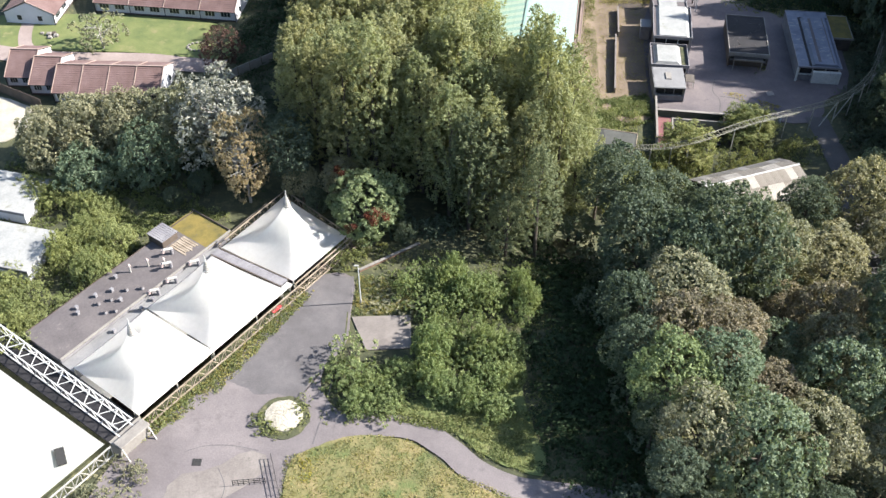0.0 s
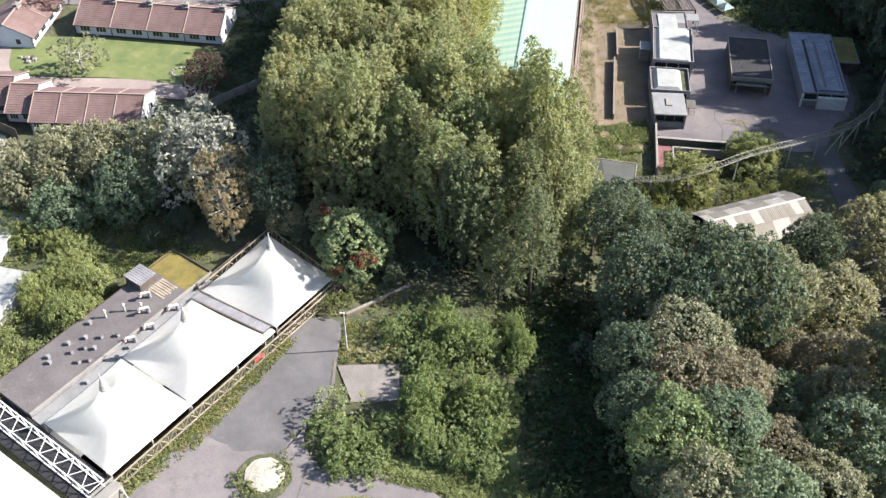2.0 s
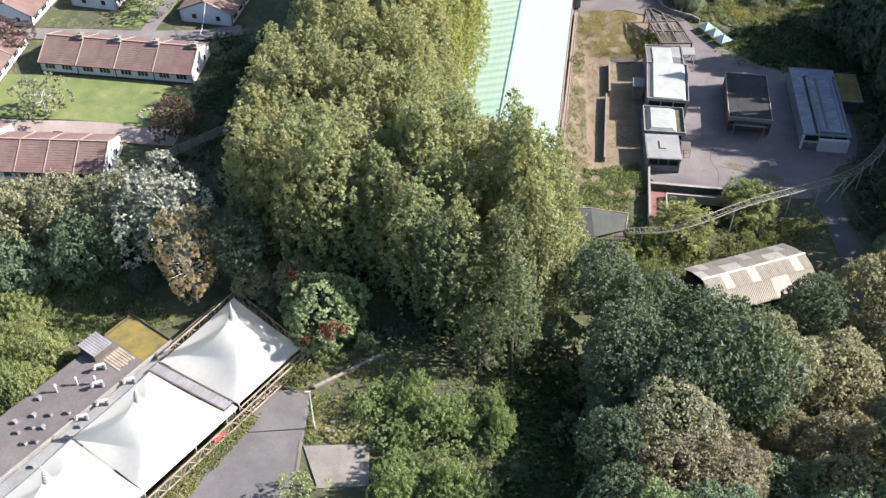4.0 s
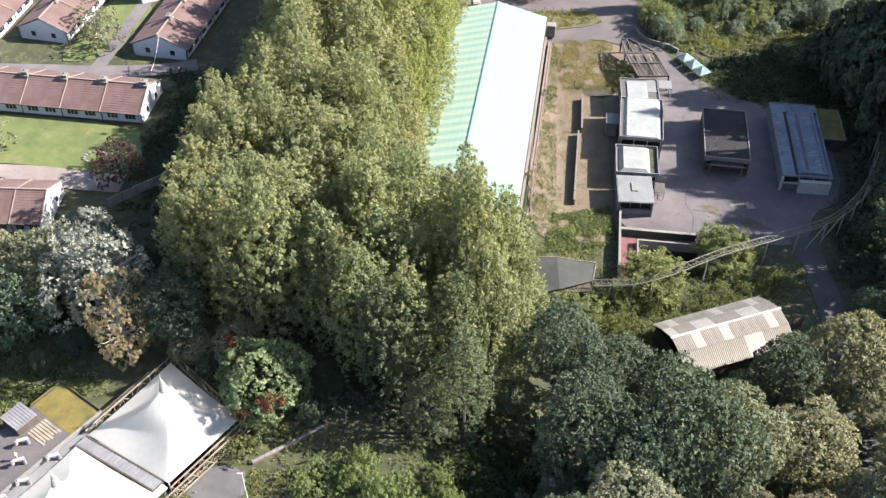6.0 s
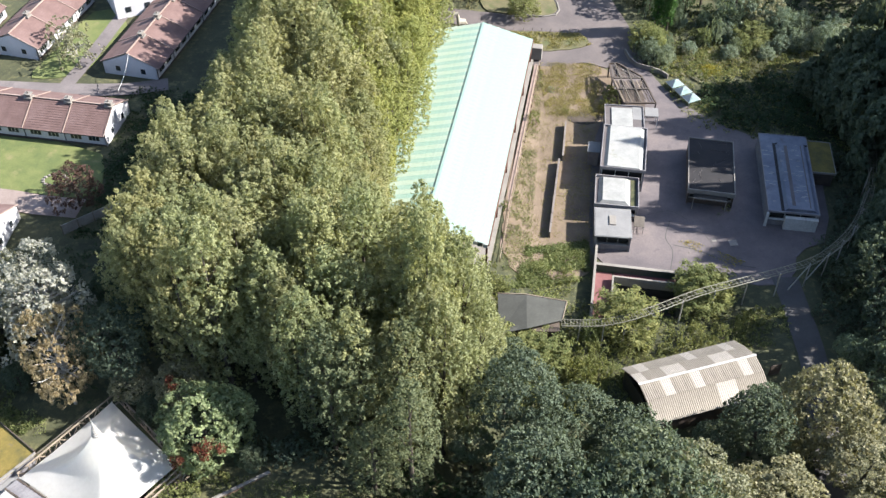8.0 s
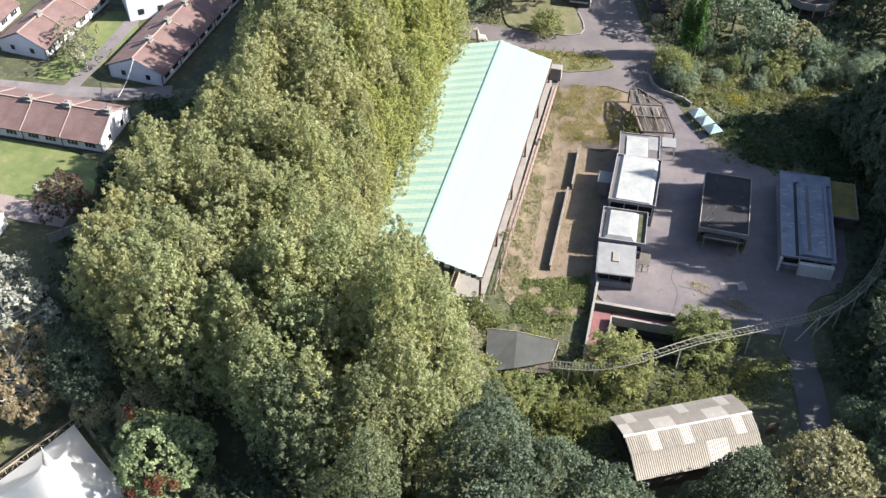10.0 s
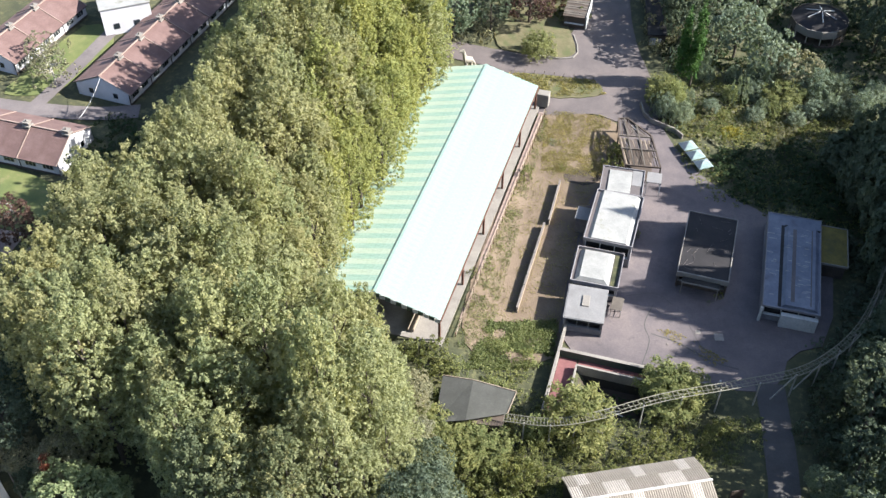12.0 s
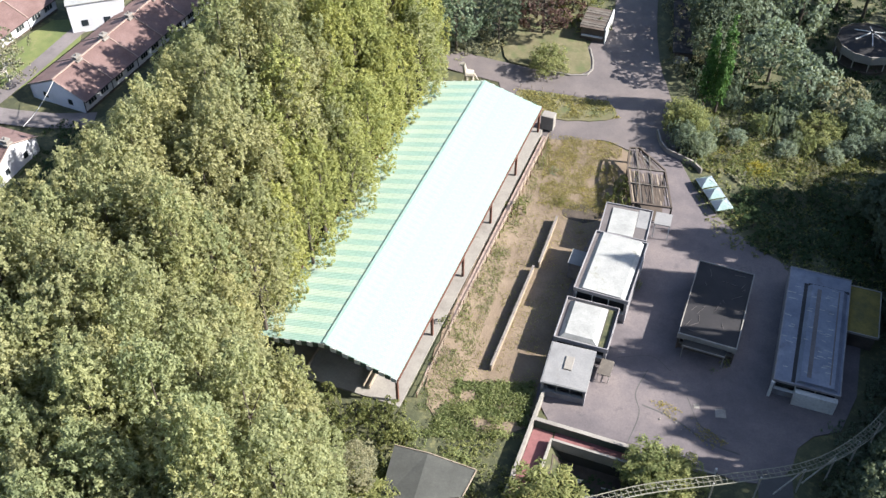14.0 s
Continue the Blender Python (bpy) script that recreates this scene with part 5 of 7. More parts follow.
for k in range(5):
    part("panel", cube(k * 2.0, k * 2.0 + 1.9, -0.03, 0.03, 0, 1.6), M["steel"], gf)
    part("post", cube(k * 2.0 - 0.09, k * 2.0 - 0.01, -0.05, 0.05, -0.3, 1.75), M["timber"], gf)

df = thing("garden_fence", "dark boarded fence beside the parking court", "fence", pose(-63.9, 119.8, 9.35, 0, 0, -30))
for k in range(5):
    part("panel", cube(k * 1.9, k * 1.9 + 1.82, -0.03, 0.03, 0, 1.7), M["dark_timber"], df)
    part("post", cube(k * 1.9 - 0.07, k * 1.9 - 0.01, -0.05, 0.05, -0.3, 1.85), M["dark_timber"], df)
ringst = thing("stone_ring", "circle of pale stones round a flower bed", "flower bed", Matrix.Translation((-36.9, 130.8, 9.45)))
for k in range(14):
    a = 2 * math.pi * k / 14
    part("stone", cube(1.5 * math.cos(a) - 0.2, 1.5 * math.cos(a) + 0.2, 1.1 * math.sin(a) - 0.16, 1.1 * math.sin(a) + 0.16, 0, 0.28, 0.06), M["concrete"], ringst)
rocks = thing("rockery", "small mound of pale and dark rocks on the lawn", "rockery", Matrix.Translation((-60.2, 134.0, 9.45)))
rk = random.Random(3)
for k in range(11):
    s = rk.uniform(0.2, 0.45)
    px, py = rk.uniform(-1.3, 1.3), rk.uniform(-0.8, 0.8)
    part("rock", cube(px - s, px + s, py - s * 0.8, py + s * 0.8, -0.05, s * 1.3, s * 0.35), M["concrete" if k % 3 else "dark_timber"], rocks)

# ---- north end: booth, carousel roof, dinosaur-like white statue, walls ----
booth = thing("ticket_booth", "small dark booth with a boarded roof and white side", "booth", pose(30.2, 198.2, 1.5, 0, 0, -6))
part("body", cube(-1.9, 1.7, -2.0, 3.5, -0.1, 2.2), M["dark_timber"], booth)
for k in range(10):
    part("roof_board", cube(-2.1, 1.8, -2.3 + k * 0.6, -2.3 + k * 0.6 + 0.55, 2.2 + 0.03 * (k % 3), 2.3 + 0.03 * (k % 3)), M["grey_timber" if k % 3 else "dark_timber"], booth)
part("white_side", cube(1.8, 1.95, -2.3, 3.7, -0.1, 2.5), M["white"], booth)
part("counter", cube(-1.7, 1.5, -2.4, -2.0, 0.9, 1.0), M["white"], booth)
statue = thing("figure_sculpture", "pale four-legged garden sculpture at the shed's end", "sculpture", pose(14.2, 181.2, zt(14, 181), 0, 0, 20))
bm = bmesh.new()
for a, b, r0, r1 in (((-0.6, 0.3, 0), (-0.5, 0.2, 2.4), 0.3, 0.4), ((-0.6, -0.3, 0), (-0.5, -0.2, 2.4), 0.3, 0.4), ((0.8, 0.3, 0), (0.6, 0.2, 2.2), 0.28, 0.36), ((0.8, -0.3, 0), (0.6, -0.2, 2.2), 0.28, 0.36), ((-0.9, 0, 2.8), (0.9, 0, 2.5), 0.75, 0.6), ((-0.7, 0, 2.9), (-1.1, 0, 4.6), 0.5, 0.32), ((-0.9, 0, 4.6), (-1.9, 0, 4.5), 0.42, 0.24), ((0.9, 0, 2.5), (1.9, 0, 1.2), 0.3, 0.06)):
    tube(bm, a, b, r0, r1, 10)
bmesh.ops.scale(bm, vec=(0.72, 0.72, 0.86), verts=bm.verts)
part("form", bm, M["gravel"], statue)
carousel = thing("carousel", "round ride with a dark roof and white spokes", "carousel", Matrix.Translation((69.6, 201.0, zt(69.6, 201))))
bm = bmesh.new()
bmesh.ops.create_cone(bm, cap_ends=True, segments=12, radius1=4.6, radius2=0.4, depth=1.5, matrix=Matrix.Translation((0, 0, 3.4)))
part("roof", bm, M["black_roof"], carousel)
for k in range(12):
    a = 2 * math.pi * k / 12
    if k % 2:
        part("spoke", bar((0.3 * math.cos(a), 0.3 * math.sin(a), 4.2), (2.6 * math.cos(a), 2.6 * math.sin(a), 3.62), 0.13, 0.08), M["white"], carousel)
    b2 = 2 * math.pi * (k + 1) / 12
    part("rounding_board", bar((4.6 * math.cos(a), 4.6 * math.sin(a), 2.3), (4.6 * math.cos(b2), 4.6 * math.sin(b2), 2.3), 0.1, 1.3), M["concrete" if k in (7, 8, 9) else "grey_timber"], carousel)
    part("post", cube(4.3 * math.cos(a) - 0.06, 4.3 * math.cos(a) + 0.06, 4.3 * math.sin(a) - 0.06, 4.3 * math.sin(a) + 0.06, -0.2, 2.6), M["steel"], carousel)
part("platform", tube(bmesh.new(), (0, 0, -0.3), (0, 0, 0.3), 4.6, 4.6, 24), M["dark_timber"], carousel)
kerbw = thing("curved_wall", "low pale curved wall beside the lane", "wall")
for (ax, ay), (bx, by) in zip(((41.3, 177.2), (41.9, 174.9), (42.9, 173.5), (44.7, 172.7), (46.4, 171.9)), ((41.9, 174.9), (42.9, 173.5), (44.7, 172.7), (46.4, 171.9), (47.6, 170.6))):
    part("wall", bar((ax, ay, zt(ax, ay) + 0.3), (bx, by, zt(bx, by) + 0.3), 0.22, 0.9), M["concrete"], kerbw)
for (ax, ay), (bx, by) in zip(((25, 186.95), (28, 186.6), (30.3, 187.2), (31, 188.8), (30.8, 191)), ((28, 186.6), (30.3, 187.2), (31, 188.8), (30.8, 191), (30.0, 194))):
    tagged(part("kerb", bar((ax, ay, 1.55), (bx, by, 1.6), 0.22, 0.25), M["concrete"], None), "pale painted kerb round the grass island", "kerb", "", "structure")
for k in range(9):
    fp = thing("fence_post", "pale wooden post in the grass verge", "post", Matrix.Translation((21.5 + k * 1.55, 182.6 - 0.05 * k, 1.4)), "verge posts")
    part("post", cube(-0.04, 0.04, -0.04, 0.04, 0, 0.45), M["timber"], fp)
wm = thing("wall_block", "pale rendered block at the shed's corner", "block", pose(26.6, 175.0, 1.0, 0, 0, -8))
part("block", cube(-0.9, 0.9, -0.7, 0.7, -0.2, 2.0, 0.05), M["concrete"], wm)

store = thing("low_store", "long low dark-roofed store under the trees", "store", pose(42.0, 193.0, 1.4, 0, 0, 3))
part("wall", cube(0.2, 2.8, 0.2, 17.0, -0.1, 1.9), M["dark_timber"], store)
part("roof", bar((1.5, 0, 2.0), (1.5, 17.4, 2.0), 3.2, 0.14), M["black_roof"], store)
part("end_panel", cube(0.3, 2.2, 0.06, 0.18, 0.1, 1.3), M["white"], store, "white boarded end")


# ---- plants ----
def leaf_mesh(name, centres, outward, radii, per, size, mat, seed, droop=0.0, slim=0.42, ball=0.6, loose=0.62):
    """Many small leaves in sprays; each spray has a centre, a side that it faces and a radius."""
    g = np.random.default_rng(seed)
    c, o, r = np.asarray(centres, float), np.asarray(outward, float), np.asarray(radii, float)
    n = len(c) * per
    which = np.repeat(np.arange(len(c)), per)
    d = g.normal(size=(n, 3))
    d /= np.linalg.norm(d, axis=1)[:, None]
    p = c[which] + d * (r[which] * g.random(n) ** 0.5)[:, None]
    nrm = o[which] * ball + d * 0.3 + g.normal(size=(n, 3)) * loose + np.array([0, 0, 0.22])
    nrm /= np.linalg.norm(nrm, axis=1)[:, None]
    t = np.cross(nrm, g.normal(size=(n, 3)))
    t /= np.linalg.norm(t, axis=1)[:, None] + 1e-9
    t[:, 2] -= droop
    t /= np.linalg.norm(t, axis=1)[:, None] + 1e-9
    b = np.cross(nrm, t)
    s = size * (0.65 + 0.7 * g.random(n))[:, None]
    tip = p + t * s * 0.75
    left, right = p - t * s * 0.4 + b * s * slim, p - t * s * 0.4 - b * s * slim
    v = np.stack([tip, left, right], 1).reshape(-1, 3)
    me = bpy.data.meshes.new(name)
    me.vertices.add(3 * n)
    me.vertices.foreach_set("co", v.ravel())
    me.loops.add(3 * n)
    me.loops.foreach_set("vertex_index", np.arange(3 * n, dtype=np.int32))
    me.polygons.add(n)
    me.polygons.foreach_set("loop_start", np.arange(0, 3 * n, 3, dtype=np.int32))
    me.update(calc_edges=True)
    me.validate()
    me.materials.append(mat)
    return me


def tufts(name, clumps, per, size, mat, seed, slim=0.3):
    """Leaves in loose balls; each clump is (x, y, z, radius)."""
    c = np.array(clumps, float)
    return leaf_mesh(name, c[:, :3], np.tile((0, 0, 0.6), (len(c), 1)), c[:, 3], per, size, mat, seed, 0.0, slim)


def wood(height, radius, spread, limbs, seed, lean=0.0):
    """A tapered trunk with rising limbs."""
    rn = random.Random(seed)
    bm = bmesh.new()
    tube(bm, (0, 0, -0.5), (0.1, 0, height * 0.5), radius, radius * 0.7, 7)
    tube(bm, (0.1, 0, height * 0.5), (0, 0.1, height * 0.92), radius * 0.7, radius * 0.15, 6)
    for k in range(limbs):
        a = k * 2.4 + rn.uniform(-0.4, 0.4)
        z = height * rn.uniform(0.3, 0.75)
        e = spread * rn.uniform(0.6, 0.95)
        tube(bm, (0.05, 0, z), (e * math.cos(a), e * math.sin(a), z + height * rn.uniform(0.08, 0.2)), radius * 0.4, radius * 0.08, 5)
    return bm


def plume_tree(seed, h, w, tiers, dense=20):
    """Sprays over upright tapering plumes; tiers: (how many, how far out, top as a share of the height, length, radius)."""
    g = np.random.default_rng(seed)
    cs, ns, rs = [], [], []
    for j, (count, reach, top, length, thick) in enumerate(tiers):
        for k in range(count):
            a = 2 * math.pi * (k + 0.37 * j + g.uniform(-0.3, 0.3)) / count
            e = w * reach * g.uniform(0.82, 1.12)
            z1 = h * top * g.uniform(0.965, 1.03) if count > 1 else h * top
            ln, th = length * g.uniform(0.8, 1.2), thick * g.uniform(0.8, 1.2)
            s = g.random(dense) ** 0.8
            q = g.random(dense) * 2 * math.pi
            rho = th * (1 - s) ** 0.7 * (0.6 + 0.4 * np.minimum(1, s / 0.25)) + 0.06
            ax = np.stack([e * (0.72 + 0.28 * s) * math.cos(a), e * (0.72 + 0.28 * s) * math.sin(a), z1 - ln * (1 - s)], 1)
            side = np.stack([np.cos(q), np.sin(q), 0 * q], 1)
            cs.append(ax + side * rho[:, None])
            o = side + np.array([0.45 * reach * math.cos(a), 0.45 * reach * math.sin(a), 0]) + np.array([0, 0, 1.0]) * (0.3 + 1.1 * s ** 3)[:, None]
            ns.append(o / np.linalg.norm(o, axis=1)[:, None])
            rs.append(g.uniform(0.15, 0.27, dense))
    return np.concatenate(cs), np.concatenate(ns), np.concatenate(rs)


def dome_tree(seed, h, w, lobes, dense, deep=0.35, lobe=0.27, low=0.0, ragged=0.12):
    """Sprays over the rounded lobes of a broad crown; deep: how far the crown reaches below its middle."""
    g = np.random.default_rng(seed)
    mid = h - w * 0.98 if low == 0 else h * low
    tall = h - mid
    cs, ns, rs = [], [], []
    for k in range(lobes):
        sin = 1 - (1 + deep) * (k + 0.5) / lobes
        a = k * 2.39996 + g.uniform(-0.3, 0.3)
        cos = math.sqrt(max(0.0, 1 - sin * sin))
        d = np.array([cos * math.cos(a), cos * math.sin(a), sin])
        bulge = 1 + ragged * math.sin(3 * a + seed) * cos + g.uniform(-ragged, ragged * 0.7)
        rl = w * lobe * g.uniform(0.7, 1.25)
        mid_l = d * (w * bulge - 0.8 * rl) * np.array([1, 1, tall / w]) + np.array([0, 0, mid])
        q = g.normal(size=(dense, 3)) + d * 0.9
        q /= np.linalg.norm(q, axis=1)[:, None]
        cs.append(mid_l + q * (rl * g.uniform(0.82, 1.06, dense))[:, None] * np.array([1, 1, tall / w * 0.5 + 0.5]))
        o = q * 0.75 + d * 0.4
        ns.append(o / np.linalg.norm(o, axis=1)[:, None])
        rs.append(rl * g.uniform(0.17, 0.32, dense))
    return np.concatenate(cs), np.concatenate(ns), np.concatenate(rs)


def tree_kind(name, label, category, form, per, size, mat, bark, height, radius, spread, limbs, seed, group, droop=0.0, slim=0.42, ball=0.6, loose=0.62):
    t = thing(name, label, category, None, group)
    part("trunk", wood(height, radius, spread, limbs, seed), M[bark], t)
    ob = new("crown", leaf_mesh("crown", *form, per, size, M[mat], seed, droop, slim, ball, loose))
    ob.parent = t
    t["used"] = 0
    return t


def plant(kind, x, y, top=None, scale=1.0, native=1.0, turn=None, wide=None):
    """Sets one plant on the land; top: the height that its crown reaches."""
    z = zt(x, y)
    sz = (top - z) / native if top else scale
    sx = wide if wide else sz
    m = Matrix.LocRotScale((x, y, z - 0.05), Euler((0, 0, (x * 12.9898 + y * 78.233) % 6.283 if turn is None else turn)), (sx, sx, sz))
    if kind["used"]:
        return copy_thing(kind, m)
    kind["used"] = 1
    kind.matrix_basis = m
    return kind


def inside(x, y, poly):
    hit = False
    for (x0, y0), (x1, y1) in zip(poly, poly[1:] + poly[:1]):
        if (y0 > y) != (y1 > y) and x < (x1 - x0) * (y - y0) / (y1 - y0) + x0:
            hit = not hit
    return hit


def spots(poly, gap, seed, jitter=0.35):
    """Places on a loose grid inside an outline."""
    rn = random.Random(seed)
    xs, ys = [p[0] for p in poly], [p[1] for p in poly]
    out, row, y = [], 0, min(ys)
    while y < max(ys):
        x = min(xs) + (gap / 2 if row % 2 else 0)
        while x < max(xs):
            px, py = x + rn.uniform(-jitter, jitter) * gap, y + rn.uniform(-jitter, jitter) * gap
            if inside(px, py, poly):
                out.append((px, py))
            x += gap
        y += gap * 0.866
        row += 1
    return out


R = random.Random(11)
H = 20.0
UPPER = ((1, 0.0, 1.0, 3.0, 0.42), (5, 0.3, 0.965, 3.0, 0.42), (9, 0.58, 0.905, 3.2, 0.45), (12, 0.83, 0.82, 3.4, 0.5), (12, 1.0, 0.7, 3.6, 0.55))
LOWER = ((11, 1.05, 0.57, 3.6, 0.6), (10, 1.03, 0.43, 3.6, 0.6), (8, 0.9, 0.28, 3.6, 0.65))


def poplar_set(mat, label, seed, number, rim):
    out = []
    for k in range(number):
        t = tree_kind("poplar_tree", label, "tree", plume_tree(seed + k, H, 2.3 + 0.15 * (k % 3), UPPER + LOWER if rim else UPPER, 17), 8, 0.172, mat, "bark", H * 0.9, 0.24, 1.2, 7, seed + k, "poplar stand", 0.0, 0.42, 0.5, 0.5)
        if not rim:
            under = new("lower_crown", leaf_mesh("lower_crown", *plume_tree(seed + k + 500, H, 2.2, LOWER, 4), 4, 0.75, M[mat], seed + k))
            under.parent = t
        out.append(t)
    return out


greens = {True: poplar_set("poplar_green", "tall green poplar at the shaded end of the stand", 60, 3, True), False: poplar_set("poplar_green", "tall green poplar within the stand", 70, 3, False)}
poplars = {True: poplar_set("poplar", "tall poplar with olive green leaves at the stand's edge", 20, 3, True), False: poplar_set("poplar", "tall poplar with olive green leaves in a dense stand", 30, 4, False)}
# darkened copies of the poplars, colour standing in for the oaks' shade
darks = poplar_set("poplar_shade", "poplar at the stand's foot with shade put into its leaf colour", 80, 2, True)
golds = {True: poplar_set("poplar_gold", "tall poplar turning yellow at the edge of the stand", 40, 2, True), False: poplar_set("poplar_gold", "tall poplar turning yellow within the stand", 50, 2, False)}
STAND = [(-18.6, 99), (-13, 96.5), (-6, 98.0), (-0.5, 97.0), (2.5, 91.0), (7, 89), (12, 91), (15.2, 97), (16.0, 104), (14.8, 110), (10, 115), (5.4, 117.6), (3.8, 124), (5.2, 134), (7.2, 145), (9.2, 156), (10.4, 168), (9, 182), (2, 190), (-5, 195), (-9, 186), (-9.6, 170), (-9.8, 153), (-10.6, 145), (-12, 136.5), (-14.2, 130), (-16.8, 124.5), (-19, 118), (-19.6, 112), (-19.4, 103)]
for px, py in spots(STAND, 3.5, 5, 0.4):
    top = 28.6 - 8.4 * step(-3, 8, px) * step(101, 118, py) + 1.1 * noise.noise((px * 0.11, py * 0.11, 3)) + R.uniform(-1.0, 0.7)
    top -= 4.5 * (1 - step(88, 99, py))
    gold = px + 0.16 * (py - 146) + R.uniform(-6, 6) > 3.0 and py > 124
    rim = not all(inside(px + dx, py + dy, STAND) for dx, dy in ((4.5, 0), (0, -5.0), (3, -4), (-3, -4)))
    south = R.random() < 0.8 - 0.6 * step(94, 118, py)
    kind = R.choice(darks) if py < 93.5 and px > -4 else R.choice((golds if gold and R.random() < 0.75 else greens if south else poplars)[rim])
    plant(kind, px, py, top, native=H * 1.01, wide=R.uniform(1.02, 1.2))
for k in range(12):
    py = 122 + k * 4.1
    px = -20.4 + 5.2 * step(118, 150, py) + R.uniform(-0.7, 0.7)
    plant(R.choice(greens[True]), px, py, 20.0 + R.uniform(-1.2, 1.0), native=H * 1.01, wide=R.uniform(0.8, 0.95))
    if py > 128:
        plant(R.choice(poplars[True]), px + 2.6, py + 1.4, 24.0 + R.uniform(-1.2, 1.0), native=H * 1.01, wide=R.uniform(0.9, 1.05))
for px, py, top in ((16.4, 108.0, 17.0), (15.0, 111.6, 16.4), (17.8, 104.2, 17.0), (17.6, 100.4, 18.5), (12.6, 113.8, 18.4), (16.4, 96.4, 21.0)):
    plant(R.choice(greens[True]), px, py, top, native=H * 1.01, wide=0.85)
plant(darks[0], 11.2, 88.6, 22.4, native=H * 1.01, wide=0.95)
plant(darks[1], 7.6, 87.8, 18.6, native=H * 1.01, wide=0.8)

# oaks on the valley side
oak_kinds, far_oaks = {}, {}
STATURES = (6.4, 9.0, 13.0, 18.5)
for n, (mat, label) in {"green": ("oak", "broad green oak on the valley side"), "dark": ("oak_dark", "broad dark green oak on the valley side"), "brown": ("oak_brown", "broad oak turning brown at the top"), "olive": ("oak_olive", "broad olive green oak on the slope"), "light": ("oak_light", "broad light green oak on the valley side"), "grey": ("willow", "broad grey-green tree at the park's far end")}.items():
    for tall in STATURES:
        rise = {6.4: 0.48}.get(tall, 0.0)
        oak_kinds[n, tall] = tree_kind("oak_tree", label, "tree", dome_tree(60 + int(tall) + len(n), tall, 4.7, 64, 28, 0.85, 0.26, rise), 7, 0.24, mat, "bark", tall * 0.7, 0.35, 2.2, 6, 60 + int(tall), "valley oaks", 0.0, 0.45, 0.5, 0.68)
        far_oaks[n, tall] = tree_kind("oak_tree", label, "tree", dome_tree(90 + int(tall) + len(n), tall, 4.7, 32, 12, 0.8, 0.3, rise), 9, 0.4, mat, "bark", tall * 0.7, 0.3, 2.2, 5, 90 + int(tall), "valley oaks")


def oak(kinds, colour, x, y, top, w):
    """An oak whose crown keeps its roundness: the stature nearest to the wanted height and width is taken."""
    want = (top - zt(x, y)) / (w / 4.9)
    tall = min(STATURES, key=lambda q: abs(math.log(q / want)))
    return plant(kinds[colour, tall], x, y, top, native=tall, wide=w / 4.9)


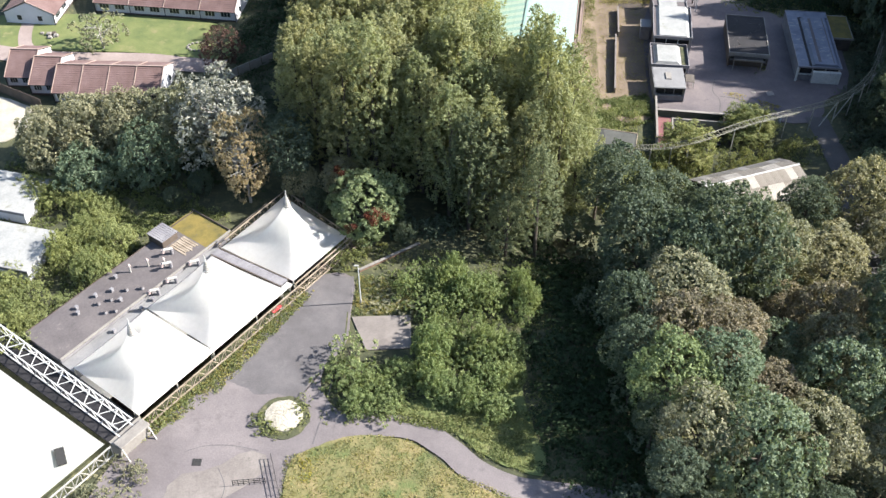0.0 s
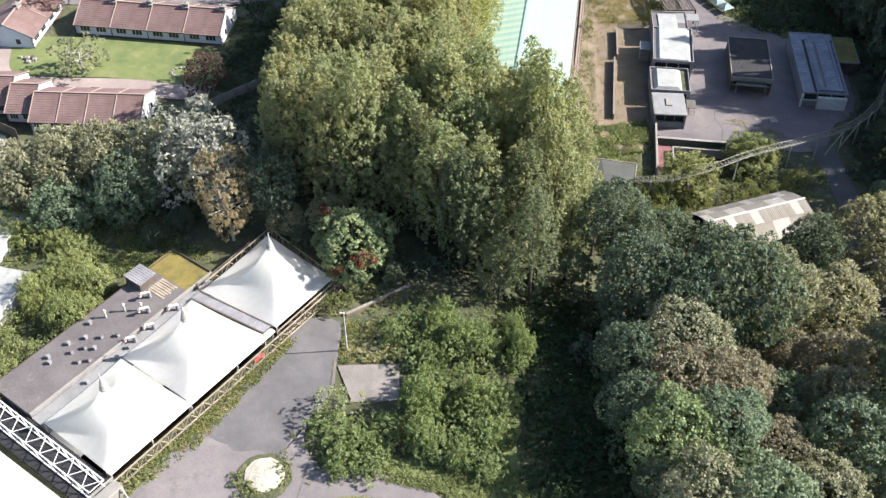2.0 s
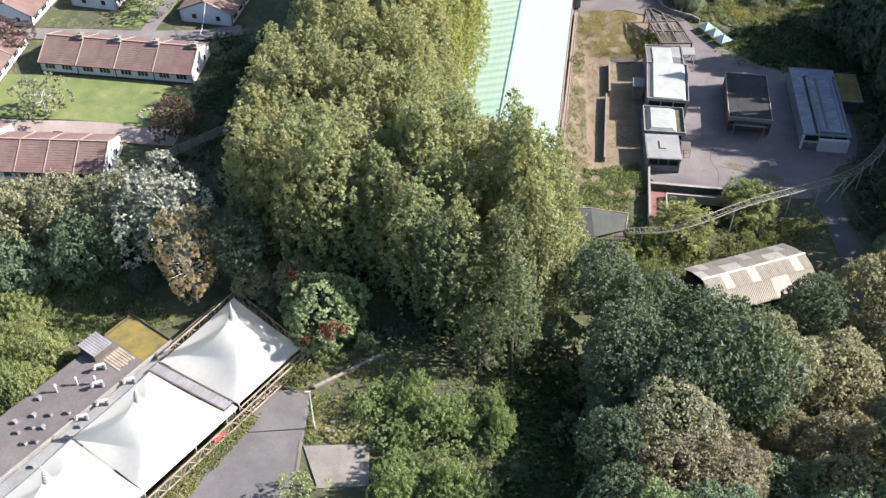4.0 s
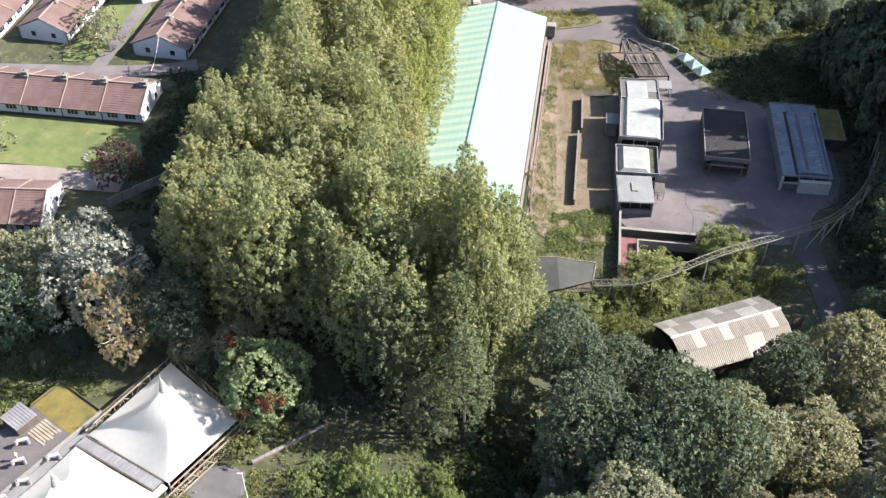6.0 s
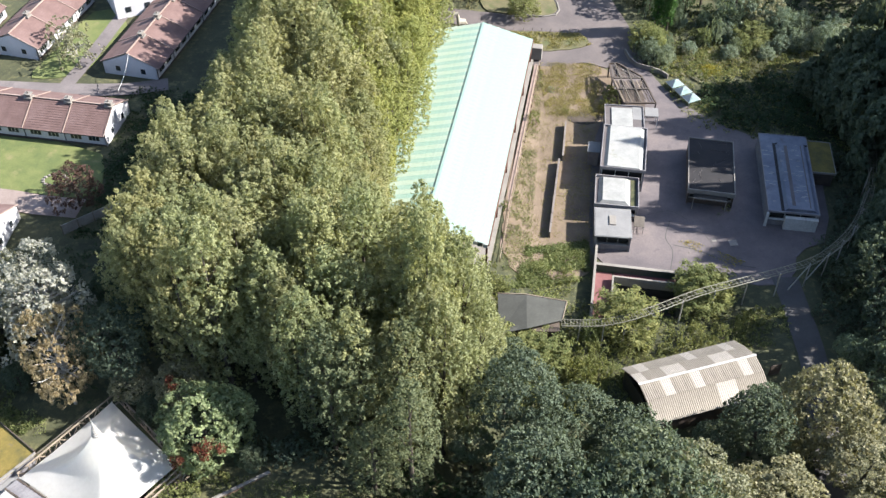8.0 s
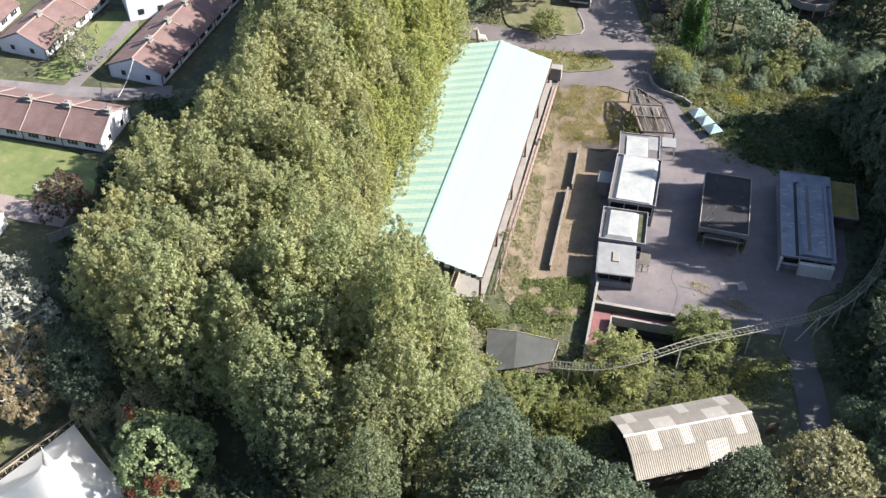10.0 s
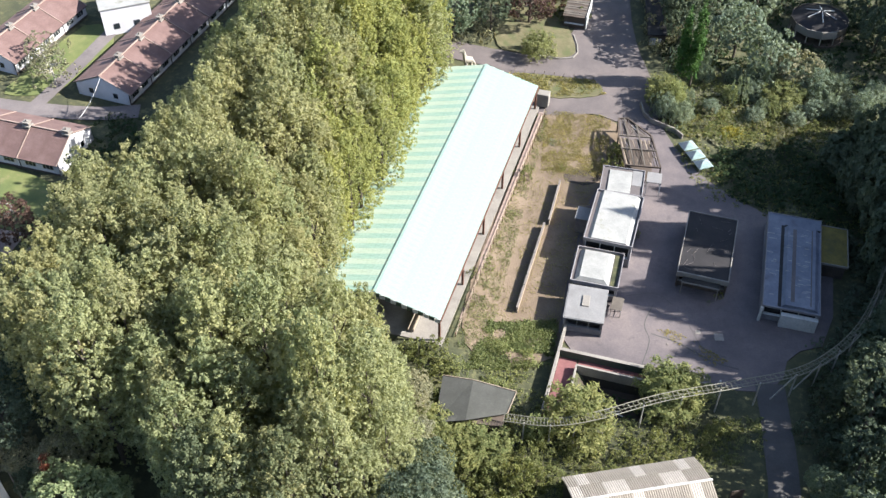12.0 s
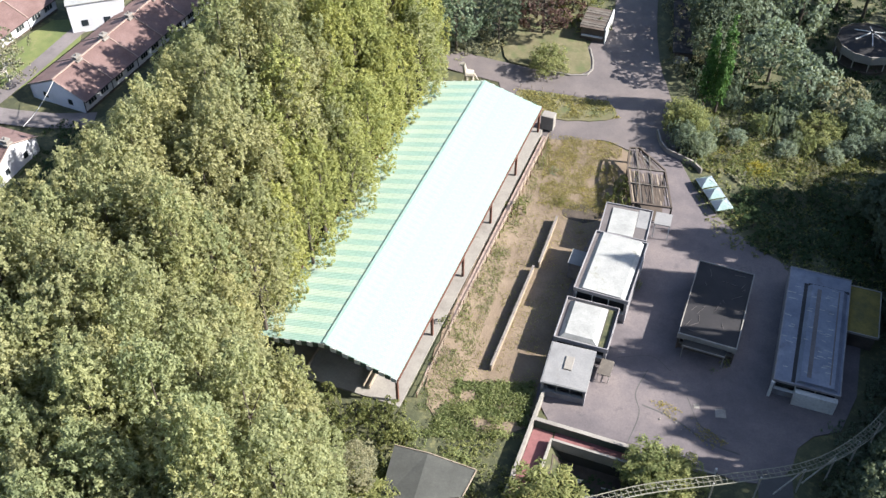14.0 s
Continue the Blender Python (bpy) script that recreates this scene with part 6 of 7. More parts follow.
# kind, x, y, height of the top, radius
OAKS = (("dark", 21.4, 95.4, 17.6, 4.4), ("dark", 27.2, 94.8, 15.2, 4.2), ("dark", 23.8, 91.0, 16.2, 4.0), ("dark", 32.6, 82.6, 21.0, 6.6), ("olive", 38.0, 85.4, 16.4, 4.6), ("olive", 25.5, 74.6, 20.8, 5.0), ("brown", 24.2, 69.4, 18.6, 4.1), ("brown", 29.2, 69.2, 18.0, 3.8), ("light", 22.4, 62.4, 19.8, 4.4), ("green", 27.9, 64.2, 18.8, 3.7), ("olive", 24.2, 56.4, 19.2, 4.4),
        ("brown", 32.4, 73.4, 18.0, 4.0), ("green", 36.6, 71.4, 18.4, 4.6), ("brown", 33.6, 63.8, 18.2, 4.0), ("olive", 46.4, 87.4, 13.4, 5.6), ("brown", 42.4, 75.0, 16.4, 5.2), ("green", 41.2, 65.0, 16.6, 5.0), ("olive", 36.0, 58.0, 18.0, 4.8), ("green", 29.8, 55.0, 19.6, 5.2),
        ("olive", 54.6, 100.0, 11.2, 5.4), ("dark", 42.8, 97.6, 5.4, 2.6), ("dark", 47.2, 98.4, 6.2, 2.8), ("dark", 38.4, 94.2, 6.0, 3.0), ("olive", 57.6, 93.6, 10.6, 4.8), ("green", 60.4, 110.2, 9.2, 2.6), ("dark", 32.6, 91.6, 8.8, 3.6), ("dark", 20.6, 102.6, 12.6, 3.6), ("dark", 23.0, 84.6, 12.6, 4.0), ("dark", 27.4, 80.2, 13.0, 3.8),
        # the narrow dark ones near x 20 are fill, added to shade the verge
        ("olive", 51.0, 80.0, 12.6, 5.0), ("dark", 50.4, 70.6, 13.6, 5.0), ("olive", 57.0, 86.4, 11.2, 4.6), ("dark", 59.4, 78.6, 11.4, 5.0), ("olive", 44.4, 57.4, 15.0, 5.2), ("dark", 36.0, 51.0, 16.0, 5.0), ("dark", 24.0, 49.6, 17.6, 4.6), ("dark", 19.6, 66.6, 14.6, 2.5), ("dark", 19.8, 72.4, 14.6, 2.5), ("dark", 20.0, 78.2, 14.2, 2.5), ("dark", 20.4, 58.6, 17.0, 2.5), ("dark", 21.0, 52.0, 18.4, 3.0), ("brown", 38.4, 77.6, 17.0, 3.8), ("olive", 41.0, 70.0, 16.8, 3.8),
        ("dark", 52.4, 59.4, 13.0, 5.0), ("dark", 63.0, 92.0, 10.0, 4.6), ("dark", 63.6, 102.6, 13.0, 4.4), ("dark", 68.0, 110.0, 15.0, 5.0), ("dark", 66.0, 119.4, 14.0, 4.2), ("dark", 64.4, 113.4, 13.0, 3.4), ("dark", 67.4, 126.6, 11.0, 3.0), ("dark", 70.6, 132.0, 10.0, 3.4), ("dark", 64.4, 122.6, 7.4, 2.6), ("dark", 62.6, 107.4, 12.6, 3.0), ("dark", 74.0, 117.0, 9.0, 4.6), ("dark", 75, 127.0, 8.0, 4.0),
        # from x 79 on out of view: added and heightened to shade the yard
        ("dark", 80.0, 126.0, 26.0, 5.0), ("dark", 81.0, 117.0, 20.0, 5.5), ("dark", 86.0, 133.0, 27.5, 6.0), ("dark", 82.0, 109.0, 22.0, 5.0), ("dark", 86.0, 119.0, 26.0, 5.6), ("dark", 89.0, 127.0, 28.0, 5.8), ("dark", 93.0, 113.0, 28.0, 6.0), ("dark", 95.0, 122.0, 31.0, 6.0), ("dark", 96.0, 132.0, 32.0, 6.0), ("dark", 90.0, 138.0, 29.0, 6.2), ("dark", 91.0, 146.0, 30.0, 6.2), ("dark", 90.0, 154.0, 30.0, 6.2), ("dark", 91.0, 162.0, 30.0, 6.2), ("dark", 83.0, 160.4, 34.0, 5.6), ("dark", 83.0, 167.2, 22.0, 4.6), ("dark", 76.0, 168.4, 17.0, 4.2), ("dark", 92.0, 169.0, 13.0, 5.6), ("dark", 76.6, 148.6, 22.0, 5.0), ("dark", 77.6, 161.0, 20.0, 5.2), ("dark", 79.0, 167.6, 13.0, 5.4), ("dark", 86.0, 173.6, 13.0, 5.0), ("dark", 70.6, 159.0, 12.0, 4.0), ("dark", 69.6, 166.0, 9.0, 3.6), ("dark", 74.0, 138.0, 18.0, 5.4), ("dark", 73.6, 145.0, 20.0, 5.6), ("dark", 73.4, 154.6, 18.0, 5.4), ("dark", 73.0, 163.4, 17.5, 5.2), ("dark", 82.0, 141.0, 31.5, 5.5), ("dark", 82.0, 152.0, 34.0, 5.5), ("green", 80.0, 172.0, 13.0, 5.2),
        # the tall ones from x 81 on are added to shade the carousel
        ("grey", 55.6, 191.0, 11.4, 4.0), ("grey", 60.4, 186.4, 9.8, 4.2), ("olive", 64.6, 185.0, 7.6, 3.4), ("grey", 53.0, 192.4, 9.6, 3.6), ("dark", 48.6, 195.6, 16.0, 4.0), ("dark", 48.0, 207.0, 16.0, 4.4), ("dark", 45.6, 200.0, 15.0, 4.2), ("dark", 46.6, 189.4, 13.0, 3.2), ("dark", 46.0, 196.0, 11.6, 3.2), ("dark", 45.8, 206.0, 12.0, 3.4), ("dark", 46.8, 211.6, 13.0, 4.0), ("dark", 47.2, 193.4, 14.0, 3.6), ("dark", 49.6, 199.6, 16.0, 4.0), ("dark", 47.0, 203.6, 14.6, 4.0), ("dark", 51.0, 210.0, 17.0, 4.6), ("dark", 77.6, 204.4, 8.0, 3.6), ("dark", 78.2, 196.6, 8.4, 3.6), ("dark", 81.6, 199.6, 10.6, 4.2), ("dark", 85.0, 208.0, 11.0, 5.0), ("dark", 86.0, 192.6, 11.0, 5.0), ("grey", 52.0, 201.0, 12.0, 4.6), ("grey", 60.0, 206.0, 12.0, 5.0), ("dark", 82.0, 193.0, 21.0, 5.0), ("dark", 81.0, 203.0, 21.0, 5.2), ("dark", 88.0, 198.0, 26.0, 5.4), ("dark", 84.0, 185.0, 18.0, 5.0), ("dark", 90.0, 190.0, 26.0, 5.4), ("dark", 89.0, 207.0, 26.0, 5.4), ("dark", 66.0, 213.0, 12.0, 4.6), ("dark", 78.0, 212.0, 15.0, 5.0), ("dark", 70.0, 212.0, 13.0, 5.0), ("dark", 46.0, 213.0, 12.0, 5.0), ("dark", 58.0, 218.0, 13.0, 5.0),
        ("green", 10.6, 189.0, 10.4, 3.8), ("dark", 16.4, 192.4, 10.6, 3.6), ("olive", 26.0, 204.0, 9.0, 3.6), ("dark", 18.0, 203.0, 11.0, 4.4), ("dark", 26.0, 214.0, 11.0, 4.6), ("dark", 8.0, 204.0, 12.0, 4.6),
        ("dark", -19.6, 99.0, 15.5, 3.0), ("dark", -15.6, 94.6, 14.6, 3.0), ("olive", -12.4, 96.4, 16.6, 3.0), ("dark", -4.6, 89.4, 13.4, 2.4), ("green", 17.0, 94.0, 12.0, 3.0), ("dark", 17.6, 101.0, 11.0, 3.0), ("olive", 18.4, 108.0, 9.0, 2.8), ("olive", 17.2, 114.2, 8.6, 2.6),
        ("olive", -34.6, 105.2, 17.2, 4.3), ("olive", -40.6, 105.6, 16.6, 4.3), ("green", -37.6, 101.0, 15.2, 4.0), ("olive", -46.0, 105.0, 16.4, 4.3), ("green", -45.0, 99.4, 14.4, 4.0), ("olive", -50.4, 103.4, 15.6, 4.0), ("dark", -30.6, 98.4, 14.4, 3.0), ("dark", -33.6, 95.6, 13.4, 2.4), ("dark", -25.8, 103.0, 15.0, 3.0), ("dark", -24.6, 110.4, 15.5, 3.0), ("dark", -25.2, 143.4, 15.0, 2.6), ("olive", -17.5, 96.6, 15.0, 2.6))
low_oaks = [tree_kind("oak_tree", "young oak below the taller crowns", "tree", dome_tree(80 + k, 9.9, 4.7, 22, 10, 0.6), 9, 0.5, m, "bark", 7, 0.25, 2.6, 4, 80 + k, "valley oaks") for k, m in enumerate(("oak", "oak_dark"))]
for px, py in spots([(18, 47), (62, 47), (70, 104), (54, 92), (46, 92), (38, 97), (20, 98), (16, 90), (16, 74)], 6.2, 77):
    plant(low_oaks[1], px, py, zt(px, py) + R.uniform(5.0, 7.0), native=9.9, wide=R.uniform(0.6, 0.75))
# mostly unseen shade casters, their heights set by where the shadows fall
edge_oaks = [tree_kind("oak_tree", "tall dark open-crowned oak beyond the yard, mostly added for shade", "tree", dome_tree(84 + k, 9.9, 4.7, 54, 22, 0.95, 0.27, 0.5), 9, 0.46, "oak_dark", "bark", 7, 0.25, 2.6, 5, 84 + k, "valley oaks") for k in range(2)]
for kind, px, py, top, w in OAKS:
    if px > 69 and py < 184:
        plant(edge_oaks[int(px * 7) % 2], px, py, top, native=9.9, wide=w / 4.7)
        continue
    far = px > 62 or py > 185
    oak(far_oaks if far else oak_kinds, kind, px, py, top, w)
special = {
    "red": tree_kind("maple_tree", "green maple with a few red branches", "tree", dome_tree(91, 6.8, 3.1, 52, 24, 0.8, 0.25, 0.5), 13, 0.16, "maple", "bark", 5, 0.22, 2.0, 7, 91, ""),
    "silver": tree_kind("whitebeam_tree", "silvery grey tree with sparse leaves", "tree", dome_tree(92, 9, 2.9, 44, 15, 0.6, 0.3, 0.55, 0.3), 7, 0.2, "silver", "pale_bark", 8.0, 0.17, 2.7, 60, 92, ""),
    "russet": tree_kind("birch_tree", "pale russet birch with drooping twigs", "tree", dome_tree(93, 8, 2.3, 58, 20, 0.95, 0.24, 0.55, 0.2), 12, 0.14, "russet", "pale_bark", 7.9, 0.13, 2.2, 40, 93, "", 1.5, 0.3, 0.5, 0.6),
    "purple": tree_kind("plum_tree", "dull purple-leaved ornamental plum", "tree", dome_tree(94, 4, 2.1, 30, 18, 0.7, 0.28, 0.5, 0.22), 12, 0.12, "purple_leaf", "bark", 3.6, 0.12, 1.6, 26, 94, "purple plums", 0.0, 0.36),
    "small": tree_kind("cherry_tree", "small open-crowned tree on a lawn", "tree", dome_tree(95, 4.2, 2.4, 26, 9, 0.6, 0.26, 0.5, 0.3), 8, 0.19, "oak_olive", "pale_bark", 3.6, 0.12, 2.0, 18, 95, "lawn trees"),
    "cypress": tree_kind("cypress_tree", "tall narrow dark green cypress", "tree", plume_tree(96, 9.4, 0.5, ((1, 0.0, 1.0, 7.0, 0.6), (4, 0.8, 0.85, 6.0, 0.5), (5, 1.0, 0.6, 4.6, 0.5)), 60), 10, 0.15, "cypress", "bark", 8, 0.14, 0.3, 4, 96, ""),
    "weeping": tree_kind("willow_bush", "feathery pale green willow sapling", "bush", plume_tree(98, 4.4, 1.3, ((1, 0.0, 1.0, 2.4, 0.4), (6, 0.5, 0.9, 2.4, 0.4), (9, 0.9, 0.75, 2.2, 0.4), (9, 1.05, 0.5, 1.8, 0.4)), 18), 10, 0.16, "sallow", "bark", 3.4, 0.1, 0.8, 8, 98, "willow bushes", 0.0, 0.2),
    "grey_weeping": tree_kind("willow_bush", "feathery grey-green willow with upright sprays", "bush", plume_tree(99, 4.4, 1.3, ((1, 0.0, 1.0, 2.4, 0.4), (6, 0.5, 0.9, 2.4, 0.4), (9, 0.9, 0.75, 2.2, 0.4), (9, 1.05, 0.5, 1.8, 0.4)), 18), 10, 0.17, "willow", "bark", 3.4, 0.1, 0.8, 8, 99, "willow bushes", 0.0, 0.2),
    "olive_weeping": tree_kind("willow_bush", "bushy olive green willow with upright sprays", "bush", plume_tree(101, 4.4, 1.3, ((1, 0.0, 1.0, 2.4, 0.4), (6, 0.5, 0.9, 2.4, 0.4), (9, 0.9, 0.75, 2.2, 0.4), (9, 1.05, 0.5, 1.8, 0.4)), 18), 10, 0.17, "shrub", "bark", 3.4, 0.1, 0.8, 8, 101, "willow bushes", 0.0, 0.2),
}
plant(special["red"], -9.2, 91.3, 17.0, native=6.8, wide=1.5)
plant(special["silver"], -30.2, 105.0, 21.8, native=9.0, wide=1.4)
plant(special["silver"], -26.6, 101.2, 19.6, native=9.0, wide=1.2)
plant(special["russet"], -24.2, 96.4, 21.6, native=8.0, wide=1.55)
plant(special["purple"], -32.4, 126.4, 15.2, native=4.0, wide=1.5)
plant(special["purple"], -61.0, 146.6, 13.2, native=4.0, wide=1.0)
plant(special["purple"], 22.4, 196.6, 9.0, native=4.0, wide=1.6)
for px, py, top, w in ((-51.0, 130.6, 15.2, 1.45), (-41.4, 157.0, 13.2, 0.8), (-44.4, 160.8, 13.2, 0.8)):
    plant(special["small"], px, py, top, native=4.2, wide=w)
plant(special["cypress"], 48.7, 182.8, 16.8, native=9.4, wide=1.3)
plant(special["cypress"], 46.9, 183.6, 9.4, native=9.4, wide=0.9)
plant(special["olive_weeping"], 24.6, 186.8, 6.4, native=4.4, wide=1.9)
plant(special["olive_weeping"], 35.2, 116.2, 5.4, native=4.4, wide=1.5)
for px, py, h in ((20.0, 111.6, 3.6), (22.6, 111.2, 3.4), (18.4, 113.0, 4.2), (25.2, 111.6, 3.2), (45.0, 122.6, 4.2), (46.8, 122.0, 3.8), (45.6, 120.8, 3.2)):
    plant(special["olive_weeping"], px, py, h, native=4.4, wide=1.2)
plant(special["weeping"], 31.0, 114.2, 4.4, native=4.4, wide=0.9)
WILLOWS = ((45.0, 175.0, 4.6, 1.15), (46.2, 177.0, 5.6, 1.2), (44.6, 178.6, 4.2, 1.1), (47.6, 174.8, 3.2, 1.0), (64.6, 183.6, 4.6, 1.35), (67.4, 182.4, 5.4, 1.4), (62.4, 180.8, 3.4, 1.2), (73.6, 178.2, 5.6, 1.3), (75.4, 180.6, 5.4, 1.4), (58.6, 181.6, 3.0, 1.1), (54.6, 180.4, 2.8, 1.0), (69.8, 178.8, 3.4, 1.2), (58.2, 176.4, 2.2, 0.9), (64.2, 176.2, 2.2, 0.9), (61.0, 177.8, 2.6, 1.0), (66.8, 178.4, 2.9, 1.0), (51.8, 177.4, 2.2, 0.8), (70.6, 182.6, 4.4, 1.2))
for k, (px, py, h, w) in enumerate(WILLOWS):
    plant(special["weeping" if k in (1, 10, 14) else "olive_weeping" if k % 4 == 2 else "grey_weeping"], px, py, zt(px, py) + h, native=4.4, wide=w)
redspray = tufts("red_leaves", [(-7.5, 87.5, 14.7, 0.75), (-8.5, 87.1, 14.4, 0.6), (-6.6, 87.7, 13.7, 0.55), (-7.9, 86.9, 13.7, 0.6), (-10.9, 86.7, 12.7, 0.6), (-12.6, 94.1, 15.6, 0.6), (-12.0, 93.1, 15.8, 0.45), (-10.2, 86.5, 13.3, 0.4)], 110, 0.22, M["red_leaf"], 7)
tagged(new("red_branch_leaves", redspray), "red autumn leaves on the maple's lower branches", "leaves", "", "stuff")

# shrubs
SHOOTS = ((1, 0.0, 1.0, 1.3, 0.34), (5, 0.45, 0.93, 1.3, 0.36), (9, 0.8, 0.8, 1.3, 0.38), (12, 1.03, 0.58, 1.2, 0.4), (11, 1.08, 0.34, 0.9, 0.4))


def bush_set(n, nm, label, sz, mat, group, slim):
    """Two full bushes and two plain low ones; the fine-leaved kinds have upright shoots as well."""
    fine = n in ("laurel", "sallow", "willow")
    full = [dome_tree(110 + 5 * k + len(n), 2.6, 2.0, 20 if fine else 14, 12, 0.6, 0.3, 0.25, 0.22) for k in range(2)]
    if fine:
        full[1] = plume_tree(117 + len(n), 2.6, 1.75, SHOOTS, 9)
    return ([tree_kind(nm, label, "bush", form, 11 if fine else 7, sz * (0.72 if fine else 0.85), mat, "bark", 1.6, 0.06, 1.0, 4, 110 + k, group, 0.0, slim) for k, form in enumerate(full)],
            [tree_kind(nm, label, "bush", dome_tree(150 + 5 * k + len(n), 2.6, 2.0, 9, 8, 0.6, 0.36, 0.25, 0.25), 6, sz * 1.3, mat, "bark", 1.4, 0.05, 1.0, 3, 150 + k, group, 0.0, slim) for k in range(2)])


bushes = {n: bush_set(n, nm, label, sz, mat, group, slim) for n, nm, label, sz, mat, group, slim in (
    ("laurel", "laurel_bush", "dense glossy green laurel bush", 0.27, "laurel", "laurel bushes", 0.24), ("shrub", "wild_shrub", "overgrown bright green wild shrub", 0.25, "shrub", "wild shrubs", 0.4),
    ("olive", "wild_shrub", "dull olive green wild shrub", 0.25, "oak_olive", "wild shrubs", 0.4), ("willow", "sallow_bush", "feathery grey-green sallow bush", 0.26, "willow", "sallow bushes", 0.25),
    ("dark", "bramble_bush", "low dark green bramble bush", 0.25, "oak_dark", "brambles", 0.5),
    ("sallow", "sallow_bush", "pale yellow-green sallow bush", 0.19, "sallow", "sallow bushes", 0.35),
    ("bright", "round_bush", "rounded bright green bush at the plaza edge", 0.2, "maple", "", 0.4),
    ("nettle", "nettle_patch", "nettles with deep shade put into their leaf colour", 0.22, "shade_grass", "nettle patches", 0.4))}


def thicket(kind, poly, gap, height, seed, spread=1.0, waves=0.0):
    """Bushes over an outline; waves: how strongly they rise and fall together in mounds."""
    rn = random.Random(seed)
    for px, py in spots(poly, gap, seed):
        h = height * rn.uniform(0.6, 1.25) * (1 + waves * noise.noise((px * 0.24, py * 0.24, seed)))
        plant(bushes[kind][h < 1.7][rn.randrange(2)], px, py, zt(px, py) + h, native=2.6, wide=gap / 3.2 * spread * rn.uniform(0.85, 1.15))


thicket("laurel", [(-12, 67.3), (-11.2, 69), (-7.3, 69.7), (-4.4, 69.6), (-2.8, 66.2), (-2.8, 63.8), (-4.7, 63), (-7.4, 63), (-10.2, 64.4)], 2.0, 2.7, 1, 1.5, 0.5)
thicket("laurel", [(-1.5, 68.4), (-3, 71.8), (-2.7, 74.6), (1.5, 75.4), (7.2, 74.6), (8.7, 72.2), (8.5, 68.1), (7.1, 66.2), (6.9, 63.6), (5.4, 62.8), (3.2, 64.2), (-0.6, 64.4)], 2.1, 3.1, 2, 1.5, 0.8)
thicket("laurel", [(-4.7, 81.2), (-3.4, 83.2), (1.6, 84.1), (5.0, 82), (6.2, 78.5), (6.2, 76), (2.2, 76.6), (-1.9, 75.9), (-4.3, 78.1)], 2.1, 3.2, 52, 1.5, 0.8)
thicket("laurel", [(7.7, 83.4), (9.4, 83.4), (10.8, 77.7), (9.5, 76.2), (8.2, 76.6), (7.9, 80.7)], 1.7, 3.4, 3, 1.4, 0.4)
plant(bushes["bright"][0][0], -9.9, 70.4, 11.9, native=2.6, wide=1.2)
thicket("olive", [(-9.7, 77.6), (-3.5, 77.8), (-3.3, 82.3), (-9.3, 82.7)], 1.7, 0.8, 4, 1.5)
meadow_later = [(-10.1, 77), (-3.5, 77.2), (-3.3, 82.9), (-9.7, 83.3)]
thicket("shrub", [(-14.9, 84.4), (-9.7, 85), (-5.2, 88.1), (-12.3, 89.1)], 2.0, 1.8, 5)
thicket("sallow", [(-31, 58.9), (-24.2, 65.7), (-25.3, 66.9), (-32.4, 60.6)], 1.5, 1.5, 6, 1.3, 0.7)
thicket("sallow", [(-23.2, 68.2), (-20.3, 72.1), (-21.2, 72.7), (-24.2, 69)], 2.2, 1.1, 7, 0.8)
thicket("shrub", [(-19.7, 73.3), (-15.2, 80.5), (-16.2, 81.1), (-21, 74.1)], 2.7, 1.3, 8, 0.9)
thicket("olive", [(-33.9, 49.1), (-28.8, 53.2), (-27.7, 56.3), (-32.3, 58.7), (-34.9, 54.2)], 1.9, 1.8, 9)
thicket("sallow", [(-54, 99.4), (-52.4, 100), (-45.5, 98.4), (-41, 94.4), (-38.8, 89), (-39, 93), (-44, 93), (-48, 93.4), (-52, 95)], 2.2, 2.9, 10, 1.5, 0.6)
thicket("sallow", [(-46.4, 88.6), (-43.5, 83.6), (-40, 81.2), (-37.8, 82), (-38.2, 88.6), (-40.8, 92), (-44, 91.6)], 2.1, 3.8, 53, 1.5, 0.4)
thicket("sallow", [(-45.2, 73.7), (-40.5, 79.4), (-45, 82), (-49.3, 84), (-55.4, 77.8)], 2.6, 2.6, 11, 1.2, 0.6)
thicket("sallow", [(-36.6, 94.4), (-26.7, 92.7), (-28.8, 96), (-39, 99.4)], 2.4, 1.2, 12, 1.1, 0.5)
thicket("sallow", [(-51.9, 79.8), (-44.1, 73.7), (-46.2, 67.5), (-57.5, 71.6)], 2.6, 2.4, 13)
thicket("nettle", [(12.5, 56.2), (21.5, 52), (21.5, 90), (11.2, 90.3), (11.8, 75.7), (9.8, 70), (10.2, 64)], 2.4, 1.9, 47, 1.35, 0.6)
thicket("dark", [(-14.4, 97.9), (-4.1, 92.8), (10.2, 90.4), (12.2, 87.9), (6.1, 88.2), (-5.2, 90.1)], 2.6, 2.0, 14)
thicket("sallow", [(18.4, 119.8), (27.4, 119.8), (31, 124.4), (30, 127.6), (22, 125.2)], 2.2, 1.6, 15)
thicket("shrub", [(9, 117), (17, 113), (20.6, 116), (20.6, 123.4), (16.6, 124.4), (9, 124.4)], 2.1, 3.4, 16, 1.4, 0.4)
thicket("shrub", [(20.5, 108.4), (30, 110.5), (33.6, 116), (40, 114.6), (42, 116), (48, 118.4), (54, 121), (50, 113.8), (36, 109), (28, 104)], 2.1, 2.2, 17, 1.2)
thicket("laurel", [(44.2, 121), (48, 121.2), (47.6, 124), (44.4, 124)], 1.9, 3.6, 18, 1.3)
thicket("shrub", [(17.6, 111.4), (19.7, 113.6), (25.5, 113.4), (28.8, 115.6), (31.4, 114.6), (30.4, 110.4), (24, 108)], 2.0, 2.5, 51, 1.5, 0.5)
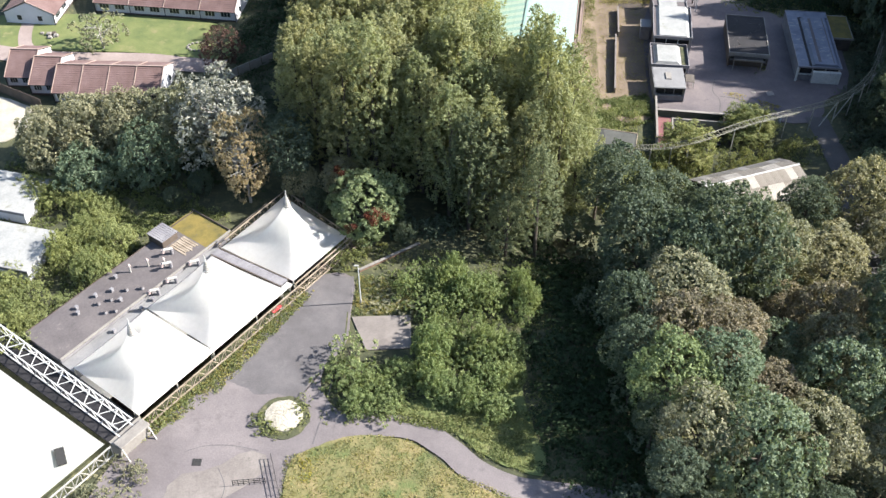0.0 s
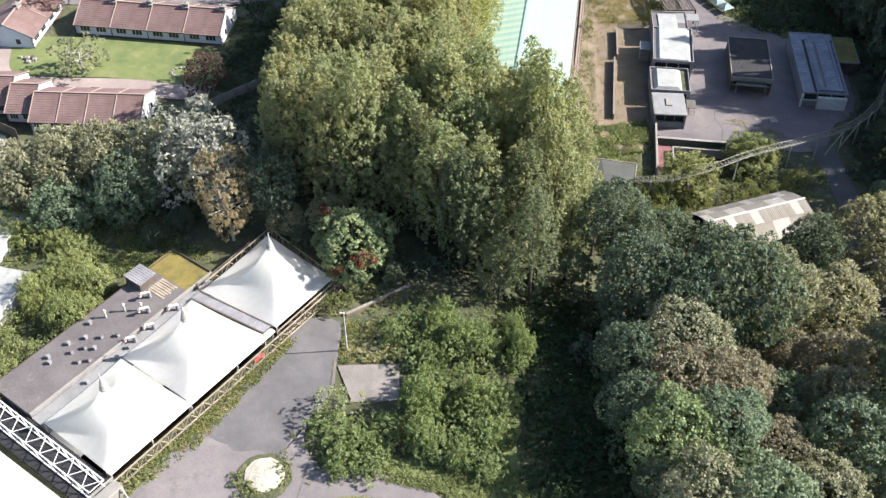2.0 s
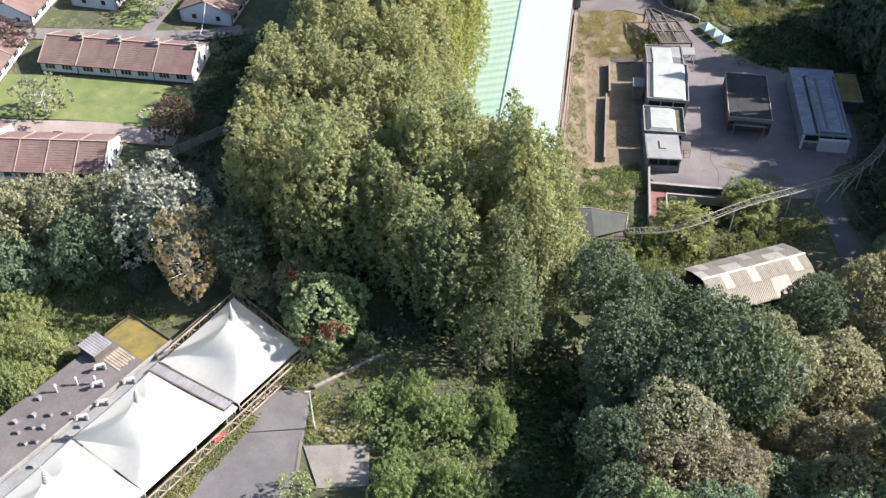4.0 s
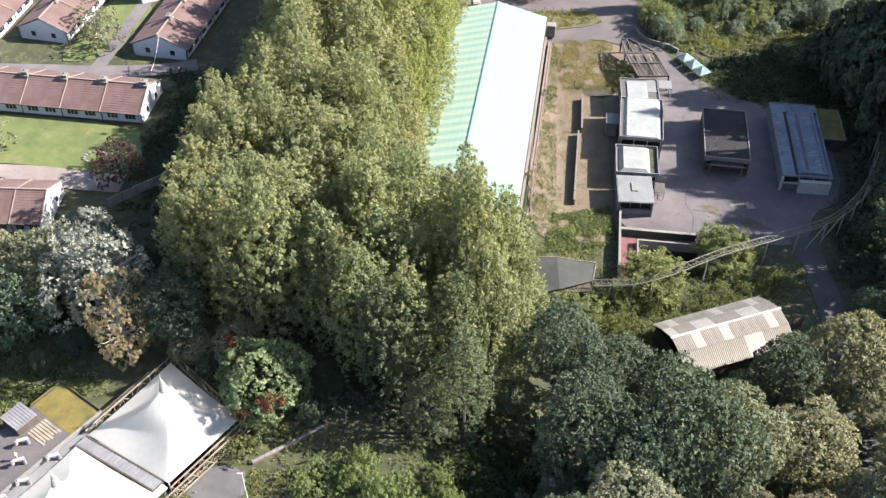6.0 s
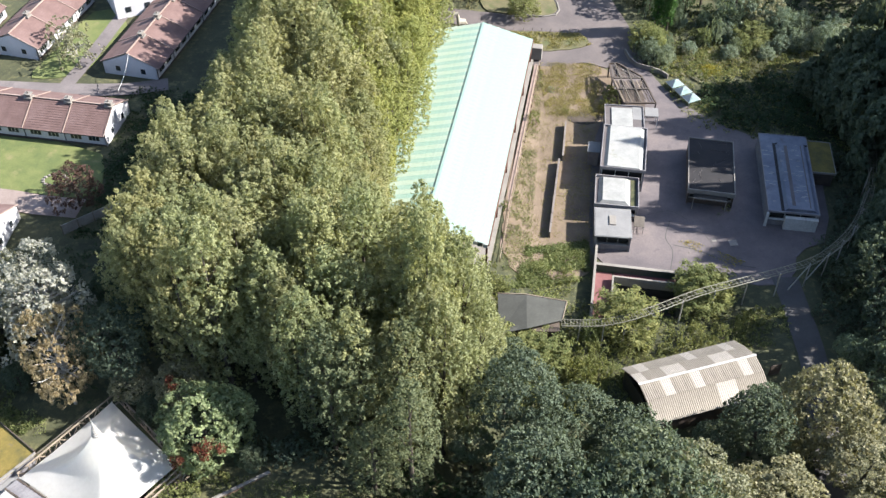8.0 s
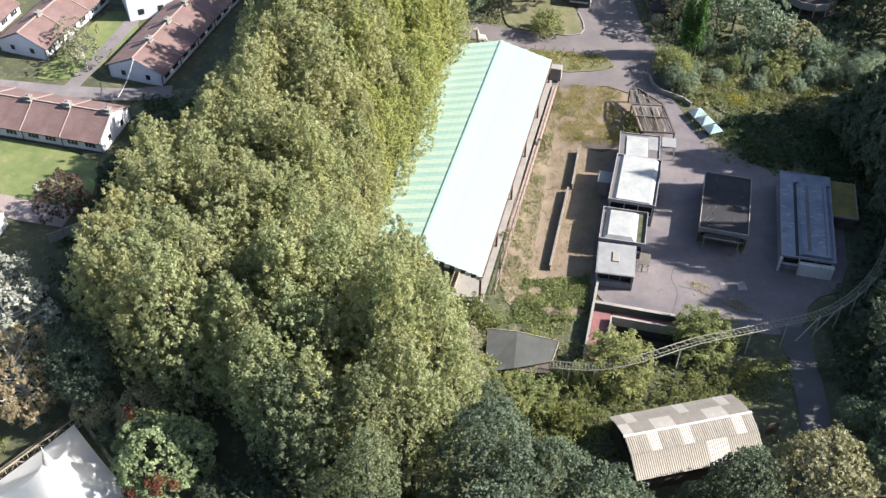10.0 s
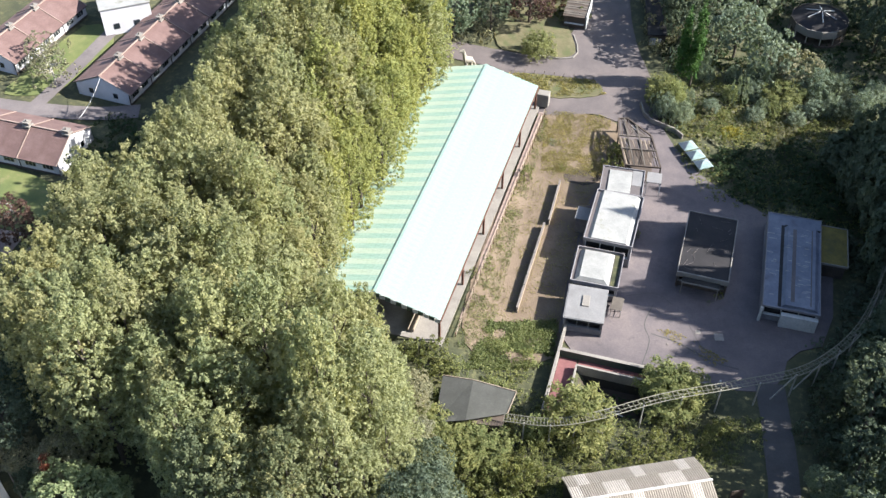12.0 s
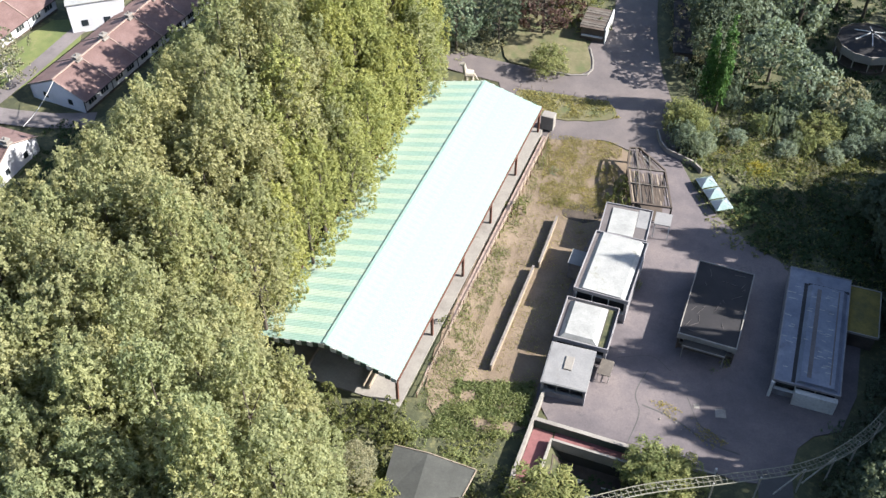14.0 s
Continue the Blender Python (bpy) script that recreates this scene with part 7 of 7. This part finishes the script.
thicket("shrub", [(19.0, 103), (24, 107.6), (30.4, 109.8), (32.2, 109.4), (32.6, 106), (28, 102)], 2.3, 3.6, 54, 1.4, 0.5)
thicket("sallow", [(27.2, 110.6), (31.4, 111), (32.6, 109), (29, 107.6)], 2.0, 2.9, 55, 1.2, 0.4)
thicket("nettle", [(37, 120.2), (42.6, 120), (43, 122.4), (37, 122.8)], 2.4, 1.0, 19)
thicket("willow", [(42, 174.4), (47, 172.6), (49, 178), (47, 182), (43, 181)], 2.4, 2.9, 20)
thicket("olive", [(47, 171.4), (56, 169), (70, 173), (73, 184), (62, 183), (50, 182)], 2.9, 1.6, 21)
thicket("willow", [(54, 178), (64, 176), (74, 178), (72, 186), (58, 186)], 3.2, 3.2, 22)
thicket("nettle", [(51.6, 163.2), (53, 161.2), (58.4, 157.4), (64.4, 155), (72, 152), (74, 171), (60, 169.6), (52, 169)], 2.6, 2.2, 23, 1.3)
thicket("dark", [(60, 119), (62, 106), (70, 112), (72, 130), (69, 134), (62, 130)], 2.6, 3.2, 24, 1.2)
thicket("dark", [(66.6, 133.6), (74, 134), (75, 152), (69, 152.6), (68.4, 150)], 2.6, 2.6, 46, 1.1)
thicket("shrub", [(20.6, 128), (22.6, 128), (27.2, 172.6), (25.6, 172.6)], 2.9, 0.9, 25, 0.6)
for px, py, h in ((37.7, 161.6, 2.4), (37.9, 163.4, 2.9), (37.9, 165.2, 2.5), (25.4, 158.0, 2.4), (21.0, 137.0, 1.4), (27.2, 167.6, 1.2), (30.6, 160.8, 1.1), (51.8, 139.0, 1.0), (45.2, 123.5, 3.9), (47.4, 122.4, 3.2), (43.2, 121.4, 2.6), (36.0, 118.0, 3.4)):
    plant(bushes["shrub"][0][0], px, py, zt(px, py) + h, native=2.6, wide=h / 2.6)
thicket("shrub", [(36.6, 159.4), (38.4, 159.4), (39, 166.4), (37.6, 167)], 1.9, 2.6, 26)
thicket("willow", [(43.5, 183), (49, 184), (54, 186), (58, 182), (66, 184), (72, 190), (66, 192), (56, 186), (46, 190)], 2.8, 3.0, 41, 1.2)
thicket("shrub", [(50, 170), (58, 170), (70, 176), (72, 181), (60, 180), (50, 176)], 2.2, 1.5, 42, 1.2)
thicket("olive", [(9, 187), (16, 188), (17, 199), (9, 199)], 2.8, 2.6, 43, 1.3)
thicket("shrub", [(25, 197), (31, 199), (31, 214), (20, 214)], 3.0, 3.0, 44, 1.3)
thicket("olive", [(42, 190), (48, 188), (52, 200), (50, 216), (40.4, 216)], 3.2, 3.4, 45, 1.3)
thicket("shrub", [(40.2, 146), (41.4, 146), (41.6, 149), (40.6, 149)], 1.2, 1.6, 28)
thicket("shrub", [(-19.0, 63.2), (-18.4, 61.2), (-16, 60.5), (-14.2, 61.4), (-14, 64.1), (-14.8, 65.1), (-14.3, 63), (-14.8, 61.6), (-16.2, 61.2), (-17.7, 62)], 0.8, 1.4, 29, 2.6)
thicket("sallow", [(-14.6, 64.2), (-13.6, 64.4), (-13.9, 65.6), (-14.9, 65.2)], 0.9, 1.3, 56, 2.2)
thicket("nettle", [(13.3, 73.7), (18.4, 69.6), (19, 84), (11.2, 86.7), (12.7, 77.8)], 2.6, 1.2, 50, 1.2)
thicket("willow", [(28, 172), (31, 172), (31, 166), (28, 165)], 2.6, 0.8, 30, 0.5)
thicket("nettle", [(-30.5, 125.3), (-25.4, 125.3), (-22.4, 150), (-28.6, 150), (-30.1, 137.5)], 2.6, 1.6, 31, 1.2)
thicket("dark", [(49.6, 137.6), (50.6, 137.6), (50.8, 138.6), (49.8, 138.6)], 1.0, 0.9, 32)
thicket("dark", [(61.4, 132.4), (66, 131.6), (66.4, 134.4), (61.6, 134.6)], 1.8, 0.9, 33)


# kinds that found no place are taken away
for idle in [ob for ob in bpy.data.objects if ob.parent is None and ob.get("used") == 0]:
    for ob in list(idle.children):
        bpy.data.objects.remove(ob)
    bpy.data.objects.remove(idle)


# loose grass and weeds
def meadow(name, poly, count, size, mat, label, seed, tall=0.3):
    g = random.Random(seed)
    xs, ys = [p[0] for p in poly], [p[1] for p in poly]
    out = []
    while len(out) < count:
        px, py = g.uniform(min(xs), max(xs)), g.uniform(min(ys), max(ys))
        if inside(px, py, poly) and noise.noise((px * 0.45, py * 0.45, seed)) > -0.12 + g.uniform(-0.3, 0.2):
            out.append((px, py, zt(px, py) + 0.1, g.uniform(0.12, tall)))
    tagged(new(name, tufts(name, out, 8, size * 0.68, M[mat], seed)), label, "grass", "", "stuff")


meadow("grass_tufts", [(-15.4, 57.9), (-7.2, 60.7), (-3.1, 60), (1.4, 56.1), (8.2, 52.8), (3, 46), (-8.2, 42.9), (-15.2, 49.1)], 4600, 0.18, "straw", "tufts of long dry grass on the round lawn", 1)
meadow("grass_tufts", [(-15.4, 57.9), (-7.2, 60.7), (-3.1, 60), (1.4, 56.1), (8.2, 52.8), (3, 46), (-8.2, 42.9), (-15.2, 49.1)], 2400, 0.2, "weed", "green tufts among the dry grass", 2)
meadow("flowering_weeds", [(-15, 56.9), (-11.9, 57.9), (-13, 54.8), (-14.8, 54.8)], 70, 0.22, "gorse", "yellow flowering weeds beside the railing", 3, 0.5)
meadow("grass_tufts", [(20.6, 127), (32, 127), (35, 155), (37, 172), (27, 174)], 4200, 0.12, "straw", "dry grass on the bare earth", 4)
meadow("weed_tufts", [(20.6, 125), (24, 125), (27.6, 172), (25.4, 173)], 2400, 0.16, "weed", "green weeds along the shed fence", 5, 0.45)
meadow("weed_tufts", [(22, 122), (32, 125), (32, 132), (24, 130)], 3200, 0.3, "weed", "green weeds at the end of the bare earth", 6, 0.7)
meadow("grass_tufts", [(20, 182), (34, 182), (36, 179), (27, 177)], 1800, 0.26, "straw", "long dry grass on the traffic island", 7, 0.4)
meadow("grass_tufts", [(27, 174), (37, 174), (37, 160), (27.6, 160)], 6200, 0.12, "straw", "dry grass at the head of the bare earth", 8)
meadow("weed_tufts", [(4.1, 62.9), (9.2, 63.4), (9.2, 56.3), (5.1, 57.7)], 700, 0.26, "weed", "rough grass beside the footpath", 9)
meadow("weed_tufts", [(-8.2, 63.2), (4.1, 63), (7.1, 58.3), (3, 60.4)], 700, 0.24, "weed", "grass verge along the footpath", 10)
meadow("weed_tufts", [(-51.3, 102.2), (-26.7, 94.2), (-30.8, 90.1), (-37, 90.1), (-47.2, 98.3)], 1800, 0.3, "weed", "rough grass behind the flat roof", 11, 0.4)
meadow("weed_tufts", [(46, 171), (72, 172), (72, 184), (48, 184)], 2200, 0.3, "weed", "tall weeds on the overgrown bank", 12, 0.5)
meadow("grass_tufts", [(48, 171), (70, 171), (70, 180), (50, 178)], 600, 0.3, "straw", "dry grass on the overgrown bank", 13, 0.4)
meadow("flowering_weeds", [(53.4, 171.6), (56.4, 171.6), (56.4, 174), (53.4, 174)], 160, 0.34, "gorse", "yellow flowering shrub on the bank", 14, 0.6)
meadow("moss_tufts", [(44, 132.4), (46, 132.6), (52.6, 128.6), (51, 127.6), (46, 130.6)], 240, 0.12, "gorse", "yellow moss in cracks of the asphalt", 15, 0.14)
# undergrowth tufts whose colour carries the shade under the oaks
meadow("leaf_litter", [(10.2, 51.1), (60, 50), (62, 100), (30, 108), (14.2, 89.2)], 1600, 0.4, "shade_grass", "undergrowth beneath the oaks, darkened in colour for shade", 17, 0.7)
meadow("weed_tufts", [(-12.3, 61.9), (12.3, 61.9), (14.2, 87.4), (-10.3, 88.1), (-3.1, 77.8), (-3.1, 70.6), (-12.3, 70.6)], 2600, 0.26, "weed", "rough grass and weeds among the laurels", 18, 0.35)
meadow("rough_grass", [(9.4, 56.2), (22, 48), (20, 90), (8.2, 88.7), (9.3, 71.6)], 3200, 0.26, "shade_grass", "rough grass below the oaks with shade in its colour", 19, 0.35)
meadow("weed_tufts", [(-61.6, 71.6), (-37, 77.8), (-30.8, 94.2), (-30.8, 102.2), (-57.3, 106)], 2600, 0.34, "weed", "rough grass among the bushes", 20, 0.4)
meadow("rough_grass", [(18, 106), (34, 104), (56, 116), (56, 121), (44, 119), (31.6, 118), (30, 124), (20, 122)], 2800, 0.3, "shrub", "weeds and brambles under the track", 21, 0.45)
meadow("rough_grass", [(50, 158), (74, 150), (76, 190), (46, 190), (46, 170)], 3200, 0.32, "shrub", "weeds and brambles on the bank", 22, 0.45)
meadow("rough_grass", [(-34.9, 102.2), (-22.6, 96.3), (-22.4, 151.6), (-32.5, 151.6), (-30.5, 126.3)], 1800, 0.34, "shade_grass", "undergrowth between the poplars and houses, darkened in colour for shade", 23, 0.6)
meadow("grass_tufts", meadow_later, 700, 0.2, "straw", "dry grass between the lamp post and the laurels", 24, 0.3)
meadow("weed_tufts", meadow_later, 500, 0.22, "weed", "green weeds around the lamp post", 25, 0.4)
meadow("weed_tufts", [(-31.4, 58.3), (-23.4, 65.9), (-14.6, 80.7), (-16, 81.5), (-25.1, 67.1), (-32.9, 60)], 1500, 0.24, "weed", "yellow-green weeds along the tent fronts", 26, 0.5)
meadow("grass_tufts", [(-31.4, 58.3), (-23.4, 65.9), (-14.6, 80.7), (-16, 81.5), (-25.1, 67.1), (-32.9, 60)], 700, 0.24, "straw", "dry grass along the tent fronts", 27, 0.5)
meadow("weed_tufts", [(-8.7, 63.4), (-2.1, 62.7), (1.6, 60.4), (4.1, 57.9), (8.2, 56.1), (10.2, 59.3), (7.1, 65.5), (-0, 64.9)], 1500, 0.2, "weed", "lush grass on the verge", 28, 0.25)
meadow("rough_grass", [(44, 188), (84, 184), (88, 222), (42, 222)], 3600, 0.5, "shade_grass", "rough grass between the trees round the carousel, shade in its colour", 29, 0.6)
